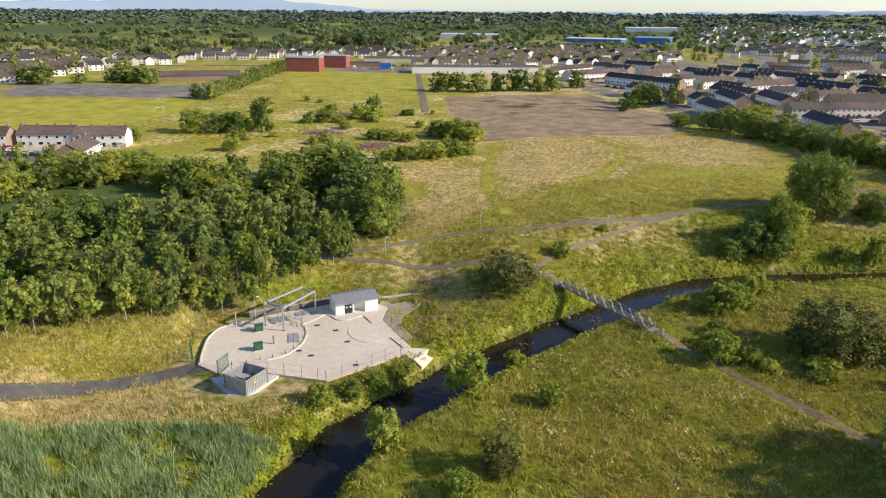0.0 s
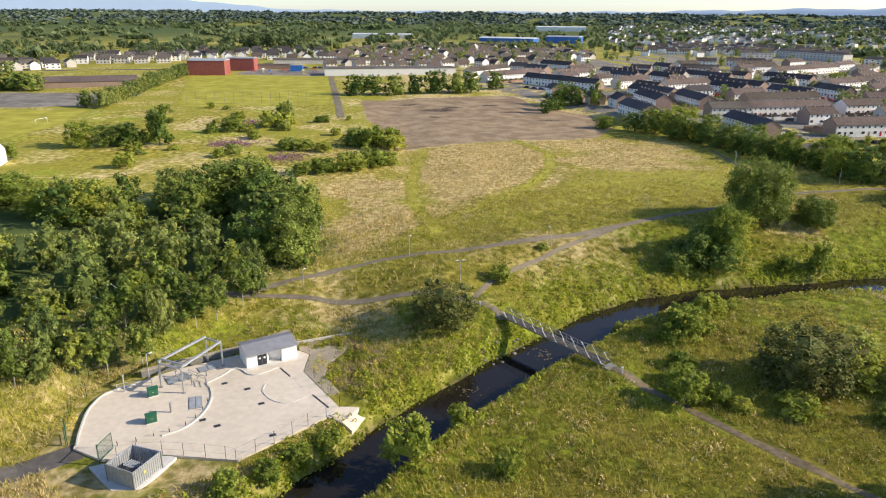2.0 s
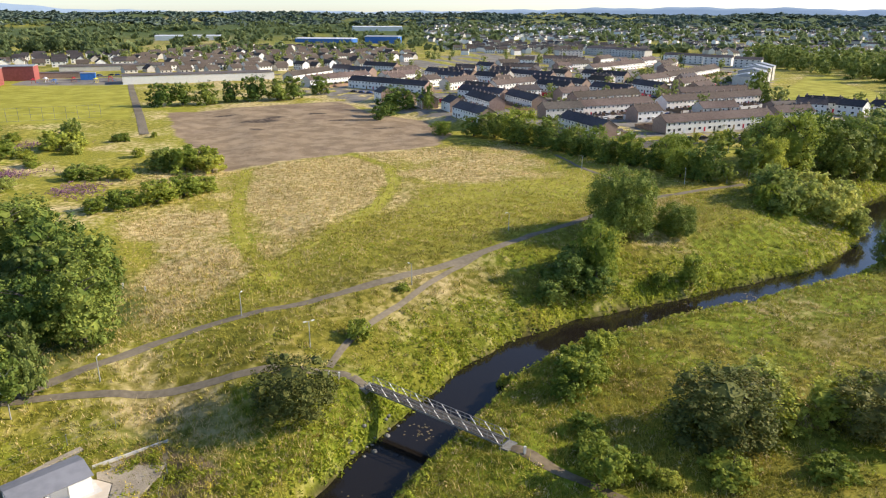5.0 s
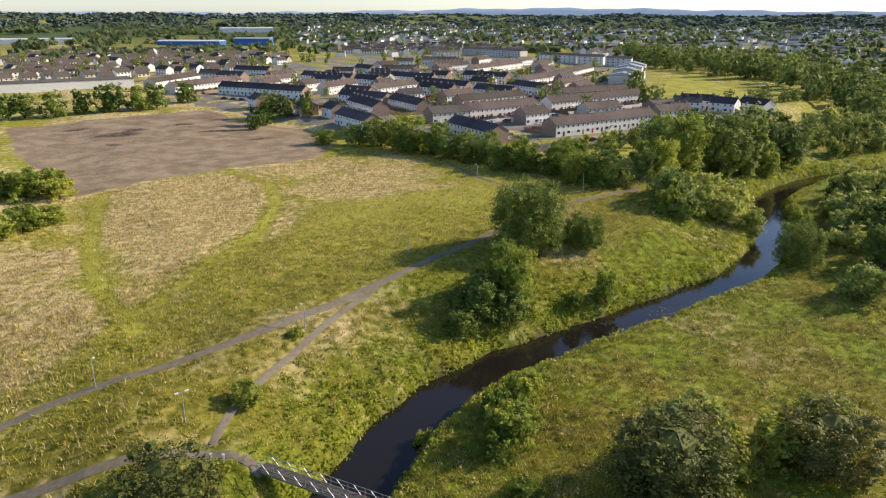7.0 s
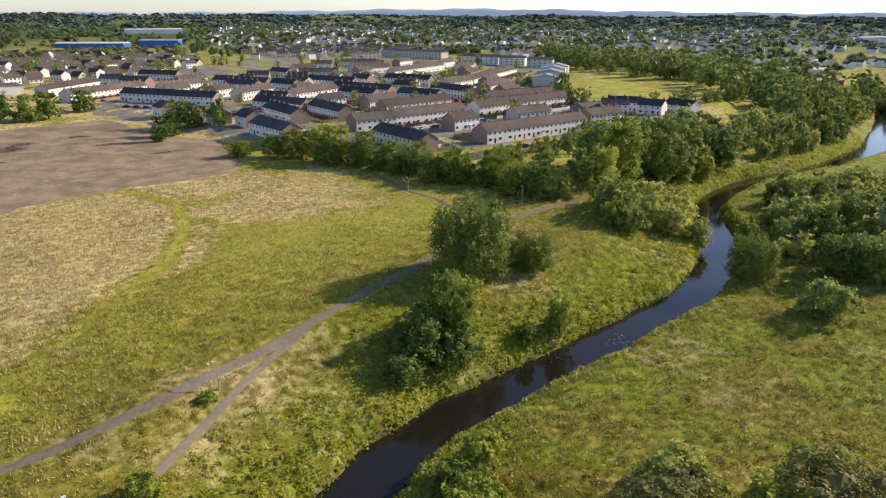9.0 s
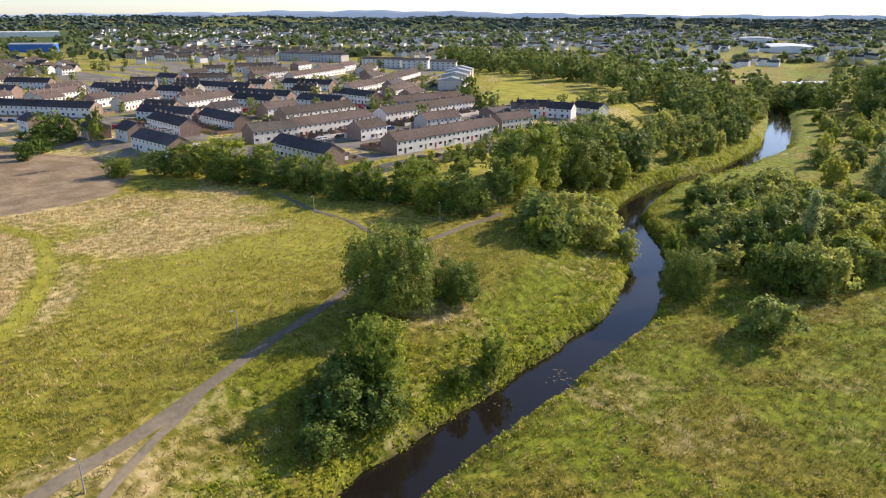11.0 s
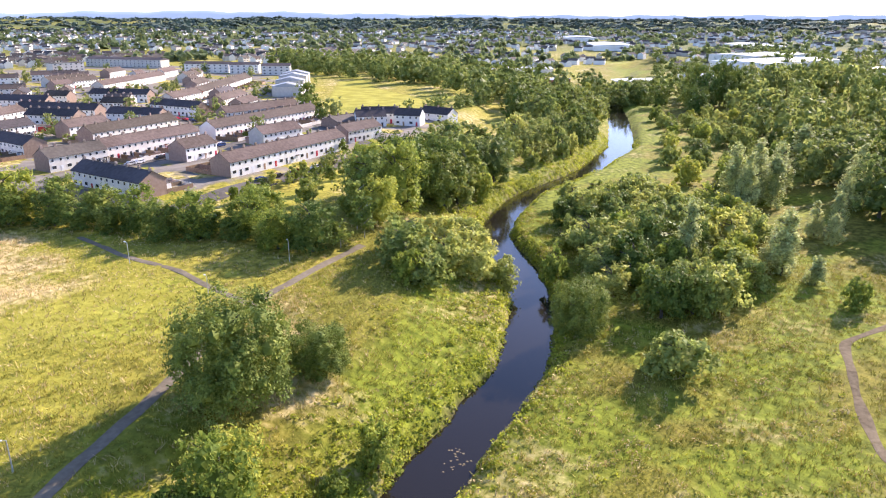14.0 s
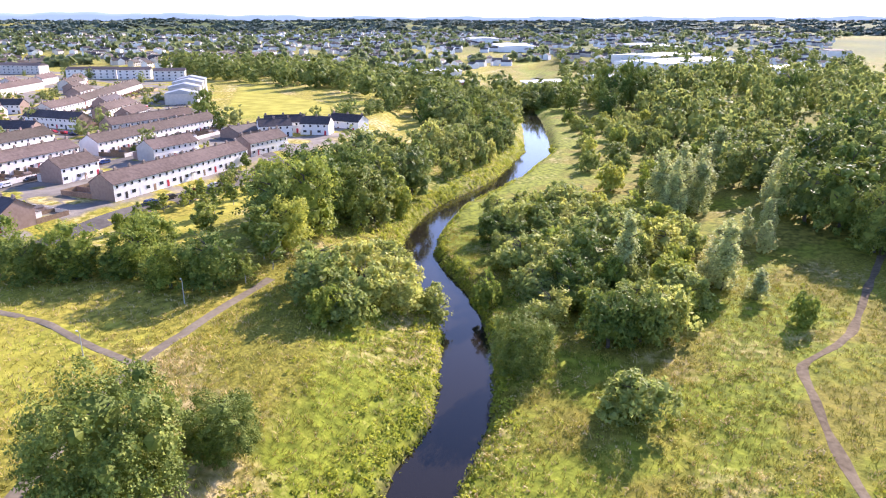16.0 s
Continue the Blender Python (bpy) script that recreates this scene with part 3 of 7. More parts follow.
ribbon("water", RIVER, 14.0, WATER, 0, 3, "structure", "dark peaty still river water", "river", flat=WATER_Z, thick=1.5)
UPPER_PATH = [(-24, 125.5), (-17, 128.3), (-10, 131.3), (-4, 134.2), (5, 136.3), (13, 137.2), (21, 138.4), (28, 140.2), (38, 144), (50, 148.5), (60, 152.5), (70, 156.5), (81, 160.5), (94, 167), (106, 171), (121, 173), (137, 174.5)]
LOWER_PATH = [(-25, 125.8), (-17, 125.5), (-12, 124.5), (-7, 123.6), (-2, 122.7), (3, 122), (8, 121.4), (13, 121.0), (17.2, 120.2), (19.6, 117.8), (21.0, 115.8)]
ribbon("path_upper", UPPER_PATH, 1.65, TARMAC, label="narrow grey tarmac footpath across the meadow")
ribbon("path_lower", LOWER_PATH, 1.25, TARMAC, label="narrow grey footpath to the footbridge")
ribbon("path_fork", [(51, 148.4), (43, 144), (35, 138), (26, 131), (20, 125.5), (17, 121)], 0.95, TARMAC, label="narrow grey footpath joining the bridge")
ribbon("path_gate", [(104, 170), (106, 182), (109, 196), (108, 206), (111, 226)], 1.2, TARMAC, label="footpath to a gap in the trees")
ribbon("path_south", [(32.3, 98.8), (34, 96), (38.5, 89.5), (45, 78), (51, 69), (56, 60), (66, 52), (84, 57), (102, 75), (120, 86.5), (131, 89), (142, 90.5), (151, 92), (157, 88), (166, 84), (178, 81.5), (191, 79), (211, 74.5), (240, 70)],
       1.3, DIRT, label="worn brown dirt path through the rough meadow", wobble=0.3)
ribbon("road_access", [(-90, 58), (-62, 72.5), (-55, 76), (-48.5, 79.2), (-40, 83.4), (-33.5, 87.6)], 3.4, ASPHALT, label="dark tarmac access road to the pumping station", category="road")


# ---- trees ----
def leaf_cloud(rng, lobes, count, size, tall, loose=0.4, spray=9):
    """Small three-cornered leaves, gathered in sprays over the skins of lobes (x, y, z, radius, upright stretch)."""
    lobes = np.array(lobes)
    weight = lobes[:, 3] ** 2
    sprays = max(8, count // spray)
    pick = rng.choice(len(lobes), sprays, p=weight / weight.sum())
    way = rng.normal(size=(sprays, 3))
    way[:, 2] = way[:, 2] * 0.9 + 0.25
    way /= np.linalg.norm(way, axis=1, keepdims=True)
    c = lobes[pick]
    stretch = np.stack([np.ones(sprays), np.ones(sprays), c[:, 4]], 1)
    tips = c[:, :3] + way * (c[:, 3] * rng.uniform(0.78, 1.0 + 0.3 * loose, sprays))[:, None] * stretch
    lie = way + rng.normal(size=(sprays, 3)) * 0.5 + np.array([0, 0, 0.35])
    owner = rng.integers(sprays, size=count)
    reach = (0.10 + 0.16 * c[owner, 3])[:, None] * stretch[owner] * loose
    centre = tips[owner] + rng.normal(size=(count, 3)) * reach
    keep = centre[:, 2] > 0.04
    centre, facing = centre[keep] * np.array([1, 1, tall]), lie[owner][keep]
    count = len(centre)
    facing = facing + rng.normal(size=(count, 3)) * 0.36
    facing /= np.linalg.norm(facing, axis=1, keepdims=True)
    a = np.cross(facing, rng.normal(size=(count, 3)))
    a /= np.linalg.norm(a, axis=1, keepdims=True)
    b = np.cross(facing, a)
    s = (size * rng.uniform(0.55, 1.35, count))[:, None]
    dip = facing * s * 0.25
    corners = np.stack([centre - a * s - b * s * 0.5 - dip, centre + a * s - b * s * 0.5 - dip, centre + b * s * 0.8], 1)
    return corners.reshape(-1, 3) / np.array([1, 1, tall])


def sphere_verts(detail):
    bm = bmesh.new()
    bmesh.ops.create_icosphere(bm, subdivisions=detail, radius=1)
    tri = np.array([[v.co[:] for v in f.verts] for f in bm.faces])
    bm.free()
    return tri


ICO1, ICO2 = sphere_verts(1), sphere_verts(2)


def crown_triangles(kind, seed, count, size, tall, every=1):
    """A crown about 1 wide in radius and 1 high, from the ground up, for a tree `tall` times as high as its radius."""
    rng = np.random.default_rng(seed)
    lobes = []
    if kind == "broad":
        for k in range(42):
            a, z = rng.uniform(0, math.tau), rng.uniform(0.08, 0.90)
            out = math.sqrt(max(0.04, 1 - abs((z - 0.40) / 0.60) ** 3)) * rng.uniform(0.55, 0.84)
            lobes.append((out * math.cos(a), out * math.sin(a), z, rng.uniform(0.16, 0.30), 0.46))
        lobes += [(0, 0, 0.46, 0.70, 0.62), (0.1, 0, 0.82, 0.36, 0.40), (-0.1, 0.1, 0.25, 0.66, 0.4)]
    elif kind == "dome":
        for k in range(64):
            a, z = k * 2.399963 + rng.uniform(-0.3, 0.3), 0.06 + 0.84 * (k + 0.5) / 64 + rng.uniform(-0.03, 0.03)
            out = math.sqrt(max(0.03, 1 - (abs(z - 0.40) / 0.60) ** 4.5)) * rng.uniform(0.74, 0.84)
            lobes.append((out * math.cos(a), out * math.sin(a), z, rng.uniform(0.17, 0.25), 0.55))
        lobes += [(0, 0, 0.42, 0.80, 0.62), (0, 0, 0.2, 0.8, 0.3), (0, 0, 0.72, 0.56, 0.5)]
    elif kind == "bush":
        for k in range(36):
            a, z = rng.uniform(0, math.tau), rng.uniform(0.08, 0.86)
            out = math.sqrt(max(0.05, 1 - (z / 1.0) ** 2)) * rng.uniform(0.5, 0.86)
            lobes.append((out * math.cos(a), out * math.sin(a), z, rng.uniform(0.13, 0.27), 0.62))
        lobes += [(0, 0, 0.42, 0.66, 0.6)]
    elif kind == "tall":
        for k in range(17):
            z = rng.uniform(0.18, 0.95)
            a, out = rng.uniform(0, math.tau), (1.05 - z) * rng.uniform(0.35, 0.8) + 0.08
            lobes.append((out * math.cos(a), out * math.sin(a), z, (1.15 - z) * rng.uniform(0.28, 0.48) + 0.06, 0.32))
        lobes += [(0, 0, 0.45, 0.5, 0.5), (0, 0, 0.78, 0.28, 0.5)]
    elif kind == "birch":
        for k in range(20):
            z = rng.uniform(0.28, 0.95)
            a, out = rng.uniform(0, math.tau), math.sin(min(1, (z - 0.12) / 0.9) * math.pi) * rng.uniform(0.3, 0.8) + 0.05
            lobes.append((out * math.cos(a), out * math.sin(a), z, rng.uniform(0.2, 0.36) * (1.15 - 0.6 * z), 0.34))
        lobes += [(0, 0, 0.55, 0.42, 0.6)]
    elif kind == "poplar":
        for k in range(16):
            z = rng.uniform(0.08, 0.95)
            a, out = rng.uniform(0, math.tau), min(1, z * 4) * (1.02 - z) * rng.uniform(0.35, 0.75)
            lobes.append((out * math.cos(a), out * math.sin(a), z, rng.uniform(0.26, 0.44) * (1.12 - 0.8 * z), 0.4))
        lobes += [(0, 0, 0.36, 0.5, 0.7), (0, 0, 0.7, 0.24, 0.9)]
    sheet = leaf_cloud(rng, lobes, 2 * count, 0.72 * size, tall, *((0.3, 12) if count > 9000 else (0.36, 6) if kind == "dome" else (0.38, 11)))
    core = []
    for x, y, z, r, s in lobes[::every] + lobes[-3:]:
        t = ICO1 * np.array([r, r, r * s]) * (0.64 if kind == "dome" and count < 9000 else 0.58) * rng.uniform(0.9, 1.1, (len(ICO1), 1, 1)) + np.array([x, y, z])
        core.append(t.reshape(-1, 3))
    core = np.concatenate(core)
    core[:, 2] = np.maximum(core[:, 2], 0.04)
    return np.concatenate([sheet, core])


TALL = {"broad": 2.1, "dome": 1.9, "bush": 1.5, "tall": 3.6, "birch": 3.6, "poplar": 3.8}


def crown_mesh(name, kind, seed, leaf, count, size):
    return quick_mesh(name, crown_triangles(kind, seed, count, size, TALL[kind], 3), 3, leaf)


def trunk_mesh(name, bark, seed, slim=1.0):
    """A tapered trunk with limbs for a tree 1 high and 1 in radius."""
    rng = np.random.default_rng(seed)
    b = Build()
    x = y = 0.0
    r = 0.075 * slim
    for k in range(6):
        nx, ny = x + rng.uniform(-0.04, 0.04), y + rng.uniform(-0.04, 0.04)
        b.rod((x, y, k * 0.13), (nx, ny, (k + 1) * 0.13), r, r * 0.82, 7)
        if k > 1:
            for q in range(2):
                a = rng.uniform(0, math.tau)
                b.rod((nx, ny, (k + 1) * 0.13), (nx + 0.55 * math.cos(a), ny + 0.55 * math.sin(a), (k + 1) * 0.13 + rng.uniform(0.08, 0.2)), r * 0.45, r * 0.12, 5)
        x, y, r = nx, ny, r * 0.82
    me = bpy.data.meshes.new(name)
    me.from_pydata([tuple(v) for v in b.v], [], b.f)
    me.materials.append(bark)
    me.update()
    return me


TREE_KINDS = {}


def tree_kind(key, name, shape, leaf, bark, label, category, variants, count, size, slim=1.0):
    made = []
    for k in range(variants):
        seed = hash_text(key) + k
        made.append((crown_mesh("crown", shape, seed, leaf, count, size), trunk_mesh("trunk", bark, seed + 50, slim)))
    TREE_KINDS[key] = (name, label, category, made)


def hash_text(text):
    return sum((i + 3) * ord(c) for i, c in enumerate(text)) * 7


tree_kind("oak", "broadleaf_tree", "broad", LEAF_OAK, BARK, "dark green broadleaf tree with a dense rounded crown", "tree", 4, 2100, 0.062)
tree_kind("ash", "ash_tree", "broad", LEAF_MID, BARK, "mid-green ash tree with a billowing crown", "tree", 4, 2100, 0.062)
tree_kind("birch", "birch_tree", "birch", LEAF_BIRCH, BARK_BIRCH, "slender light green birch with a pale trunk", "tree", 4, 800, 0.122, 0.5)
tree_kind("alder", "alder_tree", "tall", LEAF_OAK, BARK, "dark green conical alder by the wood", "tree", 3, 850, 0.108, 0.8)
tree_kind("willow", "willow_bush", "bush", LEAF_WILLOW, BARK, "grey-green bushy willow on the damp meadow", "tree", 4, 1000, 0.086)
tree_kind("poplar", "poplar_tree", "poplar", LEAF_POPLAR, BARK, "tall pale grey-green poplar with upright limbs", "tree", 3, 2000, 0.078, 0.7)
tree_kind("bush", "bush", "bush", LEAF_MID, BARK, "round green bush in rough grass", "bush", 4, 920, 0.09)
tree_kind("darkbush", "bush", "bush", LEAF_OAK, BARK, "dense dark green bush", "bush", 3, 1700, 0.07)
tree_kind("brownbush", "hawthorn_bush", "dome", LEAF_BROWN, BARK, "brownish green hawthorn bush", "bush", 3, 3400, 0.05)
tree_kind("oak_lo", "broadleaf_tree", "broad", LEAF_OAK, BARK, "dark green broadleaf tree with a rounded crown", "tree", 5, 690, 0.097)
tree_kind("ash_lo", "ash_tree", "broad", LEAF_WOODS, BARK, "mid-green ash tree among other trees", "tree", 5, 690, 0.097)
tree_kind("bush_lo", "bush", "bush", LEAF_MID, BARK, "low green bush below trees or fences", "bush", 4, 420, 0.13)
tree_kind("dome", "sycamore_tree", "dome", LEAF_OAK, BARK, "large dark green tree with a dense domed crown to the ground", "tree", 2, 11000, 0.036)
TREE_RNG = random.Random(11)
PLANTED = []


def plant(key, x, y, h, r, turn=None, sink=0.25):
    name, label, category, made = TREE_KINDS[key]
    crown, trunk = TREE_RNG.choice(made)
    root = thing(name, x, y, ground(x, y) - sink, TREE_RNG.uniform(0, 360) if turn is None else turn, label, category)
    shared("trunk", trunk, root, Matrix.Diagonal((r * 0.9, r * 0.9, h * 0.95, 1)))
    shared("crown", crown, root, Matrix.Diagonal((r, r, h, 1)))
    PLANTED.append((x, y, r))
    return root


FAR_SHAPES = [crown_triangles("broad", 70 + k, 270, 0.145, 2.1, 12) for k in range(6)]
FAR_PLANTED = {}


WOOD_SHAPES = [leaf_cloud(np.random.default_rng(120 + k), [(0, 0, 0.42, 0.62, 0.7)] + [(0.55 * math.cos(a + k), 0.55 * math.sin(a + k), 0.3 + 0.28 * math.sin(5 * a + k), 0.4, 0.8) for a in range(7)], 84, 0.33, 1.0) for k in range(5)]
DISTANT_SHAPES = [leaf_cloud(np.random.default_rng(160 + k), [(0, 0, 0.4, 0.6, 0.7), (0.5, 0.1, 0.3, 0.4, 0.7), (-0.4, 0.3, 0.35, 0.4, 0.8)], 28, 0.46, 1.0) for k in range(5)]
SMALL_SHAPES = [crown_triangles("bush", 90 + k, 45, 0.3, 1.5, 12) for k in range(3)]


def plant_far(key, x, y, h, r, rng, shapes=None):
    """A tree of a far wood, gathered into that wood's one mesh."""
    t = rng.uniform(0, math.tau)
    c, s = math.cos(t), math.sin(t)
    p = rng.choice(shapes or FAR_SHAPES) * np.array([r, r, h])
    p = np.stack([c * p[:, 0] - s * p[:, 1] + x, s * p[:, 0] + c * p[:, 1] + y, p[:, 2] + ground(x, y) - 0.3], 1)
    FAR_PLANTED.setdefault(key, []).append(p)


def grove(poly, count, keys, h0, h1, gap, seed, slim=0.36, avoid=6.5, far=None, glade=None):
    """Trees scattered over a polygon; with far, all in the mesh of that far wood."""
    rng = random.Random(seed)
    x0, x1 = min(p[0] for p in poly), max(p[0] for p in poly)
    y0, y1 = min(p[1] for p in poly), max(p[1] for p in poly)
    done = []
    for _ in range(count * 30):
        if len(done) >= count:
            break
        x, y = rng.uniform(x0, x1), rng.uniform(y0, y1)
        if not bool(inside(poly, np.array([x]), np.array([y]))[0]) or any((x - a) ** 2 + (y - b) ** 2 < gap * gap for a, b in done):
            continue
        if abs(float(along(RIVER, np.array([x]), np.array([y]))[0][0])) < avoid:
            continue
        if glade and bool(inside(glade, np.array([x]), np.array([y]))[0]):
            continue
        done.append((x, y))
        h = rng.uniform(h0, h1)
        if far:
            plant_far(far, x, y, h, h * slim * rng.uniform(0.85, 1.25), rng)
        else:
            plant(rng.choice(keys), x, y, h, h * slim * rng.uniform(0.85, 1.25))


# field, river banks and meadow
plant("dome", 83.5, 152, 13.2, 7.0)
plant("ash", 70, 139, 12.0, 4.4)
plant("darkbush", 62.5, 138, 6.5, 5.0)
plant("darkbush", 67, 135, 5.5, 4.2)
plant("darkbush", 58.5, 135, 4.0, 3.4)
plant("darkbush", 66, 141, 6.0, 4.4)
plant("ash", 73.5, 142, 8.5, 4.0)
plant("dome", 95.5, 149.5, 6.4, 4.1)
plant("bush", 88, 134.5, 6.2, 3.2)
plant("bush", 80.5, 134.5, 3.4, 2.0)
for x, y, h, r in ((132, 162, 8.5, 6.2), (138, 157, 8, 6), (143, 153, 7.5, 5.4), (150, 157, 8.5, 5.6), (140, 166, 8, 5.6), (150, 165, 8, 5.4), (157, 161, 7.5, 5), (163, 167, 6.5, 4.4), (130, 155, 6.5, 4.6), (147, 149, 6.5, 4)):
    plant("willow", x, y, h, r)
plant("bush", 127.5, 157, 6.5, 4)
plant("dome", 133.5, 128.5, 8.8, 4.6)
plant("willow", 126.5, 110.5, 7.4, 5.4)
plant("willow", 128.5, 112.5, 6.0, 4.0)
plant("bush", 154.5, 141.5, 7.5, 3.2)
plant("brownbush", 57.0, 92.5, 7.8, 6.4)
plant("brownbush", 63.5, 95.5, 5.2, 4.6)
plant("willow", 70, 99.5, 4.2, 4.6)
plant("bush", 41.2, 94.6, 3.2, 2.6)
plant("bush", 43.6, 89.6, 2.8, 2.2)
plant("bush", 45.4, 87.2, 2.0, 1.8)
plant("brownbush", 75.5, 86.5, 7.2, 5.6)
plant("bush", 68, 98, 4.0, 4.6)
plant("bush", 52.5, 86, 3.0, 3.6)
plant("bush", 63, 82, 2.6, 3.2)
plant("bush", 39.5, 90, 4.8, 3.6)
plant("bush", 47.5, 108, 5.4, 3.8)
plant("bush", 54, 113.8, 5.0, 3.0)
plant("bush", 49.5, 113, 4.0, 2.8)
plant("bush", 43, 99, 2.4, 2.6)
for x, y, h, r in ((45, 106.5, 3.6, 2.8), (50.5, 110, 4.2, 3.0), (57, 116, 3.0, 2.4), (60, 118, 2.0, 1.8), (65, 92, 4.6, 4.4), (69, 95.5, 3.4, 3.4), (72, 90, 5.4, 4.4), (80, 90, 5.6, 4.8)):
    plant("bush", x, y, h, r)
plant("brownbush", 11, 113.5, 6.6, 5.2)
plant("bush", 22.5, 127, 3.2, 2.4)
plant("bush", 40.8, 115.8, 3.4, 1.7, sink=0.8)
for x, y, h, r in ((-5.5, 86.6, 2.4, 2.2), (-12, 81.0, 2.4, 2.2), (-15.5, 78, 2.8, 2.4), (-9, 84, 2.2, 2.0), (3.5, 81.5, 6.4, 3.6), (10.5, 90.5, 3.6, 2.2), (-6.5, 69, 5.8, 2.8)):
    plant("bush", x, y, h, r)
plant("brownbush", 6.5, 64, 5.4, 2.4)
plant("bush", 14, 78, 3.2, 2.2)
plant("bush", 2, 60, 3.0, 2.4)
plant("bush", 33, 138.5, 1.5, 1.3)

# the wood beside the pumping station
GLADE = [(-98, 132), (-66, 134), (-58, 143), (-50, 150), (-52, 160), (-64, 163), (-72, 172), (-84, 166), (-100, 160)]
grove([(-68, 92), (-58, 98), (-49, 108), (-42, 120), (-34, 129), (-25, 138), (-16, 145), (-10, 150), (-14, 178), (-24, 186), (-42, 182), (-58, 172), (-76, 180), (-100, 190), (-128, 178), (-132, 100), (-92, 90)], 135, ["oak_lo", "oak_lo", "ash_lo", "ash_lo", "alder", "birch"], 5, 10, 5.2, 3, 0.42, glade=GLADE)
grove([(-66, 93), (-44, 102), (-28, 121), (-12, 138), (-20, 170), (-60, 165), (-120, 170), (-125, 105)], 34, ["bush_lo"], 2.5, 4.5, 5, 4, 0.75)
for x, y, h, r in ((-93, 176, 6, 5), (-84, 172, 8, 6.5), (-78, 176, 7.5, 6), (-92, 170, 8, 6), (-100, 156, 7, 6), (-57, 164, 9, 6.5), (-48, 158, 6, 4.5), (-70, 168, 7, 4.5), (-104, 146, 6.5, 5)):
    plant("ash", x, y, h, r)
for k in range(32):
    t, back = (k % 16 + 0.5 * (k // 16)) / 15.5, 4.2 * (k // 16)
    plant(("birch", "birch", "birch", "ash_lo")[k % 4], -63 + 46 * t - 0.7 * back + TREE_RNG.uniform(-1.2, 1.2), 87 + 20 * t + 22 * t * t + 0.7 * back + TREE_RNG.uniform(-1.2, 1.2), TREE_RNG.uniform(6.0, 9.0), TREE_RNG.uniform(2.0, 2.9))
for x, y, h, r in ((-13.5, 138, 12, 5.6), (-15, 151, 12, 6.5), (-20, 162, 12.5, 7), (-27, 172, 12, 7.5), (-36, 168, 10, 6), (-60, 162, 9.5, 6.5), (-20, 140, 10, 5), (-28, 185, 9, 6.5)):
    plant("oak", x, y, h, r)

# shrubs of the rough land
for key, x, y, h, r in (("bush", -65, 214, 4.6, 3.8), ("ash", -87, 243, 8.4, 6), ("oak", -79, 245, 7.6, 6), ("oak", -73, 246, 7.4, 5.5), ("darkbush", -64, 246, 12.5, 4.6), ("bush", -46, 273, 5.4, 5.5),
                        ("bush", -31, 281, 8.0, 7.5), ("willow", -28, 283, 9.5, 4), ("bush", -4, 208, 5.6, 5.6), ("bush", 2, 212, 5.6, 5.0), ("bush", -11, 205, 4.6, 4.6), ("bush", -16, 203, 3.6, 4.0), ("bush", 7, 216, 4.4, 4.4), ("bush", 3, 240, 7.2, 6.2), ("bush", 10, 236, 5.5, 5), ("bush", 0, 250, 5, 4.5),
                        ("darkbush", -3, 243, 6.5, 5), ("bush", 9, 242, 7.0, 4.6), ("bush", -18, 236, 3.8, 4.2), ("bush", -24, 237, 3.6, 3.8), ("bush", -12, 234, 3.6, 3.4), ("bush", -100, 226, 5.0, 2.4), ("bush", -40, 270, 3.5, 3.0), ("bush", -52, 268, 3.5, 3.2),
                        ("bush", -36, 255, 2.0, 2.2), ("bush", -58, 238, 2.2, 2.2), ("bush", -9, 262, 3.2, 2.6), ("bush", -14, 290, 3.4, 2.8)):
    plant(key, x, y, h, r)

scrub_rng = random.Random(57)
for _ in range(64):
    x, y = scrub_rng.uniform(-95, 14), scrub_rng.uniform(200, 330)
    if float(waves(np.array([x]), np.array([y]), 11, 71)[0]) > 0.08 and x < 6 and not inside(PITCH, np.array([x]), np.array([y]))[0] and not inside(WASTE, np.array([x]), np.array([y]))[0] and not (x < -84 and y < 224):
        h = scrub_rng.uniform(1.4, 4.2)
        plant(scrub_rng.choice(("bush", "darkbush", "willow", "bush_lo")), x, y, h, h * scrub_rng.uniform(0.7, 1.15))

# the row between the field and the town
for key, x, y, h, r in (("ash", 90, 270, 5.4, 4.4), ("oak", 100, 264, 7.5, 5), ("oak", 105, 258, 10, 6.6), ("oak", 108, 246, 9, 5.5), ("ash", 110, 249, 12.4, 6.6), ("oak", 116, 240, 10, 5.8), ("oak", 119.5, 229.5, 9, 4.6), ("ash", 122, 222, 9.6, 4.8), ("ash", 124, 206, 10.4, 5.6), ("oak", 119, 211, 8, 4.2),
                        ("ash", 129, 197, 9.6, 5.0), ("ash", 127, 187, 8.8, 4.6), ("oak", 129, 180, 10.6, 5.4), ("birch", 133.5, 177, 6.2, 2.8), ("birch", 141, 177, 8.8, 3.8), ("ash", 136, 200, 10, 5), ("birch", 145, 182, 11, 4),
                        ("birch", 148, 198, 9, 3.5), ("birch", 156, 205, 8, 3), ("birch", 165, 211, 8, 2.6), ("birch", 176, 215, 6.5, 2.4), ("birch", 184, 217, 6.5, 2.4), ("birch", 193, 219, 6, 2.4), ("birch", 201, 221, 6, 2.4), ("ash", 142, 208, 7, 3.6)):
    plant(key, x, y, h, r)
for k in range(9):
    plant("oak", 112 + k * 2.3 + TREE_RNG.uniform(-1, 1), 237 - k * 6.5, TREE_RNG.uniform(5, 7.5), TREE_RNG.uniform(3.4, 4.4))
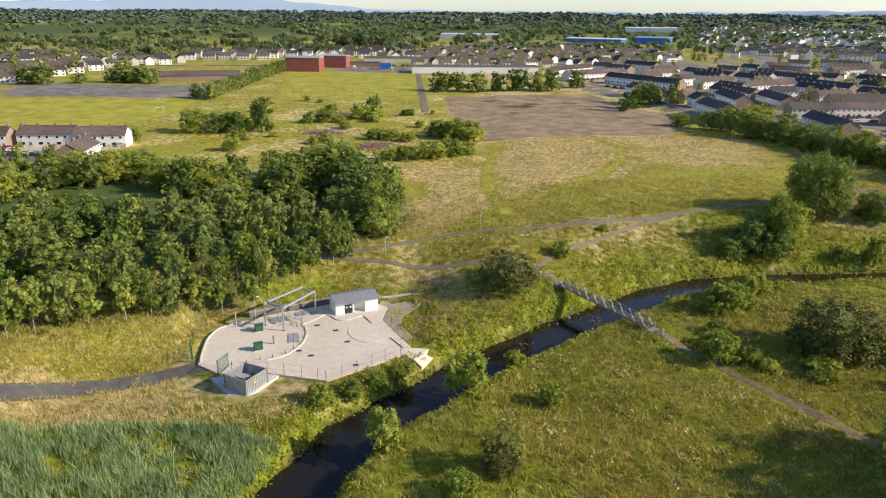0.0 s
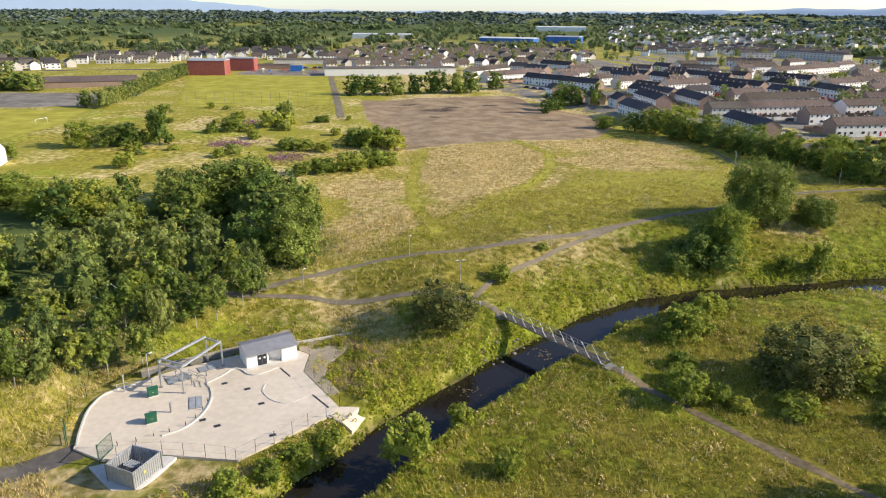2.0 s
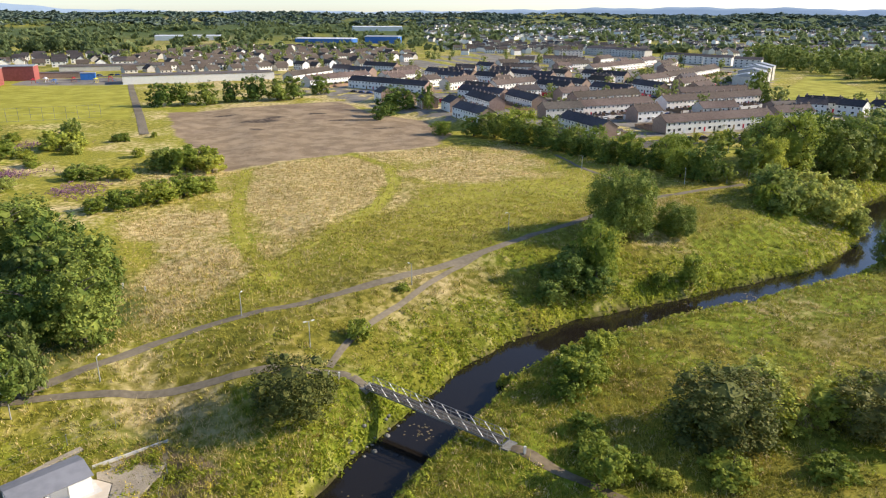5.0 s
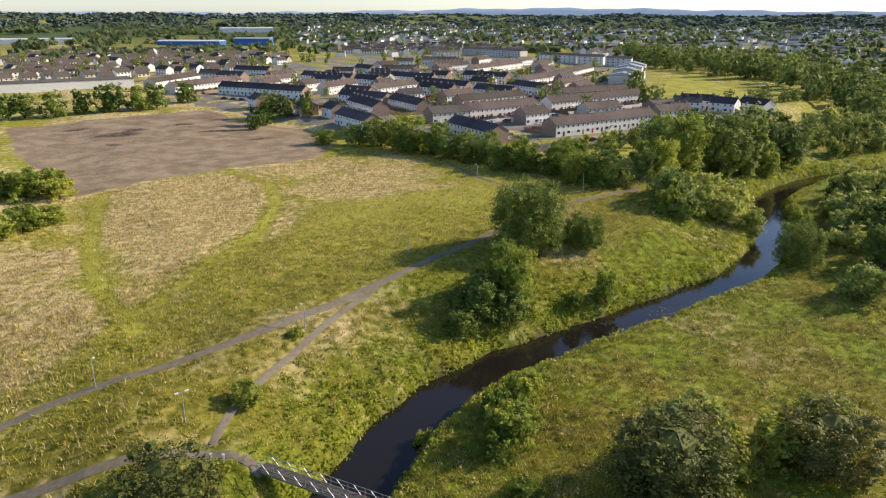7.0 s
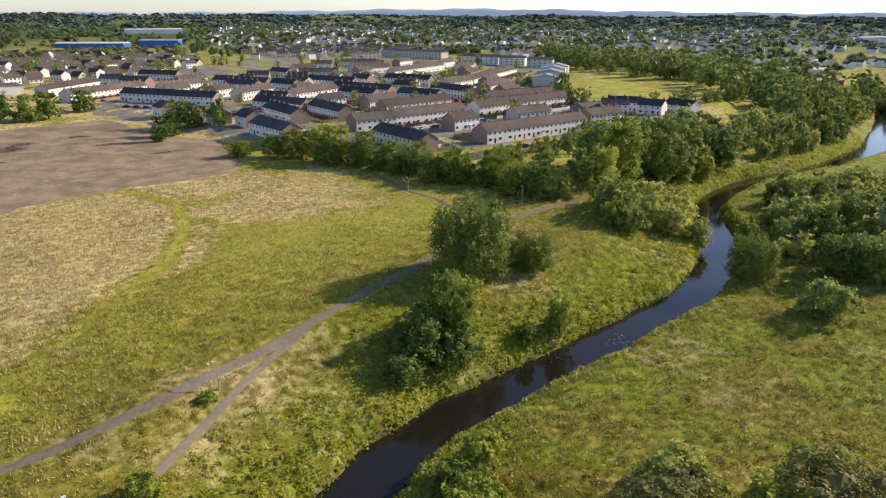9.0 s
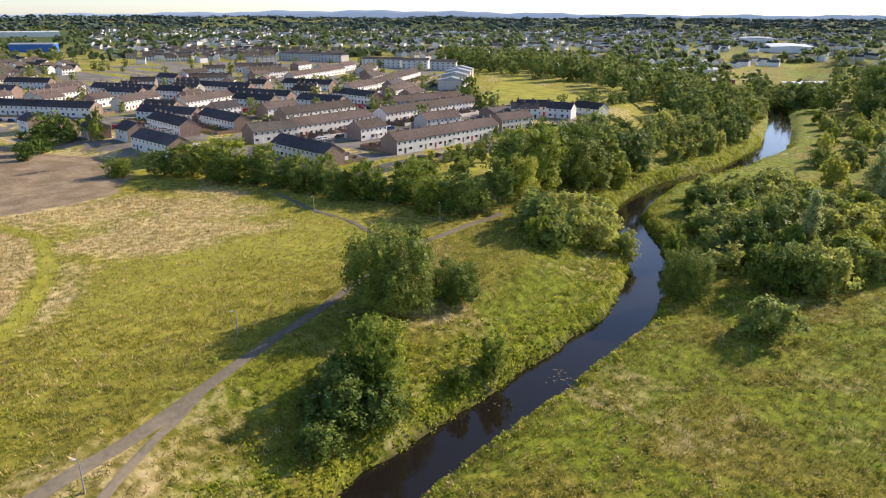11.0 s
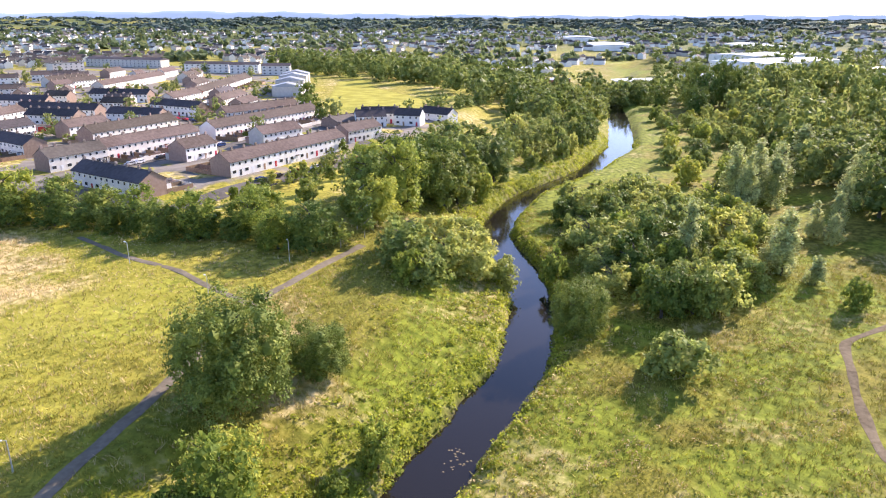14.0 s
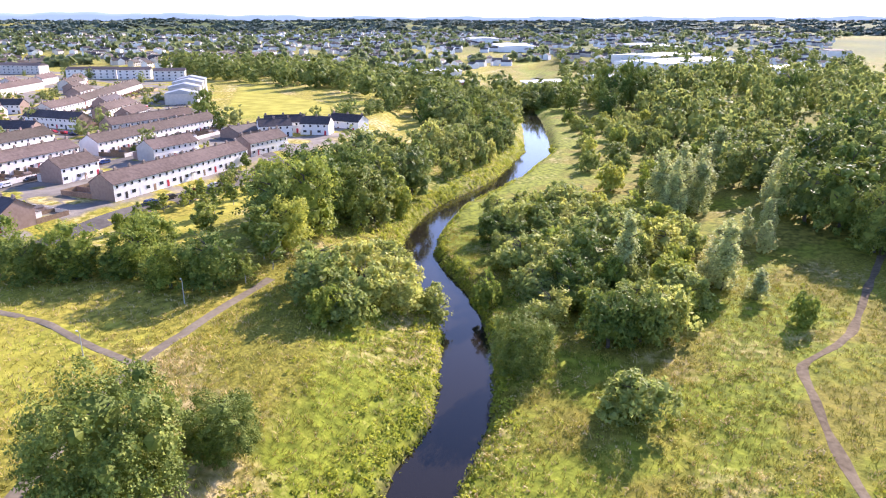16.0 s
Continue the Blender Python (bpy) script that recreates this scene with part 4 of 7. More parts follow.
for key, x, y, h, r in (("oak", 156, 188, 15.5, 7.2), ("ash", 163, 185, 17, 7.4), ("oak", 173, 188, 17, 7.6), ("oak", 183, 184, 15, 7), ("ash", 165, 194, 15.5, 6.5), ("oak", 181, 196, 16, 7.5), ("oak", 192, 190, 15.5, 7), ("ash", 150, 180, 11, 5), ("bush", 199, 182, 9, 4.4)):
    plant(key, x, y, h, r)
grove([(188, 183), (236, 187), (236, 210), (196, 206)], 22, ["oak_lo", "ash_lo", "ash_lo", "birch"], 10, 15, 6.5, 5, 0.42, 9)
grove([(236, 185), (305, 186), (305, 204), (240, 206)], 22, ["ash_lo", "birch", "ash_lo", "willow"], 7, 11, 6.5, 15, 0.45, 9)
grove([(305, 188), (345, 197), (404, 218), (398, 250), (330, 240), (305, 212)], 40, ["oak_lo", "ash_lo", "ash_lo", "birch"], 9.5, 15, 7.0, 16, 0.42, 9)
grove([(140, 120), (150, 131), (166, 138), (186, 152), (205, 158), (222, 150), (226, 128), (200, 112), (165, 109), (148, 112)], 62, ["willow", "willow", "bush", "willow", "darkbush"], 5.5, 9.5, 5.2, 6, 0.62, 10)
for x, y, h, r in ((173, 121, 15.5, 4.4), (222, 118, 16, 5.6), (228, 122, 18, 6.2), (234, 118, 17, 6.0), (246, 114, 16, 6.2), (240, 118, 17, 5.8), (231, 113, 15, 5.4), (213, 97, 10.5, 3.6), (209, 101, 9, 3.4), (178, 104, 14.5, 5.2), (183, 106, 11, 4.6), (176, 98, 6.5, 3.4), (205, 97, 8, 3.2), (221, 118, 13, 4.6)):
    plant("poplar", x, y, h, r)
verge_rng = random.Random(29)
for k in range(16):
    x = 146 + 4.2 * k + verge_rng.uniform(-1.2, 1.2)
    plant(verge_rng.choice(("birch", "ash_lo", "bush", "birch")), x, 219 + 0.2 * (x - 146) + verge_rng.uniform(-3, 3), verge_rng.uniform(3.2, 6.0), verge_rng.uniform(1.5, 2.4))
plant("bush", 167, 91, 6.0, 3.2)
plant("willow", 152, 113, 7.6, 4.8)
grove([(214, 84), (250, 104), (310, 118), (310, 60), (225, 55)], 46, ["oak_lo", "ash_lo", "ash_lo", "birch", "birch", "ash_lo", "poplar"], 11, 18, 6.5, 7, 0.4, 12)
grove([(236, 128), (262, 150), (300, 160), (350, 172), (392, 190), (400, 150), (330, 118), (250, 104)], 60, ["willow", "bush", "ash_lo", "willow", "bush_lo"], 4.5, 9.5, 6, 17, 0.5, 14)
grove([(310, 120), (420, 165), (480, 205), (560, 190), (560, 40), (420, 0), (310, 20)], 150, [], 11, 20, 8, 18, 0.42, 12, far="woodland_slope")
grove([(190, 60), (214, 78), (225, 55), (215, 30)], 14, ["alder", "oak", "birch"], 11, 16, 6, 8, 0.36)
for x, y, h, r in ((449, 182, 25, 9), (459, 170, 28, 8), (440, 174, 22, 8), (405, 90, 22, 9), (470, 160, 20, 8), (425, 176, 15, 7), (436, 198, 14, 7), (412, 172, 12, 6)):
    plant("oak", x, y, h, r)
for x, y, h, r in ((65, 65, 12, 6), (71, 60, 12, 6), (60, 55, 11, 5), (48.5, 59.5, 10.5, 5), (57, 65, 12, 5.5), (53, 55, 11, 5)):
    plant("oak", x, y, h, r)


# ---- houses ----
def window_mesh(w, h, name="window"):
    """A white frame round a sunk dark pane, in one piece, its back at y = 0 and its face towards -y."""
    t = 0.1
    rings = [(w / 2, 0.0, h, 0.0), (w / 2, 0.0, h, -0.07), (w / 2 - t, t, h - t, -0.07), (w / 2 - t, t, h - t, -0.02)]
    v = [(x, y, z) for hw, z0, z1, y in rings for x, z in ((-hw, z0), (hw, z0), (hw, z1), (-hw, z1))]
    f = [(r * 4 + k, r * 4 + (k + 1) % 4, r * 4 + 4 + (k + 1) % 4, r * 4 + 4 + k) for r in range(3) for k in range(4)] + [(12, 13, 14, 15)]
    me = bpy.data.meshes.new(name)
    me.from_pydata(v, [], f)
    me.materials.append(WHITE_PAINT), me.materials.append(PANE)
    me.polygons.foreach_set("material_index", [0] * 12 + [1])
    return me


def box_mesh(name, size, mats):
    b = Build().box(*size)
    me = bpy.data.meshes.new(name)
    me.from_pydata(b.v, [], b.f)
    me.materials.append(mats)
    return me


WINDOW_WIDE, WINDOW_SMALL = window_mesh(1.8, 1.25), window_mesh(1.1, 1.1)
DOORS = [box_mesh("door", (-0.47, -0.06, 0, 0.47, 0, 2.05), m) for m in (WHITE_PAINT, DARK, RED_PAINT, WOOD_FENCE)]


def chimney_mesh(mat):
    """A stack with a wider cap and a sunk top, in one piece."""
    rings = [(0.46, 0.3, -1.1), (0.46, 0.3, 0.75), (0.53, 0.37, 0.75), (0.53, 0.37, 0.88), (0.36, 0.2, 0.88), (0.28, 0.14, 1.2), (0.16, 0.08, 1.2), (0.16, 0.08, 1.05)]
    v = [(x, y, z) for hx, hy, z in rings for x, y in ((-hx, -hy), (hx, -hy), (hx, hy), (-hx, hy))]
    n = len(rings)
    f = [(r * 4 + k, r * 4 + (k + 1) % 4, r * 4 + 4 + (k + 1) % 4, r * 4 + 4 + k) for r in range(n - 1) for k in range(4)] + [(3, 2, 1, 0), tuple(range(4 * n - 4, 4 * n))]
    me = bpy.data.meshes.new("chimney")
    me.from_pydata(v, [], f)
    me.materials.append(mat)
    return me


CHIMNEY_BRICK, CHIMNEY_GREY = chimney_mesh(BRICK_BROWN), chimney_mesh(CHIMNEY_POT)


BUILT = []


def terrace(x0, y0, x1, y1, roof=None, wall=None, gable=None, eaves=5.1, ridge=7.9, deep=9.2, chimney=None, label="", windows=True, name="terrace", unit=6.0, storeys=2):
    """A row of houses whose ridge runs from one point to another; its doors face its right-hand side."""
    roof, wall, gable, chimney = roof or ROOF_BROWN, wall or RENDER_GREY, gable or BRICK_BROWN, chimney or CHIMNEY_GREY
    length = math.hypot(x1 - x0, y1 - y0) * SITE
    n = max(1, round(length / unit))
    z = min(ground(x0, y0), ground(x1, y1), ground((x0 + x1) / 2, (y0 + y1) / 2))
    root = thing(name, (x0 + x1) / 2, (y0 + y1) / 2, z, math.degrees(math.atan2(y1 - y0, x1 - x0)), label or "row of two-storey terraced houses with tiled roof", "house", "terraced houses of the estate", real=True)
    BUILT.append(((x0, y0), (x1, y1)))
    hl, hd = length / 2, deep / 2
    b = Build()
    v = [(x, y, zz) for x in (-hl, hl) for y, zz in ((-hd, -0.6), (hd, -0.6), (hd, eaves), (0, ridge), (-hd, eaves))]
    b.add(v, [(0, 4, 3, 2, 1), (5, 6, 7, 8, 9)], 1)
    b.add(v, [(0, 5, 9, 4), (2, 7, 6, 1), (0, 1, 6, 5), (4, 9, 8, 3), (3, 8, 7, 2)], 0)
    b.object("wall", [wall, gable], root)
    slope = (ridge - eaves) / hd
    for s in (-1, 1):
        q = Build()
        o, t = 0.35, 0.16
        pts = [(hd + o, eaves - slope * o), (hd + o, eaves - slope * o + t), (0, ridge + t), (0, ridge)]
        vv = [(x, s * y, zz) for x in (-hl - 0.2, hl + 0.2) for y, zz in pts]
        q.add(vv, [(0, 1, 2, 3), (7, 6, 5, 4), (1, 5, 6, 2), (0, 3, 7, 4), (0, 4, 5, 1), (3, 2, 6, 7)])
        q.object("roof_slope", roof, root)
    Build().bar((-hl - 0.2, 0, ridge + 0.2), (hl + 0.2, 0, ridge + 0.2), 0.3, 0.14).object("ridge_tiles", roof, root)
    for k in range(n + 1) if n > 1 else [0]:
        x = -hl + length * k / n
        shared("chimney", chimney, root, pose(min(max(x, -hl + 0.7), hl - 0.7), 0.0, ridge))
    yard_rng = random.Random(int(abs(x0) * 7 + abs(y0)))
    if windows and y0 < 345 and name == "terrace":
        for k in range(n):
            if yard_rng.random() < 0.5:
                c, w, out, top = -hl + length * (k + 0.5) / n + yard_rng.uniform(-1.2, 1.2), yard_rng.uniform(2.0, 3.2), yard_rng.uniform(1.6, 3.6), yard_rng.uniform(2.3, 2.9)
                Build().box(c - w / 2, hd, -0.5, c + w / 2, hd + out, top).object("rear_extension", yard_rng.choice((RENDER_WHITE, RENDER_CREAM, BRICK_BROWN)), root)
                Build().box(c - w / 2 - 0.1, hd, top, c + w / 2 + 0.1, hd + out + 0.1, top + 0.12).object("flat_roof", ROOF_GREY, root)
            if yard_rng.random() < 0.35:
                c = -hl + length * (k + 0.5) / n + 1.7
                Build().box(c - 0.9, -hd - 1.1, 2.2, c + 0.9, -hd, 2.35).object("porch_canopy", yard_rng.choice((ROOF_GREY, WHITE_PAINT)), root)
                for e in (-0.8, 0.8):
                    Build().box(c + e - 0.06, -hd - 1.05, -0.1, c + e + 0.06, -hd - 0.93, 2.2).object("porch_post", WHITE_PAINT, root)
    if windows:
        for k in range(n):
            c = -hl + length * (k + 0.5) / n
            for side, turn in ((-hd, 0), (hd, 180)) if y0 < 330 else ((-hd if x1 > x0 and abs(y1 - y0) < x1 - x0 or y1 < y0 else hd, 0 if x1 > x0 and abs(y1 - y0) < x1 - x0 or y1 < y0 else 180),):
                for level in range(storeys):
                    zz = 1.0 + level * 2.55
                    if level == 0:
                        shared("window", WINDOW_WIDE, root, pose(c - 1.2, side, zz, 0, 0, turn))
                        shared("door", DOORS[(k * 3 + int(abs(x0))) % 4], root, pose(c + 1.7, side, 0, 0, 0, turn))
                    else:
                        shared("window", WINDOW_SMALL, root, pose(c - 1.5, side, zz, 0, 0, turn))
                        shared("window", WINDOW_SMALL, root, pose(c + 1.5, side, zz, 0, 0, turn))
    return root


SLATE_ROW = dict(roof=ROOF_SLATE, wall=RENDER_WHITE, label="row of white two-storey terraced houses with dark slate roof")
BROWN_ROW = dict(roof=ROOF_BROWN, wall=RENDER_GREY, label="row of grey rendered terraced houses with brown tiled roof")
CREAM_ROW = dict(roof=ROOF_BROWN, wall=RENDER_WHITE, gable=RENDER_CREAM, label="row of cream terraced houses with brown roof")
terrace(158, 470, 174, 434, **SLATE_ROW)
terrace(176, 432, 182, 416, **SLATE_ROW)
terrace(197, 455, 215, 411, **SLATE_ROW)
terrace(195, 398, 207, 362, **SLATE_ROW)
terrace(158, 374, 188, 387, **CREAM_ROW)
terrace(139, 393, 161, 406, **CREAM_ROW)
terrace(135, 358, 145, 332, **SLATE_ROW)
terrace(148, 331, 147, 303, **SLATE_ROW)
terrace(97, 424, 125, 379, **SLATE_ROW)
terrace(109, 298, 110, 274, **SLATE_ROW)
terrace(135, 260, 134.5, 233, chimney=CHIMNEY_GREY, **{**SLATE_ROW, "wall": RENDER_GREY})
terrace(136, 281, 153, 281, **{**BROWN_ROW, "roof": ROOF_GREY})
terrace(154, 283, 189, 285.5, **BROWN_ROW)
terrace(167, 310, 204, 315, **BROWN_ROW)
terrace(204, 350, 211, 328, **SLATE_ROW)
terrace(233, 361, 234, 333, **SLATE_ROW)
terrace(245, 425, 257, 397, **SLATE_ROW)
terrace(249, 375, 275, 386, **CREAM_ROW)
terrace(276, 387, 356, 436, **{**CREAM_ROW, "gable": BRICK_RED})
terrace(271, 461, 340, 498, **CREAM_ROW)
terrace(273, 515, 302, 521, **CREAM_ROW)
terrace(226, 313, 264, 310, **{**BROWN_ROW, "roof": ROOF_BROWN})
terrace(196, 286, 255, 292, **{**BROWN_ROW, "gable": RENDER_WHITE})
terrace(157, 236, 206, 238, **{**BROWN_ROW, "wall": RENDER_WHITE})
terrace(214, 243, 231, 242, **BROWN_ROW)
terrace(185, 490, 196, 482, **SLATE_ROW)
terrace(211, 510, 216, 495, **SLATE_ROW)
terrace(233, 525, 251, 529, **CREAM_ROW)
terrace(265, 560, 278, 552, **CREAM_ROW)
terrace(221, 492, 242, 479, **BROWN_ROW)
terrace(67, 457, 98, 492, **CREAM_ROW)
terrace(72, 429, 113, 456, **CREAM_ROW)
terrace(105, 507, 115, 500, **SLATE_ROW)
terrace(113, 492, 123, 476, **SLATE_ROW)
terrace(134, 533, 150, 511, **SLATE_ROW)
terrace(119, 443, 146, 457, **CREAM_ROW)
HOUSE = dict(name="house", label="small two-storey house with brown brick gable and dark roof", unit=9)
for a in ((106, 332, 105, 322), (112, 318, 112, 308), (95, 362, 96, 354), (99, 347, 101, 338)):
    terrace(*a, roof=ROOF_SLATE, wall=RENDER_WHITE, **HOUSE)
NEW = dict(roof=ROOF_SLATE, wall=RENDER_WHITE, gable=RENDER_WHITE, name="house", unit=7.5, label="new white house with slate roof beside the trees")
for a in ((255, 266, 263, 255), (259, 252, 262, 242), (279, 252, 278, 238), (246, 262, 254, 254)):
    terrace(*a, **NEW)
terrace(238, 268, 256, 266, roof=ROOF_GREY, wall=BRICK_BROWN, eaves=3, ridge=5.2, deep=12, windows=False, name="hall", label="low brown hall with grey pitched roof")
terrace(-131, 217, -115, 218, **{**BROWN_ROW, "wall": RENDER_WHITE, "gable": RENDER_WHITE})
terrace(-114.5, 217.5, -99, 219.5, **{**BROWN_ROW, "wall": RENDER_WHITE, "gable": RENDER_WHITE})
terrace(-150, 212, -132.5, 214, **BROWN_ROW)
terrace(-102, 188, -104, 203, **{**BROWN_ROW, "roof": ROOF_BROWN})


ESTATE_ROADS = ((88, 402, 122, 345, 5), (122, 345, 119, 276, 5), (119, 276, 128, 250, 5), (128, 268, 215, 272, 5), (150, 299, 270, 303, 5), (132, 226, 215, 229, 4), (215, 229, 270, 330, 5), (270, 330, 330, 372, 5), (155, 425, 180, 340, 5), (215, 400, 222, 320, 5))


def gap(p, line):
    return float(abs(along(list(line), np.array([p[0]]), np.array([p[1]]))[0][0]))


def infill(poly, count, seed):
    """Shorter rows in the gaps of the estate, along the nearest row or across it."""
    rng = random.Random(seed)
    xs, ys = [p[0] for p in poly], [p[1] for p in poly]
    done = 0
    for _ in range(6000):
        if done >= count:
            break
        x, y = rng.uniform(min(xs), max(xs)), rng.uniform(min(ys), max(ys))
        (ax, ay), (bx, by) = min(BUILT, key=lambda s: (s[0][0] + s[1][0] - 2 * x) ** 2 + (s[0][1] + s[1][1] - 2 * y) ** 2)
        a = math.atan2(by - ay, bx - ax) + rng.choice((0, 0, 0, math.pi / 2))
        half = rng.choice((14, 11, 8.5, 6))
        u = (math.cos(a) * half, math.sin(a) * half)
        test = [(x + u[0] * k, y + u[1] * k) for k in (-1, -0.5, 0, 0.5, 1)]
        if not inside(poly, np.array([q[0] for q in test]), np.array([q[1] for q in test])).all():
            continue
        if any(gap(q, s) < 11 for q in test for s in BUILT) or any(gap(q, ((r[0], r[1]), (r[2], r[3]))) < 6.5 for q in test for r in ESTATE_ROADS):
            continue
        if half * math.cos(a) < 0:
            u = (-u[0], -u[1])
        terrace(x - u[0], y - u[1], x + u[0], y + u[1], **rng.choice((SLATE_ROW, BROWN_ROW, CREAM_ROW, {**BROWN_ROW, "wall": RENDER_WHITE})))
        done += 1


infill([(98, 410), (118, 372), (126, 300), (150, 262), (228, 252), (262, 300), (310, 372), (250, 400), (235, 470), (160, 490), (110, 480)], 22, 5)
infill([(235, 440), (330, 400), (395, 470), (390, 540), (300, 590), (220, 540)], 12, 6)


def flats(x0, y0, x1, y1, deep, storeys, wall, roof, pitched, label):
    """A long block of flats with window bands."""
    length, deep = math.hypot(x1 - x0, y1 - y0) * SITE, deep * SITE
    z = ground((x0 + x1) / 2, (y0 + y1) / 2)
    root = thing("flats", (x0 + x1) / 2, (y0 + y1) / 2, z, math.degrees(math.atan2(y1 - y0, x1 - x0)), label, "flats", real=True)
    top = storeys * 2.7
    Build().box(-length / 2, -deep / 2, -0.6, length / 2, deep / 2, top).object("wall", wall, root)
    if pitched:
        b = Build()
        v = [(x, y, zz) for x in (-length / 2 - 0.3, length / 2 + 0.3) for y, zz in ((-deep / 2 - 0.4, top), (0, top + 2.4), (deep / 2 + 0.4, top))]
        b.add(v, [(0, 1, 2), (5, 4, 3), (0, 3, 4, 1), (1, 4, 5, 2), (2, 5, 3, 0)])
        b.object("roof", roof, root)
    else:
        Build().box(-length / 2 - 0.3, -deep / 2 - 0.3, top, length / 2 + 0.3, deep / 2 + 0.3, top + 0.4).object("roof", roof, root)
    n = int(length / 5)
    for k in range(n):
        for level in range(storeys):
            for side, turn in ((-deep / 2, 0), (deep / 2, 180)):
                shared("window", WINDOW_WIDE, root, pose(-length / 2 + (k + 0.5) * length / n, side, 0.9 + level * 2.7, 0, 0, turn))
    return root


flats(404, 672, 423, 600, 11, 3, RENDER_CREAM, ROOF_SLATE, True, "long three-storey flats with slate roof")
flats(345, 633, 369, 631, 10, 3, RENDER_CREAM, ROOF_GREY, False, "flat-roofed cream flats with pale panels")
flats(400, 545, 416, 515, 10, 3, RENDER_GREY, ROOF_SLATE, True, "grey three-storey flats with a dark slate roof")
flats(410, 509, 423, 492, 10, 3, RENDER_GREY, ROOF_SLATE, True, "grey three-storey flats with a dark slate roof")
flats(413, 479, 425, 463, 10, 3, RENDER_GREY, ROOF_SLATE, True, "grey three-storey flats with a dark slate roof")


def shed_roof_hall(x, y, turn, w, d, h, wall, roof, label, rise=1.2, name="warehouse"):
    root = thing(name, x, y, ground(x, y), turn, label, "building", real=True)
    w, d = w * SITE, d * SITE
    Build().box(-w / 2, -d / 2, -0.8, w / 2, d / 2, h).object("wall", wall, root)
    b = Build()
    v = [(xx, yy, zz) for xx in (-w / 2 - 0.3, w / 2 + 0.3) for yy, zz in ((-d / 2 - 0.3, h), (-d / 2 - 0.3, h + 0.3), (0, h + rise), (d / 2 + 0.3, h + 0.3), (d / 2 + 0.3, h))]
    b.add(v, [(0, 1, 2, 3, 4), (9, 8, 7, 6, 5), (1, 6, 7, 2), (2, 7, 8, 3), (0, 4, 9, 5), (0, 5, 6, 1), (3, 8, 9, 4)])
    b.object("roof", roof, root)
    return root


for x, y, h in ((314, 361, 6.5), (325, 369, 9), (336, 377, 10.5), (348, 386, 11)):
    shed_roof_hall(x, y, 37, 9.4, 15, h, RENDER_CREAM, ROOF_METAL, "pale gabled block of flats with a grey metal roof", 2.6, "flats")
shed_roof_hall(-94.5, 489, -4, 23, 15, 11.5, BRICK_RED, ROOF_METAL, "red brick sports hall of the school", 1.5, "sports_hall")
shed_roof_hall(-79, 524, -4, 18, 13, 10.5, BRICK_RED, ROOF_METAL, "red brick school block", 1.0, "school_block")
shed_roof_hall(-148, 418, 14, 56, 22, 3.6, BRICK_BROWN, ROOF_BROWN, "long low school building with dark roof", 3.0, "school")
shed_roof_hall(20, 486, 3, 84, 18, 6, RENDER_WHITE, ROOF_GREY, "long low white building with flat roof", 0.4, "community_building")
shed_roof_hall(-30, 590, 0, 70, 14, 4, RENDER_CREAM, ROOF_GREY, "long low cream building with grey roof", 1.6, "community_building")
shed_roof_hall(-42, 516, 0, 8, 6, 5, BLUE_CLAD, ROOF_METAL, "small blue clad hall beside the playground", 0.6, "hall")
shed_roof_hall(-58, 533, 0, 24, 8, 4, BRICK_BROWN, ROOF_GREY, "low brown brick school wing", 0.5, "school_block")
shed_roof_hall(285, 1000, -30, 46, 24, 11, BLUE_CLAD, ROOF_METAL, "large bright blue clad warehouse", 2)
shed_roof_hall(215, 1040, -30, 80, 30, 7, BLUE_CLAD, ROOF_WHITE, "long pale blue warehouse", 2)
shed_roof_hall(40, 1150, -10, 90, 30, 7, RENDER_WHITE, ROOF_WHITE, "long white industrial shed far away", 2)
shed_roof_hall(420, 1500, -10, 100, 40, 10, RENDER_WHITE, ROOF_WHITE, "big white industrial shed far away", 2)
shed_roof_hall(524, 372, -56, 44, 24, 6, BRICK_RED, ROOF_METAL, "industrial shed with red brick base", 1.5)
shed_roof_hall(560, 335, -56, 34, 24, 7, RENDER_GREY, ROOF_WHITE, "industrial shed with pale roof", 1.5)
shed_roof_hall(492, 290, -20, 34, 12, 4, BRICK_RED, ROOF_METAL, "low industrial shed with red base", 1.0)
shed_roof_hall(600, 262, -40, 44, 24, 6, RENDER_GREY, ROOF_WHITE, "industrial shed with pale roof", 1.5)
shed_roof_hall(628, 210, -40, 40, 30, 6, RENDER_WHITE, ROOF_WHITE, "low white retail shed", 1.0)
shed_roof_hall(700, 172, -25, 110, 50, 10, RENDER_WHITE, ROOF_WHITE, "big white supermarket shed", 1.5)
shed_roof_hall(800, 200, -25, 90, 50, 10, RENDER_WHITE, ROOF_WHITE, "big white retail shed", 1.5)
shed_roof_hall(690, 90, -30, 60, 24, 6, RENDER_WHITE, ROOF_WHITE, "long low white retail shed", 1.0)
shed_roof_hall(505, 46, -60, 50, 14, 5, RENDER_GREY, ROOF_WHITE, "low shed with a white roof", 0.6)
shed_roof_hall(860, 40, 10, 40, 20, 16, RENDER_GREY, ROOF_GREY, "tall grey block in the far town", 0.5)
shed_roof_hall(1000, 420, 25, 120, 50, 8, RENDER_WHITE, ROOF_WHITE, "big pale industrial shed", 2)
shed_roof_hall(1100, 250, 25, 120, 50, 8, RENDER_WHITE, ROOF_WHITE, "big pale industrial shed", 2)
shed_roof_hall(1250, 560, 25, 120, 50, 8, RENDER_WHITE, ROOF_METAL, "big grey industrial shed", 2)


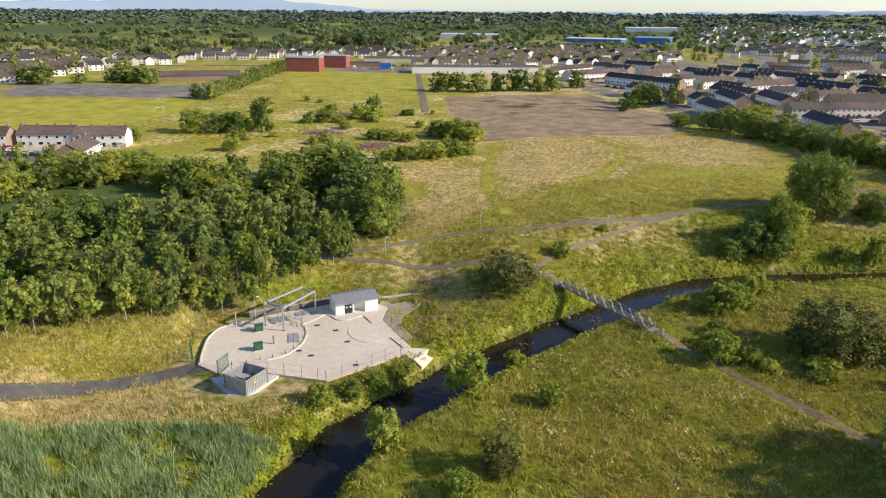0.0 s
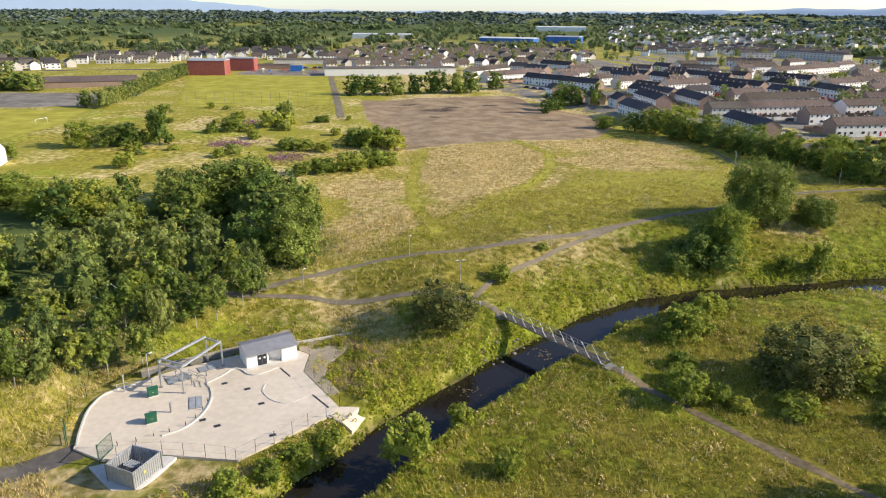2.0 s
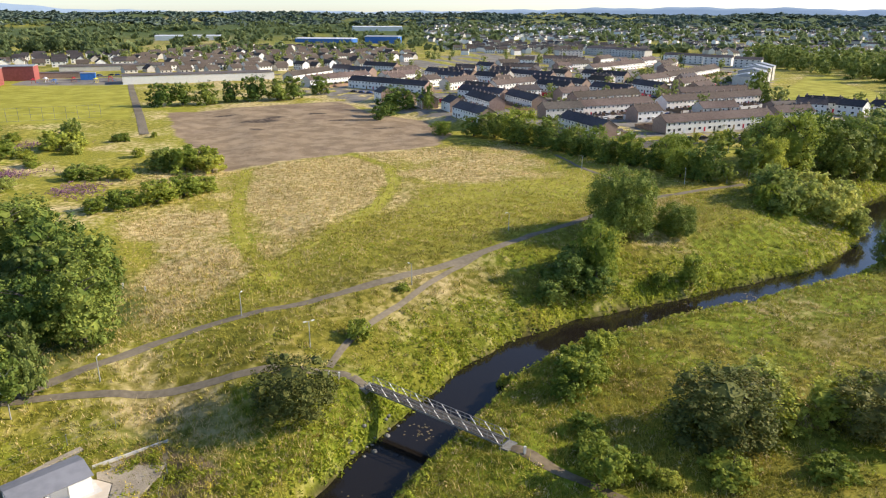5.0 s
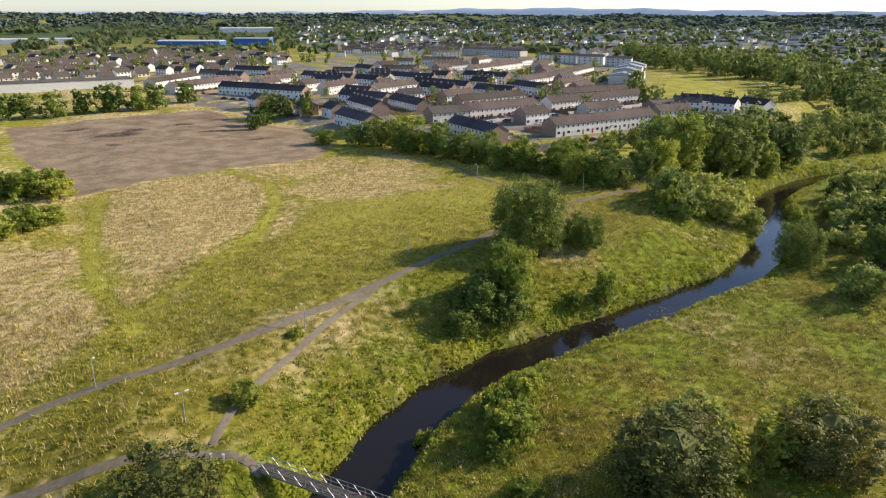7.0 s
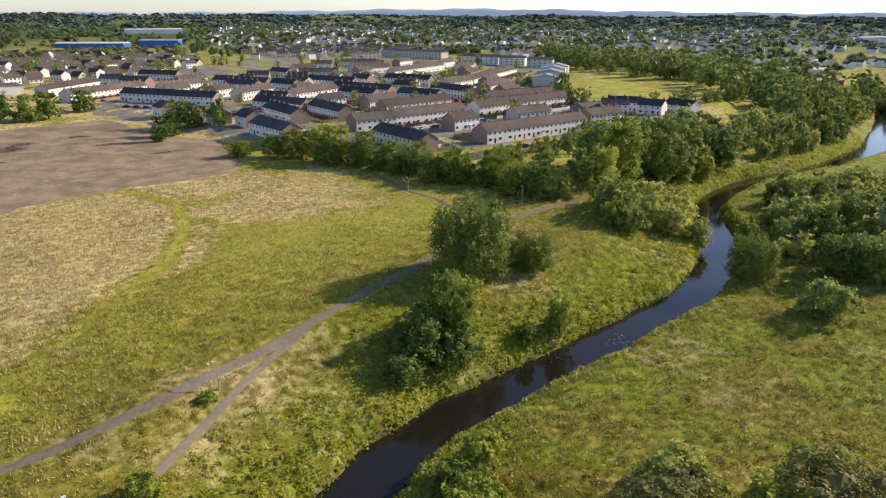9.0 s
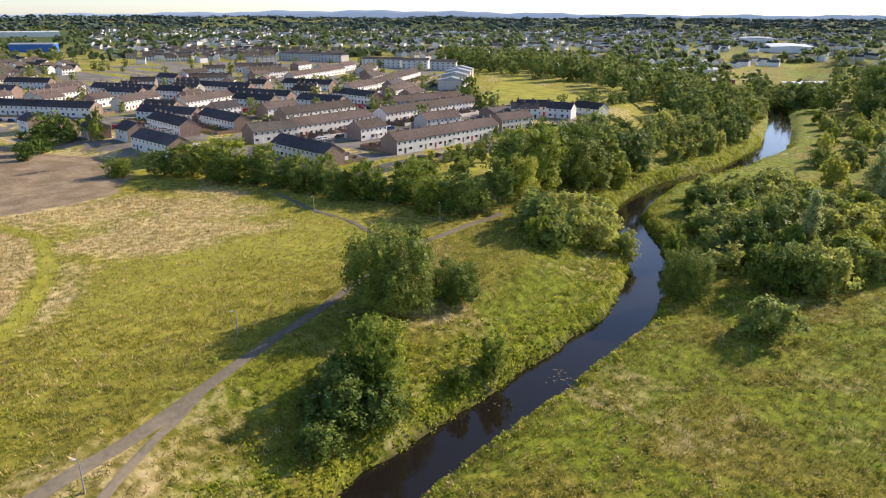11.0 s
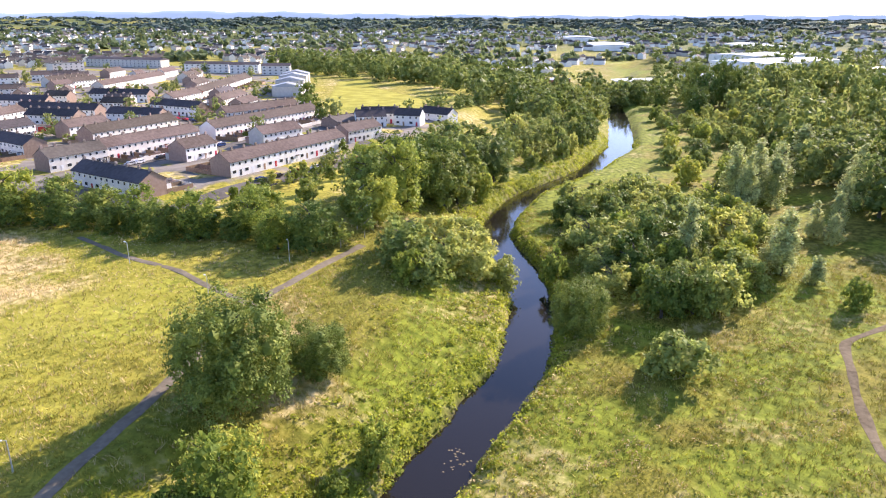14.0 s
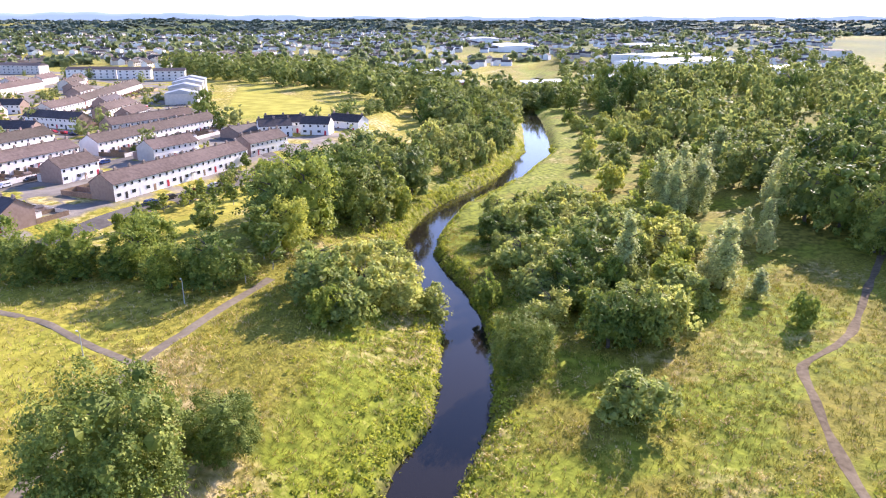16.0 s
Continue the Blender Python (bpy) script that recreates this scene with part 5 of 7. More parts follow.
def small_house_meshes(roof, wall, w, d, eaves, ridge):
    b = Build()
    v = [(x, y, zz) for x in (-w / 2, w / 2) for y, zz in ((-d / 2, -0.8), (d / 2, -0.8), (d / 2, eaves), (0, ridge), (-d / 2, eaves))]
    b.add(v, [(0, 4, 3, 2, 1), (5, 6, 7, 8, 9), (0, 5, 9, 4), (2, 7, 6, 1)])
    for x in np.linspace(-w / 2 + 1.6, w / 2 - 1.6, max(2, int(w / 3.2))):
        for s in (-1, 1):
            for zz in ([1.0, 3.4] if eaves > 4 else [1.0]):
                y0, y1 = sorted((s * d / 2, s * (d / 2 + 0.05)))
                b.box(x - 0.7, y0, zz, x + 0.7, y1, zz + 1.1, 1)
    walls = bpy.data.meshes.new("wall")
    walls.from_pydata(b.v, [], b.f)
    walls.materials.append(wall), walls.materials.append(PANE)
    walls.polygons.foreach_set("material_index", b.m)
    q = Build()
    slope = (ridge - eaves) / (d / 2)
    vv = [(x, y, zz) for x in (-w / 2 - 0.3, w / 2 + 0.3) for y, zz in ((-d / 2 - 0.4, eaves - slope * 0.4), (0, ridge), (d / 2 + 0.4, eaves - slope * 0.4), (d / 2 + 0.4, eaves - slope * 0.4 + 0.2), (0, ridge + 0.2), (-d / 2 - 0.4, eaves - slope * 0.4 + 0.2))]
    q.add(vv, [(0, 1, 4, 5), (1, 2, 3, 4), (6, 11, 10, 7), (7, 10, 9, 8), (5, 4, 10, 11), (4, 3, 9, 10), (0, 6, 7, 1), (1, 7, 8, 2), (0, 5, 11, 6), (2, 8, 9, 3)])
    roofs = bpy.data.meshes.new("roof")
    roofs.from_pydata(q.v, [], q.f)
    roofs.materials.append(roof)
    return walls, roofs


VILLAS = {"bungalow": small_house_meshes(ROOF_BROWN, RENDER_CREAM, 11, 8.5, 2.8, 6.2), "white": small_house_meshes(ROOF_SLATE, RENDER_WHITE, 12, 8, 5.2, 8.0),
          "semi": small_house_meshes(ROOF_BROWN, RENDER_WHITE, 13, 8, 5.0, 7.6), "grey": small_house_meshes(ROOF_GREY, RENDER_CREAM, 13, 8, 5.0, 7.6)}
VILLA_LABEL = {"bungalow": "bungalow with a steep brown tiled roof", "white": "white two-storey house with slate roof", "semi": "white semi-detached house with brown roof", "grey": "cream semi-detached house with grey roof"}


FAR_HOUSES = {}


def mesh_arrays(me):
    return [v.co[:] for v in me.vertices], [tuple(p.vertices) for p in me.polygons], [p.material_index for p in me.polygons]


def villa(key, x, y, turn, joined):
    if joined:
        m = pose(x, y, ground(x, y), 0, 0, turn) @ Matrix.Scale(1 / SITE, 4)
        b = FAR_HOUSES.setdefault(key, Build())
        for k, me in enumerate(VILLAS[key]):
            v, f, mi = mesh_arrays(me)
            o = len(b.v)
            b.v += [tuple(m @ Vector(p)) for p in v]
            b.f += [tuple(q + o for q in face) for face in f]
            b.m += [q if k == 0 else 2 for q in mi]
        return
    root = thing("house", x, y, ground(x, y), turn, VILLA_LABEL[key], "house", "houses of the far estates", real=True)
    shared("wall", VILLAS[key][0], root, Matrix())
    shared("roof", VILLAS[key][1], root, Matrix())
    shared("chimney", CHIMNEY_BRICK, root, pose(3.4, 0, 6.4 if key == "bungalow" else 7.8))


def estate(poly, keys, dx, dy, turn, seed, skip=0.2, joined=True):
    rng = random.Random(seed)
    cx, cy = sum(p[0] for p in poly) / len(poly), sum(p[1] for p in poly) / len(poly)
    c, s = math.cos(radians(turn)), math.sin(radians(turn))
    for i in range(-40, 41):
        for j in range(-40, 41):
            u, v = i * dx + rng.uniform(-2, 2), j * dy + rng.uniform(-2.5, 2.5)
            x, y = cx + c * u - s * v, cy + s * u + c * v
            keep, spin = rng.random() > skip, rng.choice((0, 0, 0, 90)) + rng.uniform(-6, 6)
            if keep and bool(inside(poly, np.array([x]), np.array([y]))[0]):
                villa(rng.choice(keys), x, y, turn + spin, joined)


estate([(-22, 545), (60, 530), (120, 545), (215, 640), (230, 860), (60, 900), (-30, 720)], ["bungalow", "bungalow", "semi"], 13.5, 19, 25, 21, 0.12)
estate([(-150, 620), (-30, 620), (-20, 760), (-160, 760)], ["white", "white", "bungalow"], 13, 19, 8, 22)
estate([(-300, 360), (-228, 385), (-225, 480), (-200, 560), (-330, 640), (-420, 520)], ["white", "semi", "grey"], 13, 19, 30, 23)
estate([(-215, 580), (-140, 590), (-150, 680), (-240, 680)], ["white", "grey"], 14, 19, 10, 24)
estate([(300, 700), (460, 650), (560, 760), (420, 900), (300, 860)], ["semi", "grey", "white"], 14, 22, -20, 25, 0.35)
estate([(470, 520), (640, 470), (760, 640), (600, 760)], ["semi", "grey", "white"], 14, 22, 15, 26, 0.3)
for key, b in FAR_HOUSES.items():
    walls, roofs = VILLAS[key]
    tagged(b.object("far_" + ("villas" if key != "bungalow" else "bungalows"), [walls.materials[0], PANE, roofs.materials[0]]), "far " + VILLA_LABEL[key].replace("house", "houses"), "houses", kind="stuff")


# ---- far country ----
def far_woods(name, centres, material_used, label, tri=ICO1, shapes=None):
    rng = np.random.default_rng(5)
    out = []
    c = np.array(centres)
    floor = height(c[:, 0], c[:, 1])
    for (x, y, r, h), z in zip(centres, floor):
        shape = (tri * rng.uniform(0.94, 1.06, (len(tri), 1, 1))).reshape(-1, 3) if shapes is None else shapes[rng.integers(len(shapes))]
        out.append(shape * np.array([r, r, h]) * rng.uniform(0.85, 1.2, 3) + np.array([x, y, z + (h * 0.35 if shapes is None else -0.5)]))
    ob = new(name, quick_mesh(name, np.concatenate(out), 3, material_used))
    return tagged(ob, label, "trees", kind="stuff")


def scatter(count, r0, r1, a0, a1, seed, level, size):
    """Places in a sector round the town, gathered in clumps."""
    rng = np.random.default_rng(seed)
    r = np.sqrt(rng.uniform(r0 ** 2, r1 ** 2, count * 6))
    a = np.radians(rng.uniform(a0, a1, count * 6))
    x, y = 60 + r * np.cos(a), 100 + r * np.sin(a)
    ok = waves(x, y, size, seed) + 0.5 * waves(x, y, size / 3, seed + 1) > level
    return x[ok][:count], y[ok][:count], r[ok][:count]


def make_far():
    rng = np.random.default_rng(9)
    x, y, r = scatter(1700, 620, 1900, -5, 150, 3, 0.0, 120)
    far_woods("woodland", [(a, b, rng.uniform(6, 13), rng.uniform(7, 12)) for a, b in zip(x, y)], LEAF_HEDGE, "dark green hedgerow trees and woods beyond the town", shapes=WOOD_SHAPES)
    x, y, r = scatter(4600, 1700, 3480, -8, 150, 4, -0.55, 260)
    far_woods("distant_woodland", [(a, b, rng.uniform(9, 22), rng.uniform(6, 11)) for a, b in zip(x, y)], LEAF_DISTANT_HAZED, "distant woods on low hills, greyed for haze", shapes=DISTANT_SHAPES)
    for seed, wall, roof, r0, r1, n in ((31, RENDER_WHITE, ROOF_GREY, 620, 1700, 900), (32, RENDER_CREAM, ROOF_SLATE, 700, 1900, 1000)):
        x, y, r = scatter(n, r0, r1, -4, 72, seed, -0.1, 90)
        b = Build()
        for px, py, z in zip(x, y, height(x, y)):
            w, t = rng.uniform(7, 12), rng.uniform(0, math.pi)
            c, s = math.cos(t), math.sin(t)
            pts = [(xx, yy, zz) for xx in (-w / 2, w / 2) for yy, zz in ((-3.2, -1), (3.2, -1), (3.2, 3.9), (0, 5.9), (-3.2, 3.9))]
            pts = [(px + c * xx - s * yy, py + s * xx + c * yy, z + zz) for xx, yy, zz in pts]
            b.add(pts, [(0, 4, 3, 2, 1), (5, 6, 7, 8, 9), (0, 5, 9, 4), (2, 7, 6, 1)], 0)
            b.add(pts, [(4, 9, 8, 3), (3, 8, 7, 2)], 1)
        tagged(b.object("distant_houses", [wall, roof]), "pale houses of the distant town", "houses", kind="stuff")


make_far()

# garden trees of the town and the school
for x, y, h, r in ((-2, 372, 11, 6.5), (7, 374, 10.5, 6), (17, 374, 11, 6), (28, 377, 10, 5), (38, 376, 12.5, 7), (49, 377, 11, 6.5), (57, 379, 11, 6), (73, 395, 10, 6), (84, 318, 9, 5), (78, 308, 6, 3.4), (91, 332, 11, 6.5), (97, 326, 9, 5), (103, 320, 11, 3),
                   (-116, 332, 7.2, 4), (-172, 395, 9.5, 8), (-182, 397, 9, 7.5), (-162, 393, 9.5, 7.5), (-218, 385, 10, 9), (-228, 392, 9, 8), (-200, 392, 6, 5), (262, 300, 15, 6), (252, 284, 8, 3)):
    plant("oak_lo", x, y, h, r)
for k in range(26):
    plant("ash_lo", -108 + 1.05 * k * 0.6 - k * 0.65, 328 + 6.6 * k, 7.5 + TREE_RNG.uniform(-1, 1.5), 3.8)
GARDEN_LAND = [(90, 440), (150, 300), (240, 250), (330, 360), (420, 480), (520, 640), (300, 720), (100, 640)]
grove(GARDEN_LAND, 70, [], 4, 9, 14, 41, 0.42, far="garden_trees")
garden_rng = random.Random(77)
for _ in range(800):
    x, y = garden_rng.uniform(90, 380), garden_rng.uniform(235, 520)
    if inside(GARDEN_LAND, np.array([x]), np.array([y]))[0] and min(gap((x, y), s) for s in BUILT) > 6.5 and min(gap((x, y), ((r[0], r[1]), (r[2], r[3]))) for r in ESTATE_ROADS) > 4:
        h = garden_rng.uniform(1.2, 3.6)
        plant_far("garden_trees", x, y, h, h * garden_rng.uniform(0.6, 1.0), garden_rng, SMALL_SHAPES)
grove([(-30, 560), (230, 560), (260, 900), (-40, 900)], 70, [], 5, 10, 16, 42, 0.45, far="garden_trees")
grove([(-140, 830), (-60, 830), (-55, 880), (-140, 880)], 16, [], 13, 19, 9, 51, 0.5, far="woodland_west")
grove([(-420, 620), (-150, 620), (-140, 900), (-500, 900)], 110, [], 6, 12, 14, 43, 0.5, far="woodland_west")
grove([(-340, 380), (-220, 400), (-210, 640), (-330, 680)], 40, [], 6, 11, 14, 44, 0.5, far="garden_trees")
grove([(300, 250), (345, 240), (460, 260), (560, 420), (500, 560), (430, 450), (396, 330), (350, 262)], 120, [], 9, 18, 10, 45, 0.5, far="woodland_east")
grove([(270, 262), (292, 255), (350, 258), (352, 268), (290, 262)], 10, [], 5, 8, 8, 46, 0.5, far="woodland_east")
grove([(432, 228), (440, 238), (480, 262), (500, 230), (470, 205), (446, 208)], 26, [], 10, 16, 6, 48, 0.5, 0, far="woodland_east")
grove([(480, 210), (900, 330), (900, 30), (560, 30)], 110, [], 8, 15, 16, 47, 0.5, far="woodland_east")
for key, label in (("garden_trees", "green garden trees among the houses of the town"), ("woodland_west", "dark green woods behind the western houses"), ("woodland_east", "dark green trees on the rough mound and riverside"), ("woodland_slope", "dense dark green trees on the wooded slope")):
    tagged(new(key, quick_mesh(key, np.concatenate(FAR_PLANTED[key]), 3, LEAF_FAR if key == "garden_trees" else LEAF_WOODS if key != "woodland_west" else LEAF_HEDGE)), label, "trees", kind="stuff")


# ---- meadow plants ----
PATHS = [UPPER_PATH, LOWER_PATH, [(51, 148.4), (43, 144), (35, 138), (26, 131), (20, 125.5), (17, 121)],
         [(32.3, 98.8), (38.5, 89.5), (45, 78), (51, 69), (56, 60), (66, 52), (84, 57), (102, 75), (120, 86.5), (131, 89), (151, 92), (157, 88), (166, 84), (191, 79), (240, 70)],
         [(104, 170), (106, 182), (109, 196), (108, 206), (111, 226)], [(-90, 58), (-62, 72.5), (-55, 76), (-48.5, 79.2), (-40, 83.4), (-33.5, 87.6)]]
YARD = [(-38, 86), (-30.5, 77), (-24, 77), (-16, 82.5), (-4, 92), (-1, 90), (-1, 94), (-9, 104), (-7, 110), (-12, 112), (-24, 110), (-37, 101)]


def free_of_paths(x, y):
    ok = ~inside(YARD, x, y)
    for line in PATHS:
        ok &= np.abs(along(line, x, y)[0]) > 1.25
    return ok


def places(count, x0, x1, y0, y1, seed, d0, d1):
    """Random places at a distance between d0 and d1 from the river, off the paths."""
    rng = np.random.default_rng(seed)
    x, y = rng.uniform(x0, x1, count), rng.uniform(y0, y1, count)
    d, _ = along(RIVER, x, y)
    ok = (np.abs(d) > 4.6) & (d > d0) & (d < d1) & free_of_paths(x, y)
    return x[ok], y[ok], rng


def blades(x, y, rng, per, tall, wide, lean):
    """Narrow pointed blades, several to a tuft."""
    n = len(x) * per
    px, py = np.repeat(x, per), np.repeat(y, per)
    px, py = px + rng.normal(0, 0.22, n), py + rng.normal(0, 0.22, n)
    z = height(px, py) - 0.05
    h = np.repeat(rng.uniform(0.6, 1.25, len(x)), per) * rng.uniform(0.7, 1.2, n) * tall
    a = rng.uniform(0, math.tau, n)
    lx, ly = rng.normal(0, lean, n) * h, rng.normal(0, lean, n) * h
    w = wide * rng.uniform(0.6, 1.4, n)
    v = np.stack([np.stack([px - np.cos(a) * w, py - np.sin(a) * w, z], 1), np.stack([px + np.cos(a) * w, py + np.sin(a) * w, z], 1), np.stack([px + lx, py + ly, z + h], 1)], 1)
    return v.reshape(-1, 3)


def make_grass():
    x, y, rng = places(135000, -70, 205, 30, 186, 61, -85, 56)
    dry, lush, bare, mown, paved, tall, mud = cover(x, y)
    edge = np.minimum.reduce([x + 70, 205 - x, y - 30, 186 - y]) > 14 * rng.random(len(x))
    x, y, dry = x[edge], y[edge], dry[edge]
    straw = rng.random(len(x)) < 0.14 + 0.7 * dry ** 1.4
    clump = waves(x, y, 2.6, 30) + 0.6 * waves(x, y, 1.1, 31) + rng.normal(0, 0.5, len(x)) > -0.45
    x, y, straw = x[clump], y[clump], straw[clump]
    for name, pick, mat, label in (("meadow_grass", ~straw, GRASS_TALL, "tall tufted green meadow grass"), ("dry_meadow_grass", straw, GRASS_DRY, "tufts of straw-coloured dry grass")):
        tagged(new(name, quick_mesh(name, blades(x[pick], y[pick], rng, 5, 0.52, 0.052, 0.6), 3, mat)), label, "grass", kind="stuff")
    x, y, rng = places(46000, -70, 66, 50, 118, 64, -60, 85)
    dry = cover(x, y)[0]
    keep = ~inside(REED_BED, x, y) & (np.minimum(66 - x, 118 - y) > 10 * rng.random(len(x)))
    x, y, dry = x[keep], y[keep], dry[keep]
    straw = rng.random(len(x)) < 0.1 + 0.75 * dry
    for name, pick, mat, label in (("bank_grass", ~straw, GRASS_TALL, "tall unmown green grass by the river"), ("dry_bank_grass", straw, GRASS_DRY, "tall straw-coloured grass by the yard")):
        tagged(new(name, quick_mesh(name, blades(x[pick], y[pick], rng, 4, 0.6, 0.045, 0.6), 3, mat)), label, "grass", kind="stuff")
    x, y, rng = places(72000, -12, 125, 135, 252, 62, 30, 140)
    dry, lush, bare, mown, paved, tall, mud = cover(x, y)
    chance = rng.random(len(x))
    for name, keep, mat, label in (("field_grass", (chance < 0.16 + 0.6 * dry) & (bare < 0.2), GRASS_DRY, "pale dry tufted grass of the field"), ("field_green_grass", (chance > 0.82) & (bare < 0.2), GRASS_TALL, "green tufted grass of the field")):
        tagged(new(name, quick_mesh(name, blades(x[keep], y[keep], rng, 3, 0.5, 0.06, 0.6), 3, mat)), label, "grass", kind="stuff")
    # reed bed
    rng = np.random.default_rng(63)
    x, y = rng.uniform(-75, -17, 26000), rng.uniform(50, 73, 26000)
    ok = inside(REED_BED, x, y) & (waves(x, y, 4, 33) + 0.7 * waves(x, y, 1.6, 34) + 0.3 * rng.normal(size=len(x)) > -0.12)
    tagged(new("reed_bed", quick_mesh("reed_bed", blades(x[ok], y[ok], rng, 4, 1.3, 0.055, 0.3), 3, REED)), "dense bed of tall blue-green reeds", "reeds", kind="stuff")


make_grass()


def herb_mounds(name, x, y, rng, per, size, radius, tall, mat, label):
    """Low leafy mounds of herbs."""
    n = len(x) * per
    cx, cy = np.repeat(x, per), np.repeat(y, per)
    r = np.repeat(rng.uniform(0.6, 1.3, len(x)) * radius, per)
    h = np.repeat(rng.uniform(0.5, 1.3, len(x)) * tall, per)
    way = rng.normal(size=(n, 3))
    way[:, 2] = np.abs(way[:, 2])
    way /= np.linalg.norm(way, axis=1, keepdims=True)
    px, py = cx + way[:, 0] * r, cy + way[:, 1] * r
    c = np.stack([px, py, height(px, py) + way[:, 2] * h * rng.uniform(0.7, 1.1, n)], 1)
    f = way + rng.normal(size=(n, 3)) * 0.5
    f /= np.linalg.norm(f, axis=1, keepdims=True)
    a = np.cross(f, rng.normal(size=(n, 3)))
    a /= np.linalg.norm(a, axis=1, keepdims=True)
    b = np.cross(f, a)
    s = (size * rng.uniform(0.5, 1.4, n))[:, None]
    v = np.stack([c - a * s, c - b * s * 0.6, c + a * s, c + b * s * 0.6], 1).reshape(-1, 3)
    return tagged(new(name, quick_mesh(name, v, 4, mat)), label, "plants", kind="stuff")


def make_herbs():
    rng = np.random.default_rng(71)
    x, y = rng.uniform(-40, 330, 90000), rng.uniform(45, 215, 90000)
    d, _ = along(RIVER, x, y)
    thick = np.where(d > 0, 9.0 + 9 * (waves(x, y, 14, 40) + 0.5) * (x > 15), 4.5)
    ok = (np.abs(d + 0.6) > 3.3) & (np.abs(d + 0.6) < 3.8 + thick * rng.random(len(x))) & free_of_paths(x, y) & (rng.random(len(x)) < np.where(np.abs(d + 0.6) < 6.5, 1.0, 0.6))
    x, y = x[ok], y[ok]
    herb_mounds("bank_herbs", x, y, rng, 13, 0.21, 0.6, 0.75, HERB, "lush green nettles and herbs on the river banks")
    x, y, rng = places(5200, -40, 190, 50, 180, 72, -70, 40)
    ok = waves(x, y, 9, 44) > 0.25
    herb_mounds("meadow_herbs", x[ok], y[ok], rng, 14, 0.16, 0.6, 0.5, HERB, "low green herbs among the meadow grass")
    x, y, rng = places(9000, 6, 150, 60, 130, 76, -46, -4)
    ok = waves(x, y, 5, 47) + 0.7 * waves(x, y, 1.7, 48) + 0.5 * ss(-16, -6, along(RIVER, x, y)[0]) > 0.25
    x, y = x[ok], y[ok]
    straw = rng.random(len(x)) < 0.3 + 0.4 * waves(x, y, 8, 49)
    for name, pick, mat, label in (("grass_tussocks", ~straw, GRASS_TALL, "thick green grass tussocks on the south meadow"), ("straw_tussocks", straw, GRASS_DRY, "straw-coloured grass tussocks on the south meadow")):
        herb_mounds(name, x[pick], y[pick], rng, 15, 0.13, 0.55, 0.7, mat, label)
    rng = np.random.default_rng(75)
    x, y = rng.uniform(-10.5, 3, 1300), rng.uniform(96, 113.5, 1300)
    ok = inside([(-9.4, 103.4), (-6.0, 96.4), (-1.0, 98.6), (2.4, 103.5), (-2.8, 113), (-8.8, 111.2)], x, y) & (waves(x, y, 2.5, 50) > 0.15)
    herb_mounds("gravel_weeds", x[ok], y[ok], rng, 14, 0.14, 0.5, 0.45, HERB, "green weeds growing through the gravel")
    rng = np.random.default_rng(73)
    spots = [(-34.6, 91), (-35.9, 94.4), (-36.4, 93), (-10, 104.6), (-6.4, 104.4), (-4.7, 112.2), (-8.1, 104.5), (-5.5, 99.8), (-7.4, 107), (-9, 110.6), (-7.8, 102.6), (-6.9, 105.4), (-2, 111), (-3.6, 113), (0.4, 104), (-2.6, 101), (-8.6, 112.8), (-1, 108)]
    x = np.array([p[0] for p in spots for _ in range(7)]) + rng.normal(0, 0.5, 7 * len(spots))
    y = np.array([p[1] for p in spots for _ in range(7)]) + rng.normal(0, 0.5, 7 * len(spots))
    ok = ~inside([(-35.6, 88), (-35.6, 98), (-20, 108), (-9.3, 108), (-9.6, 103.3), (-4.5, 93.5), (-16, 84)], x, y)
    herb_mounds("ragwort", x[ok], y[ok], rng, 12, 0.085, 0.3, 0.9, FLOWER, "yellow flowering ragwort beside the yard")
    x, y = np.concatenate([rng.normal(-42, 4, 260), rng.normal(-22, 3.5, 200), rng.normal(-40, 7, 200)]), np.concatenate([rng.normal(247, 3, 260), rng.normal(224, 4, 200), rng.normal(290, 3, 200)])
    herb_mounds("willowherb", x, y, rng, 10, 0.16, 0.5, 0.9, HEATHER, "patches of pink flowering willowherb")


make_herbs()


# ---- pumping station ----
Z = 0.28


def yard():
    b = Build()
    b.prism([(-34.2, 87.7), (-35.6, 94.8), (-35.6, 97.3), (-34.8, 100.2), (-31.2, 102.8), (-27, 105.6), (-19.4, 109.2), (-12.6, 110.6), (-10.6, 109.6), (-9.1, 108.3), (-9.6, 103.3), (-4.6, 93.6), (-5.8, 91.4), (-15.4, 83.5), (-23.8, 85.4), (-30.4, 85.2)], -0.6, Z)
    tagged(b.object("pavement_yard", CONCRETE), "pale concrete yard of the pumping station", "yard", kind="structure")
    b = Build()
    b.prism([(-10.6, 109.7), (-9.0, 108.3), (-9.5, 103.2), (-6.0, 96.4), (-4.6, 97.2), (-6.6, 101.5), (-6.4, 105), (-4.4, 108), (-3.0, 112.4), (-4.2, 113.6), (-10.8, 111.6)], -0.4, 0.34)
    tagged(b.object("pavement_gravel", GRAVEL), "grey gravel strip beside the yard", "gravel", kind="structure")


yard()


def kerb(points, label, wide=0.22, high=0.14):
    root = thing("kerb", points[0][0], points[0][1], Z, 0, label, "kerb", "kerbs of the yard")
    for (ax, ay), (bx, by) in zip(points, points[1:]):
        dx, dy = bx - points[0][0], by - points[0][1]
        Build().bar((ax - points[0][0], ay - points[0][1], high / 2), (dx, dy, high / 2), wide, high).object("kerb_stone", CONCRETE_OLD, root)


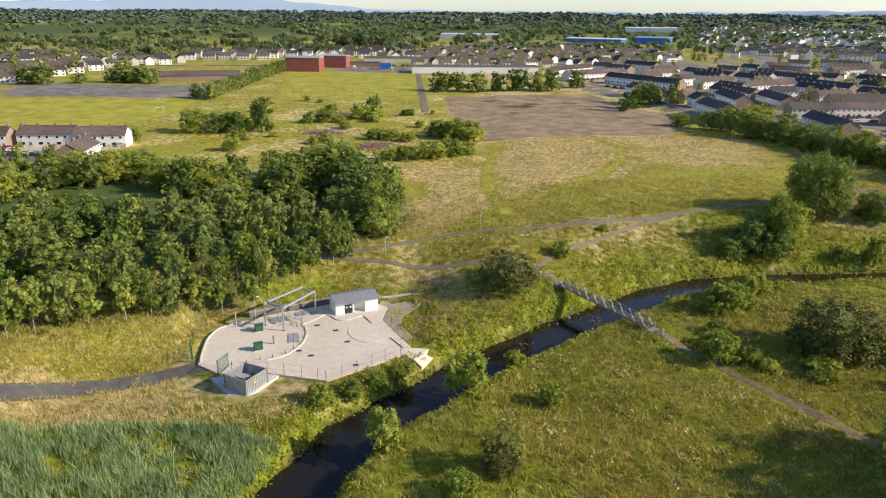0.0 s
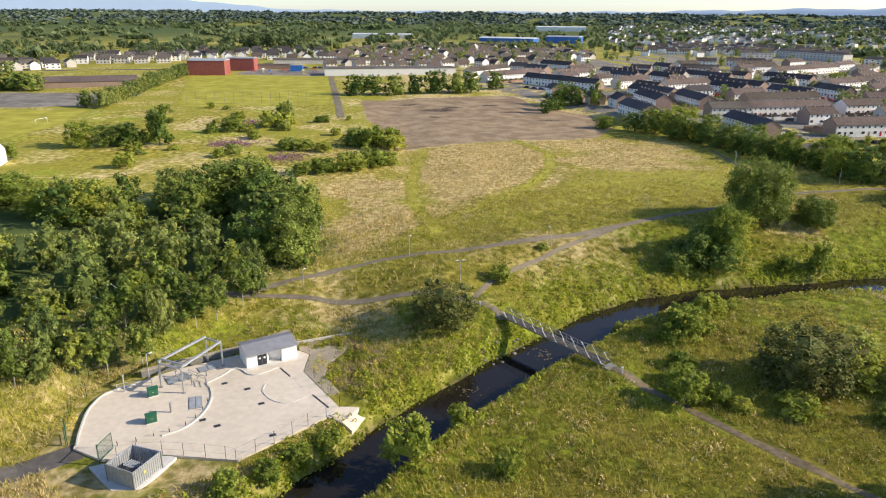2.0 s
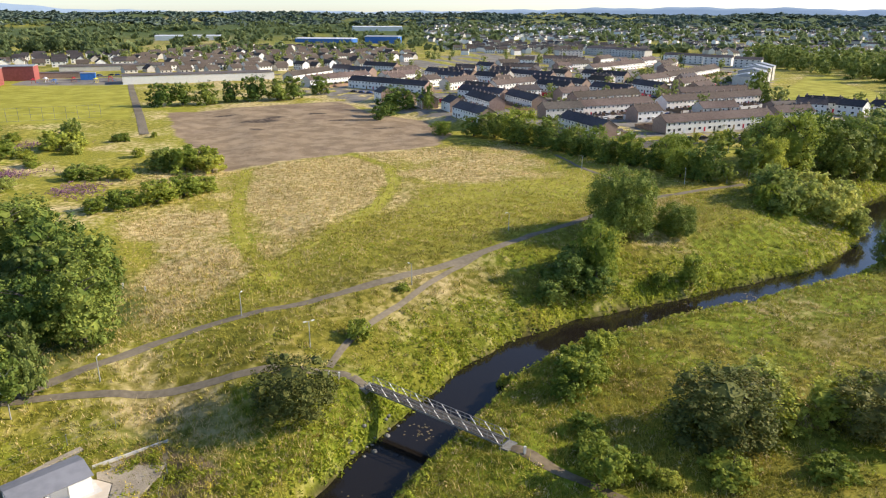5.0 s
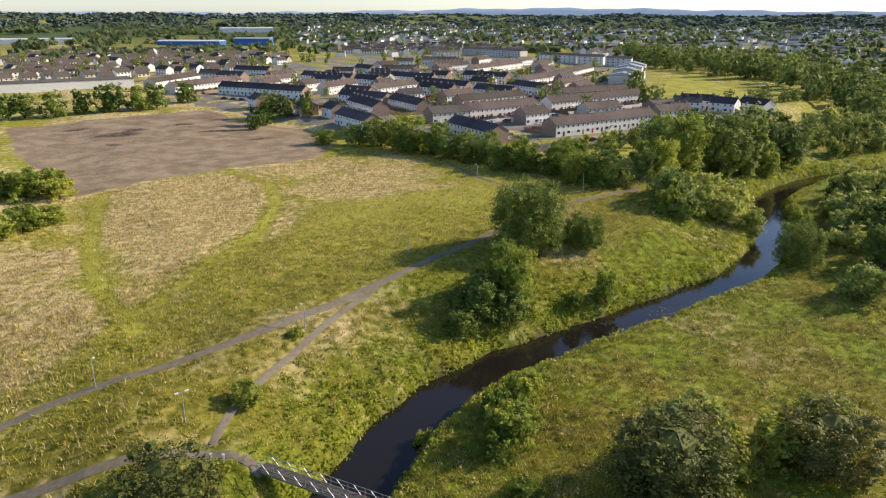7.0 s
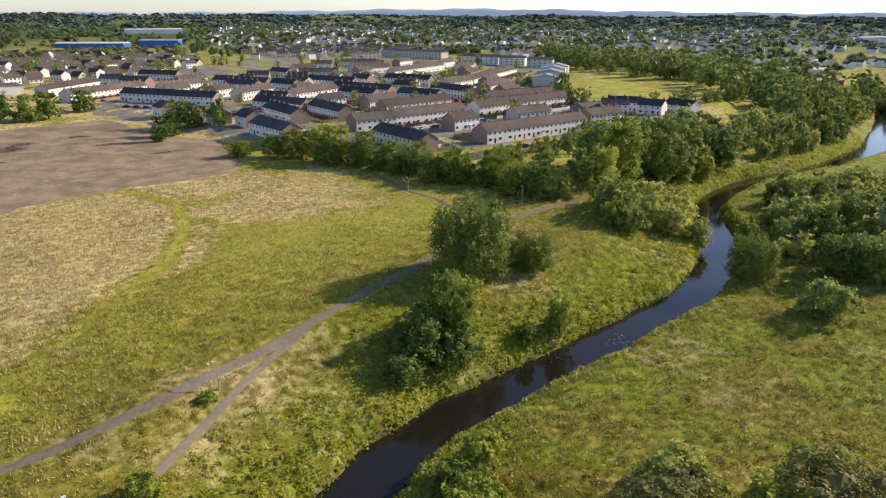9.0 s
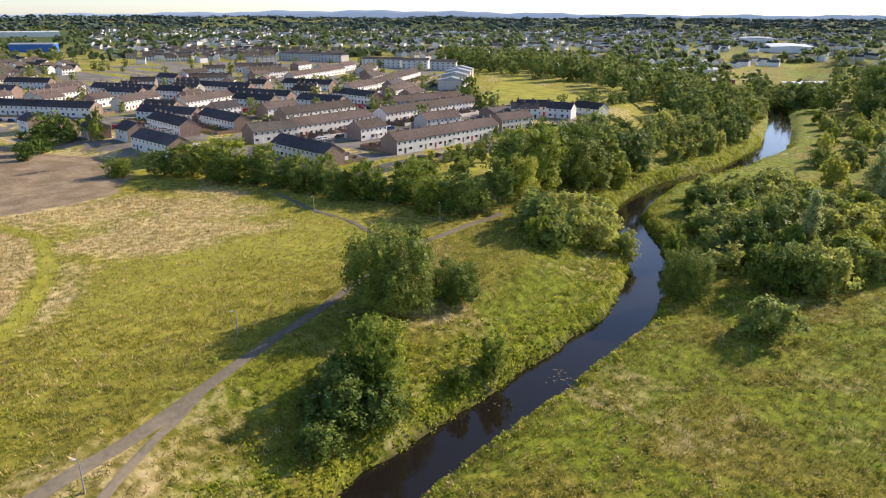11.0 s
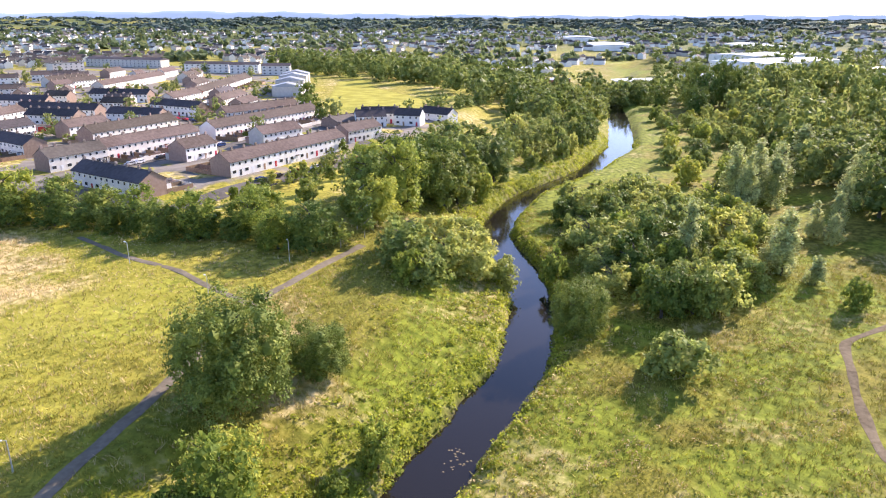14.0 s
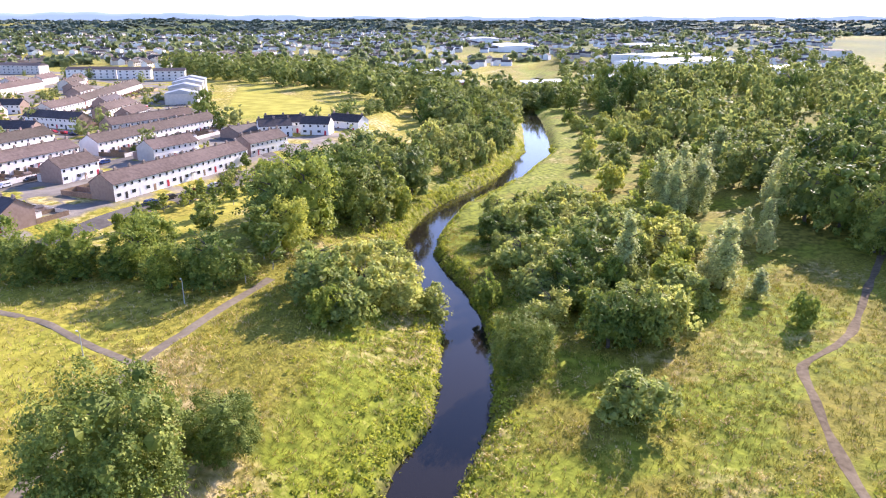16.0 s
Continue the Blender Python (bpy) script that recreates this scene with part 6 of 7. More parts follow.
def curve(points, n=4):
    """More points along a polyline, rounded at its corners."""
    out = []
    for i in range(len(points) - 1):
        p0, p1, p2, p3 = (Vector(points[max(0, min(len(points) - 1, i + k))]) for k in (-1, 0, 1, 2))
        for k in range(n):
            t = k / n
            q = 0.5 * (2 * p1 + (p2 - p0) * t + (2 * p0 - 5 * p1 + 4 * p2 - p3) * t * t + (3 * p1 - p0 - 3 * p2 + p3) * t ** 3)
            out.append((q[0], q[1]))
    return out + [tuple(points[-1])]


kerb(curve([(-24.9, 89.2), (-22.9, 90.4), (-21.7, 92.2), (-20.9, 94.6), (-20.8, 97.5), (-21.4, 99.8), (-22.2, 101.2)]), "curved pale concrete kerb in the yard")
kerb(curve([(-34.0, 88.2), (-34.6, 90.5), (-35.3, 94.8), (-35.3, 97.2), (-34.5, 99.9), (-31.2, 102.4)]), "pale concrete kerb along the yard's edge")
kerb(curve([(-22.2, 101.2), (-20.6, 103), (-19.3, 104.9), (-18.2, 104.6), (-17.0, 103.2), (-15.6, 103), (-13.1, 104.8)]), "pale kerb before the pump house")
kerb(curve([(-14.4, 100.1), (-14.5, 98.4), (-13.4, 96.4), (-12.0, 95.3), (-10.6, 95.2), (-8.0, 96.9)]), "curved kerb round the turning bay", 0.14, 0.07)
for p, q in (((-12.9, 104.6), (-11.3, 102.0)), ((-8.0, 96.8), (-5.8, 93.4))):
    root = thing("drain_channel", p[0], p[1], Z, 0, "dark slotted drain channel in concrete", "drain")
    Build().bar((0, 0, 0.01), (q[0] - p[0], q[1] - p[1], 0.01), 0.22, 0.03).object("grating", DARK, root)
for x, y in ((-18.9, 90.7), (-14.3, 95.3), (-16.6, 99.2), (-19.8, 101.0), (-20.9, 92.2), (-12.1, 88.0)):
    root = thing("manhole_cover", x, y, Z, 20, "small dark iron manhole cover in concrete", "manhole", "manhole covers of the yard")
    Build().box(-0.42, -0.3, -0.01, 0.42, 0.3, 0.015).object("cover", STEEL_DULL, root)
    Build().box(-0.34, -0.22, 0.015, 0.34, 0.22, 0.025).object("panel", DARK, root)


def pump_house():
    """Its front runs from (-17.4, 105) to (-10.9, 107.7); a porch is cut out of the right half."""
    root = thing("pump_house", -17.4, 104.9, Z, 24.5, "small white pump house with a grey sheet roof", "building", real=True)
    wide, deep, low, high = 9.3, 4.7, 2.75, 3.5
    recess = [(0, 0), (3.9, 0), (3.9, 0.08), (4.6, 1.6), (6.4, 0.6), (6.4, -0.45), (wide, -0.35), (wide, deep), (0, deep)]
    b = Build()
    n = len(recess)
    top = lambda y: low + (high - low) * min(max((y + 0.4) / 2.9, 0), 1) - (0.5 * max(0, y - 2.5) / 2.2)
    v = [(x, y, -0.1) for x, y in recess] + [(x, y, top(y)) for x, y in recess]
    b.add(v, [tuple(reversed(range(n)))] + [(k, (k + 1) % n, n + (k + 1) % n, n + k) for k in range(n)])
    b.object("wall", RENDER_WHITE, root)
    for y0, y1, za, zb in ((-0.85, 2.5, low - 0.05, high), (2.5, deep + 0.4, high, high - 0.62)):
        q = Build()
        v = [(x, y, z + t) for x in (-0.25, wide + 0.25) for y, z in ((y0, za), (y1, zb)) for t in (0, 0.12)]
        q.add(v, [(0, 1, 3, 2), (4, 6, 7, 5), (1, 5, 7, 3), (0, 2, 6, 4), (0, 4, 5, 1), (2, 3, 7, 6)])
        q.object("roof_slope", ROOF_SHEET, root)
    door = Build().box(2.0, -0.05, 0, 3.7, 0.02, 2.1).object("door", DARK, root, "black double door with white notices")
    for x in (2.2, 3.1):
        Build().box(x, -0.075, 1.25, x + 0.35, -0.05, 1.6).object("notice", WHITE_PAINT, door)
    Build().box(2.835, -0.07, 0.05, 2.865, -0.05, 2.05).object("door_edge", STEEL_DULL, door)
    Build().box(1.9, -0.08, 2.1, 3.8, 0.0, 2.2).object("lintel", WHITE_PAINT, root)
    Build().rod((2.85, -0.1, 2.4), (2.85, -0.3, 2.35), 0.09).object("wall_light", STEEL_DULL, root)
    Build().box(-0.3, -1.1, -0.12, wide + 0.9, deep, 0.03).object("plinth", CONCRETE_OLD, root)


ROOF_SHEET = material("grey_sheet_roof", (0.17, 0.17, 0.185), (0.26, 0.26, 0.275), 0.8, 0.6, 0.004, 12)
pump_house()


def gantry():
    a, b2, c, d = (-27.9, 100.9), (-24.6, 99.0), (-20.9, 106.2), (-23.3, 107.9)
    root = thing("lifting_gantry", a[0], a[1], Z, 0, "galvanised steel lifting gantry over the wet well", "gantry", real=True)
    rel = lambda p, z: ((p[0] - a[0]) * SITE, (p[1] - a[1]) * SITE, z)
    for p in (a, b2, c, d):
        leg = Build().bar(rel(p, 0), rel(p, 4.4), 0.26).object("leg", STEEL, root)
        px, py, _ = rel(p, 0)
        Build().box(px - 0.28, py - 0.28, 0, px + 0.28, py + 0.28, 0.04).object("base_plate", STEEL_DULL, leg)
    for p, q in ((a, b2), (c, d)):
        Build().bar(rel(p, 4.55), rel(q, 4.55), 0.24, 0.3).object("cross_beam", STEEL, root)
    for p, q in ((a, d), (b2, c)):
        Build().bar(rel(p, 4.86), rel(q, 4.86), 0.36, 0.34).object("runway_beam", STEEL, root)
    mid = [(a[k] * 0.93 + d[k] * 0.07, b2[k] * 0.93 + c[k] * 0.07) for k in (0, 1)]
    p, q = (mid[0][0], mid[1][0]), (mid[0][1], mid[1][1])
    Build().bar(rel(p, 4.95), rel(q, 4.95), 0.2, 0.3).object("hoist_beam", STEEL, root)
    hx, hy, _ = rel(((p[0] + q[0]) / 2, (p[1] + q[1]) / 2), 0)
    Build().box(hx - 0.25, hy - 0.2, 4.45, hx + 0.25, hy + 0.2, 4.8).object("hoist", STEEL_DULL, root)


gantry()


def green_kiosk(x, y, turn):
    root = thing("control_kiosk", x, y, Z, turn, "dark green metal control kiosk on the yard", "kiosk", "green kiosks", real=True)
    Build().box(-0.85, -0.55, 0, 0.85, 0.55, 0.12).object("plinth", CONCRETE_OLD, root)
    Build().box(-0.8, -0.5, 0.12, 0.8, 0.5, 1.45).object("body", GREEN_PAINT, root)
    b = Build()
    v = [(x0, y0, z0) for x0 in (-0.88, 0.88) for y0, z0 in ((-0.58, 1.45), (0, 1.68), (0.58, 1.45))]
    b.add(v, [(0, 1, 2), (5, 4, 3), (0, 3, 4, 1), (1, 4, 5, 2), (2, 5, 3, 0)])
    b.object("lid", GREEN_PAINT, root)
    for s in (-1, 1):
        door = Build().box(s * 0.39 - 0.36, -0.53, 0.2, s * 0.39 + 0.36, -0.5, 1.38).object("door", GREEN_PAINT, root)
        Build().box(s * 0.08 - 0.03, -0.56, 0.75, s * 0.08 + 0.03, -0.53, 0.9).object("handle", STEEL, door)


green_kiosk(-28.4, 98.8, 25)
green_kiosk(-26.9, 92.4, 25)
root = thing("vent_post", -25.1, 94.4, Z, 0, "grey steel vent post on the yard", "post", real=True)
Build().rod((0, 0, 0), (0, 0, 1.7), 0.16, 0.16, 10).object("post", STEEL_DULL, root)
Build().rod((0, 0, 1.7), (0, 0, 1.78), 0.2, 0.2, 10).object("cap", STEEL, root)
root = thing("vent_pipe", -32.3, 100.2, Z, 0, "slim galvanised vent pipe with a cap", "pipe", real=True)
Build().rod((0, 0, 0), (0, 0, 2.9), 0.1, 0.1, 8).object("pipe", STEEL, root)
Build().rod((0, 0, 2.9), (0, 0, 3.15), 0.2, 0.14, 8).object("cowl", STEEL, root)
for x, y, h in ((-25.3, 102.2, 1.6), (-24.0, 101.0, 1.9), (-26.6, 103.5, 1.1), (-22.6, 103.4, 0.9)):
    root = thing("valve_stand", x, y, Z, TREE_RNG.uniform(0, 90), "grey metal valve stand with handwheel", "valve", "valves of the wet well", real=True)
    Build().rod((0, 0, 0), (0, 0, h), 0.09, 0.07, 8).object("column", STEEL_DULL, root)
    Build().rod((0, 0, h), (0, 0, h + 0.05), 0.28, 0.28, 10).object("handwheel", STEEL_DULL, root)
for x, y, w, d, t in ((-26.3, 103.0, 3.0, 2.2, 28), (-22.9, 105.6, 2.6, 1.6, 28), (-22.6, 96.4, 1.6, 3.0, 12)):
    root = thing("access_hatch", x, y, Z, t, "grey steel access hatch in the yard", "hatch", "hatches of the wet well")
    Build().box(-w / 2, -d / 2, 0, w / 2, d / 2, 0.06).object("frame", STEEL_DULL, root)
    for s in (-1, 1):
        Build().box(s * w / 4 - w / 4 + 0.06, -d / 2 + 0.08, 0.06, s * w / 4 + w / 4 - 0.06, d / 2 - 0.08, 0.09).object("leaf", STEEL, root)
for x, y in ((-25.6, 89.3), (-24.0, 90.0), (-22.4, 91.2), (-21.6, 92.8), (-21.1, 94.6), (-20.9, 96.6), (-27.3, 88.4), (-29.2, 87.8), (-21.2, 99.4)):
    root = thing("bollard", x - 0.25, y, Z, 0, "short dark bollard along the kerb", "bollard", "bollards by the curved kerb", real=True)
    Build().rod((0, 0, 0), (0, 0, 0.75), 0.07, 0.06, 8).object("post", DARK, root)
    Build().rod((0, 0, 0.6), (0, 0, 0.7), 0.075, 0.075, 8).object("band", YELLOW_PAINT, root)


def railing(points, h, label):
    root = thing("railing", points[0][0], points[0][1], Z, 0, label, "railing")
    rel = lambda p, z: (p[0] - points[0][0], p[1] - points[0][1], z)
    for p in points:
        Build().bar(rel(p, 0), rel(p, h), 0.07).object("post", STEEL, root)
    for p, q in zip(points, points[1:]):
        for z in (h, h * 0.55):
            Build().bar(rel(p, z), rel(q, z), 0.06).object("rail", STEEL, root)


railing([(-25.0, 103.9), (-23.6, 102.6), (-22.4, 101.7), (-21.9, 100.2)], 0.85, "galvanised steel guard rail by the wet well")
railing([(-33.4, 100.6), (-31.2, 101.4), (-29.2, 101.4)], 0.85, "galvanised guard rail at the yard's back")


def wire_fence(points, h, label, mat):
    """Posts with wires between."""
    root = thing("fence", points[0][0], points[0][1], 0, 0, label, "fence")
    rel = lambda p, z: (p[0] - points[0][0], p[1] - points[0][1], z)
    for p in points:
        g = ground(*p)
        Build().bar(rel(p, g - 0.3), rel(p, g + h), 0.06).object("post", mat, root)
    for p, q in zip(points, points[1:]):
        g0, g1 = ground(*p), ground(*q)
        for z in (0.15, h * 0.5, h - 0.05):
            Build().bar(rel(p, g0 + z), rel(q, g1 + z), 0.012).object("wire", mat, root)


wire_fence([(-30.4, 84.6), (-28.6, 85.0), (-26.6, 85.5), (-23.9, 85.5), (-21.5, 85.0), (-19.0, 84.4), (-16.7, 83.8), (-15.5, 83.2), (-13.6, 84.8), (-11.7, 86.2), (-9.8, 87.9), (-8.1, 89.6), (-6.0, 91.3), (-4.4, 93.4)], 2.0, "grey wire fence with slim posts", STEEL_DULL)
wire_fence([(-4.4, 93.4), (-5.6, 96), (-6.9, 98.6), (-8.0, 101), (-4.4, 103.5), (-3.6, 108), (-4.4, 112.6)], 1.8, "slim wire fence beside the gravel", STEEL_DULL)
wire_fence([(-38.2, 104.5), (-36.8, 99.5), (-37.3, 95), (-36.2, 91), (-35.4, 88.8)], 2.2, "dark green mesh fence at the yard entrance", GREEN_PAINT)
wire_fence([(-38.2, 104.5), (-33, 107), (-27, 109.5), (-21, 113), (-14, 116.5), (-9, 118)], 1.6, "slim wire fence behind the retaining wall", STEEL_DULL)


def mesh_gate(x, y, turn, wide, label):
    root = thing("gate", x, y, Z, turn, label, "gate")
    Build().bar((0, 0, -0.2), (0, 0, 2.3), 0.1).object("post", GREEN_PAINT, root)
    Build().bar((wide, 0, 0.1), (wide, 0, 2.1), 0.06).object("frame_upright", GREEN_PAINT, root)
    for z in (0.1, 2.1):
        Build().bar((0, 0, z), (wide, 0, z), 0.06).object("frame_rail", GREEN_PAINT, root)
    for k in range(1, int(wide / 0.16)):
        Build().bar((k * 0.16, 0, 0.1), (k * 0.16, 0, 2.1), 0.025).object("bar", GREEN_PAINT, root)


mesh_gate(-30.4, 84.7, 75, 2.6, "open dark green metal gate leaf")
mesh_gate(-35.2, 88.7, 115, 2.6, "open dark green metal gate leaf")


def enclosure():
    """The louvred steel pen beside the fence, on its own pad."""
    corner = [(-28.4, 81.2), (-25.1, 79.3), (-23.2, 82.9), (-26.6, 84.5)]
    b = Build()
    b.prism([(-31.2, 83.9), (-27.4, 79.3), (-24.9, 78.7), (-22.2, 84.7), (-23.0, 85.0), (-26.0, 85.2)], -0.8, 0.36)
    tagged(b.object("pavement_pad", CONCRETE_OLD), "pale concrete pad of the generator pen", "pad", kind="structure")
    root = thing("generator_pen", corner[0][0], corner[0][1], 0.36, 0, "open-topped grey steel louvred generator pen", "enclosure")
    rel = lambda p: (p[0] - corner[0][0], p[1] - corner[0][1])
    for p, q in zip(corner, corner[1:] + corner[:1]):
        (ax, ay), (bx, by) = rel(p), rel(q)
        length = math.hypot(bx - ax, by - ay)
        side = thing("wall", ax, ay, 0, math.degrees(math.atan2(by - ay, bx - ax)))
        side.parent = root
        n = int(length / 0.28)
        w = length / n
        prof = [(x0 * w + dx * w, dy) for x0 in range(n) for dx, dy in ((0, 0), (0.45, 0), (0.55, 0.07), (0.95, 0.07))] + [(length, 0)]
        m = len(prof)
        rows = [(0, 0), (2.0, 0), (2.0, 0.03), (0, 0.03)]
        b = Build()
        b.add([(px, py + back, z) for z, back in rows for px, py in prof], [(r * m + k, r * m + k + 1, (r + 1) % 4 * m + k + 1, (r + 1) % 4 * m + k) for r in range(4) for k in range(m - 1)])
        b.object("sheet", STEEL, side)
        Build().bar((0, 0.04, 2.03), (length, 0.04, 2.03), 0.1).object("top_rail", STEEL, side)
        Build().bar((0, 0.03, 0), (0, 0.03, 2.08), 0.12).object("corner_post", STEEL_DULL, side)
    root = thing("generator", -25.9, 82.0, 0.36, -30, "grey generator with pipes inside the pen", "generator")
    Build().box(-1.0, -0.6, 0, 1.0, 0.6, 0.25).object("base", STEEL_DULL, root)
    Build().box(-0.9, -0.5, 0.25, 0.6, 0.5, 1.2).object("body", STEEL_DULL, root)
    for k in range(5):
        Build().box(-0.8 + k * 0.28, -0.55, 1.2, -0.66 + k * 0.28, 0.55, 1.34).object("fin", STEEL, root)
    Build().rod((0.85, 0, 0.25), (0.85, 0, 1.7), 0.09).object("exhaust", STEEL, root)
    root = thing("warning_sign", -24.35, 80.55, 1.5, 62, "small yellow warning sign on the pen", "sign")
    Build().box(-0.15, -0.06, 0, 0.15, -0.03, 0.28).object("plate", YELLOW_PAINT, root)


enclosure()


def retaining_wall():
    line = [(-31.4, 104.4), (-27.2, 106.6), (-23, 108.6), (-19.2, 110.4), (-15.5, 113.4), (-12.4, 115.4)]
    b = Build()
    pts = [Vector((x, y, 0)) for x, y in line]
    for p, q in zip(pts, pts[1:]):
        b.bar(p + Vector((0, 0, 0.1)), q + Vector((0, 0, 0.1)), 0.5, 1.5)
    root = thing("retaining_wall", 0, 0, 0, 0, "low grey gabion wall behind the yard", "wall")
    b.object("wall", STONE, root)
    c = Build()
    for p, q in zip(pts, pts[1:]):
        c.bar(p + Vector((-0.1, 0.1, 0.9)), q + Vector((-0.1, 0.1, 0.9)), 0.7, 0.12)
    c.object("coping", GRAVEL, root)
    root = thing("garden_wall", 0, 0, 0, 0, "low pale concrete edging of the gravel", "wall")
    for p, q in (((-11.2, 111.8), (-7.5, 112.9)), ((-7.5, 112.9), (-3.4, 114.0))):
        Build().bar((*p, ground(*p) + 0.1), (*q, ground(*q) + 0.1), 0.2, 0.5).object("edging", CONCRETE_OLD, root)
    # ramp to the river
    b = Build()
    top = [(-5.9, 91.3, 0.30), (-4.5, 93.5, 0.30), (-4.0, 90.0, 0.12), (-2.0, 93.4, 0.12), (-2.9, 89.4, -0.7), (-0.9, 92.7, -0.7)]
    b.add(top + [(x, y, z - 0.7) for x, y, z in top], [(0, 2, 3, 1), (2, 4, 5, 3), (6, 7, 9, 8), (8, 9, 11, 10), (0, 6, 8, 2), (2, 8, 10, 4), (1, 3, 9, 7), (3, 5, 11, 9), (4, 10, 11, 5), (0, 1, 7, 6)])
    root = thing("outfall_ramp", 0, 0, 0, 0, "sloping pale concrete outfall apron at the river", "ramp")
    b.object("apron", CONCRETE, root)


retaining_wall()


# ---- footbridge ----
def footbridge():
    north, south = Vector((21.0, 115.8, 2.0)), Vector((32.3, 98.9, 1.5))
    u = south - north
    length = u.length
    turn = math.degrees(math.atan2(u.y, u.x))
    root = thing("footbridge", north.x, north.y, north.z, turn, "galvanised steel truss footbridge over the river", "bridge")
    root.matrix_basis = root.matrix_basis @ pose(0, 0, 0, 0, math.degrees(math.atan2(north.z - south.z, length)))
    panels, half, tall = 10, 0.72, 0.95
    step = length / panels
    for k in range(int(length / 0.5)):
        Build().box(k * 0.5, -half, 0, k * 0.5 + 0.47, half, 0.05).object("deck_plank", DECK, root)
    for s in (-1, 1):
        y = s * (half + 0.06)
        Build().bar((0, y, -0.12), (length, y, -0.12), 0.1, 0.22).object("bottom_chord", STEEL_DULL, root)
        Build().bar((0, y, tall), (length, y, tall), 0.05).object("top_chord", STEEL_DULL, root)
        Build().bar((0, y, tall * 0.5), (length, y, tall * 0.5), 0.05).object("mid_rail", STEEL_DULL, root)
        for k in range(panels + 1):
            Build().bar((k * step, y, 0), (k * step, y, tall), 0.05).object("upright", STEEL_DULL, root)
            if k < panels:
                Build().bar((k * step + step * 0.3, y + s * 0.03, tall), (k * step + step * 0.75, y + s * 0.03, 0), 0.055).object("diagonal", STEEL_WHITE, root)
    for k in range(panels + 1):
        Build().bar((k * step, -half, -0.2), (k * step, half, -0.2), 0.1).object("cross_beam", STEEL_DULL, root)
    for end, z0 in ((north, 2.05), (south, 1.5)):
        a = thing("bridge_abutment", end.x, end.y, -2.4, turn, "concrete abutment of the footbridge", "abutment", "abutments of the footbridge")
        Build().box(-1.0 if end is north else -0.3, -1.0, 0, 0.3 if end is north else 1.0, 1.0, z0 + 2.1).object("block", STONE, a)
    for x, y in ((16.5, 118.9), (17.6, 118.0), (33.4, 96.4), (-9.5, 158), (-6, 155)):
        a = thing("marker_post", x, y, ground(x, y), 0, "short pale square marker post in grass", "post", "marker posts", real=True)
        Build().box(-0.16, -0.16, -0.2, 0.16, 0.16, 1.1).object("post", CONCRETE_OLD, a)
        Build().box(-0.19, -0.19, 1.1, 0.19, 0.19, 1.16).object("cap", CONCRETE_OLD, a)


DECK = material("worn_deck_boards", (0.055, 0.045, 0.035), (0.12, 0.10, 0.08), 2.5, 0.85, 0.004, 14, vary=0.25)
STEEL_WHITE = material("bright_galvanised_steel", (0.5, 0.51, 0.52), (0.66, 0.67, 0.68), 3, 0.55, metal=0.2)
footbridge()


# ---- lamps ----
def street_lamp(x, y, h, turn, arms, label):
    root = thing("street_lamp", x, y, ground(x, y) - 0.1, turn, label, "street lamp", "lamps along the footpaths", real=True)
    Build().rod((0, 0, 0), (0, 0, 1.0), 0.13, 0.12, 8).object("base", STEEL, root)
    Build().rod((0, 0, 1.0), (0, 0, h), 0.095, 0.07, 8).object("pole", STEEL, root)
    for s in arms:
        arm = Build().rod((0, 0, h), (s * 0.55, 0, h + 0.06), 0.035, 0.03, 6).object("arm", STEEL, root)
        Build().box(s * 0.75 - 0.28, -0.11, h + 0.0, s * 0.75 + 0.28, 0.11, h + 0.14).object("lantern", WHITE_PAINT, arm)


street_lamp(15.3, 125.0, 5.2, 10, (-1, 1), "double-headed galvanised street lamp by the footbridge")
for x, y, h, turn, arms in ((-11.0, 126.6, 4.6, 60, (1,)), (7.5, 136.6, 4.8, 60, (1,)), (35, 140, 4.8, 120, (1,)), (62, 159, 4.8, 140, (1,)), (106.5, 203.5, 5.2, 90, (1,)), (122.2, 179.6, 5.2, 60, (1,)), (103.2, 179, 4.6, 80, (1,)), (-30.1, 103.4, 5.2, 30, (1,))):
    street_lamp(x, y, h, turn, arms, "single galvanised street lamp beside a path")


# ---- river stones and weed ----
def stones():
    for k in range(46):
        x, y = 19.5 + TREE_RNG.uniform(-4.5, 4.0), 109.2 + TREE_RNG.uniform(-4, 4.5)
        d = float(along(RIVER, np.array([x]), np.array([y]))[0][0])
        if not 2.2 < d < 5.2:
            continue
        r = TREE_RNG.uniform(0.15, 0.42)
        t = (ICO2 * np.array([r, r * TREE_RNG.uniform(0.7, 1.1), r * 0.6]) * np.random.default_rng(k).uniform(0.9, 1.1, (len(ICO2), 1, 1))).reshape(-1, 3)
        ob = new("boulder", quick_mesh("boulder", t, 3, STONE))
        ob.matrix_basis = pose(x, y, max(ground(x, y), WATER_Z - 0.1) + 0.08)
        tagged(ob, "grey brown boulder at the river's edge", "stone", "boulders by the footbridge")


stones()


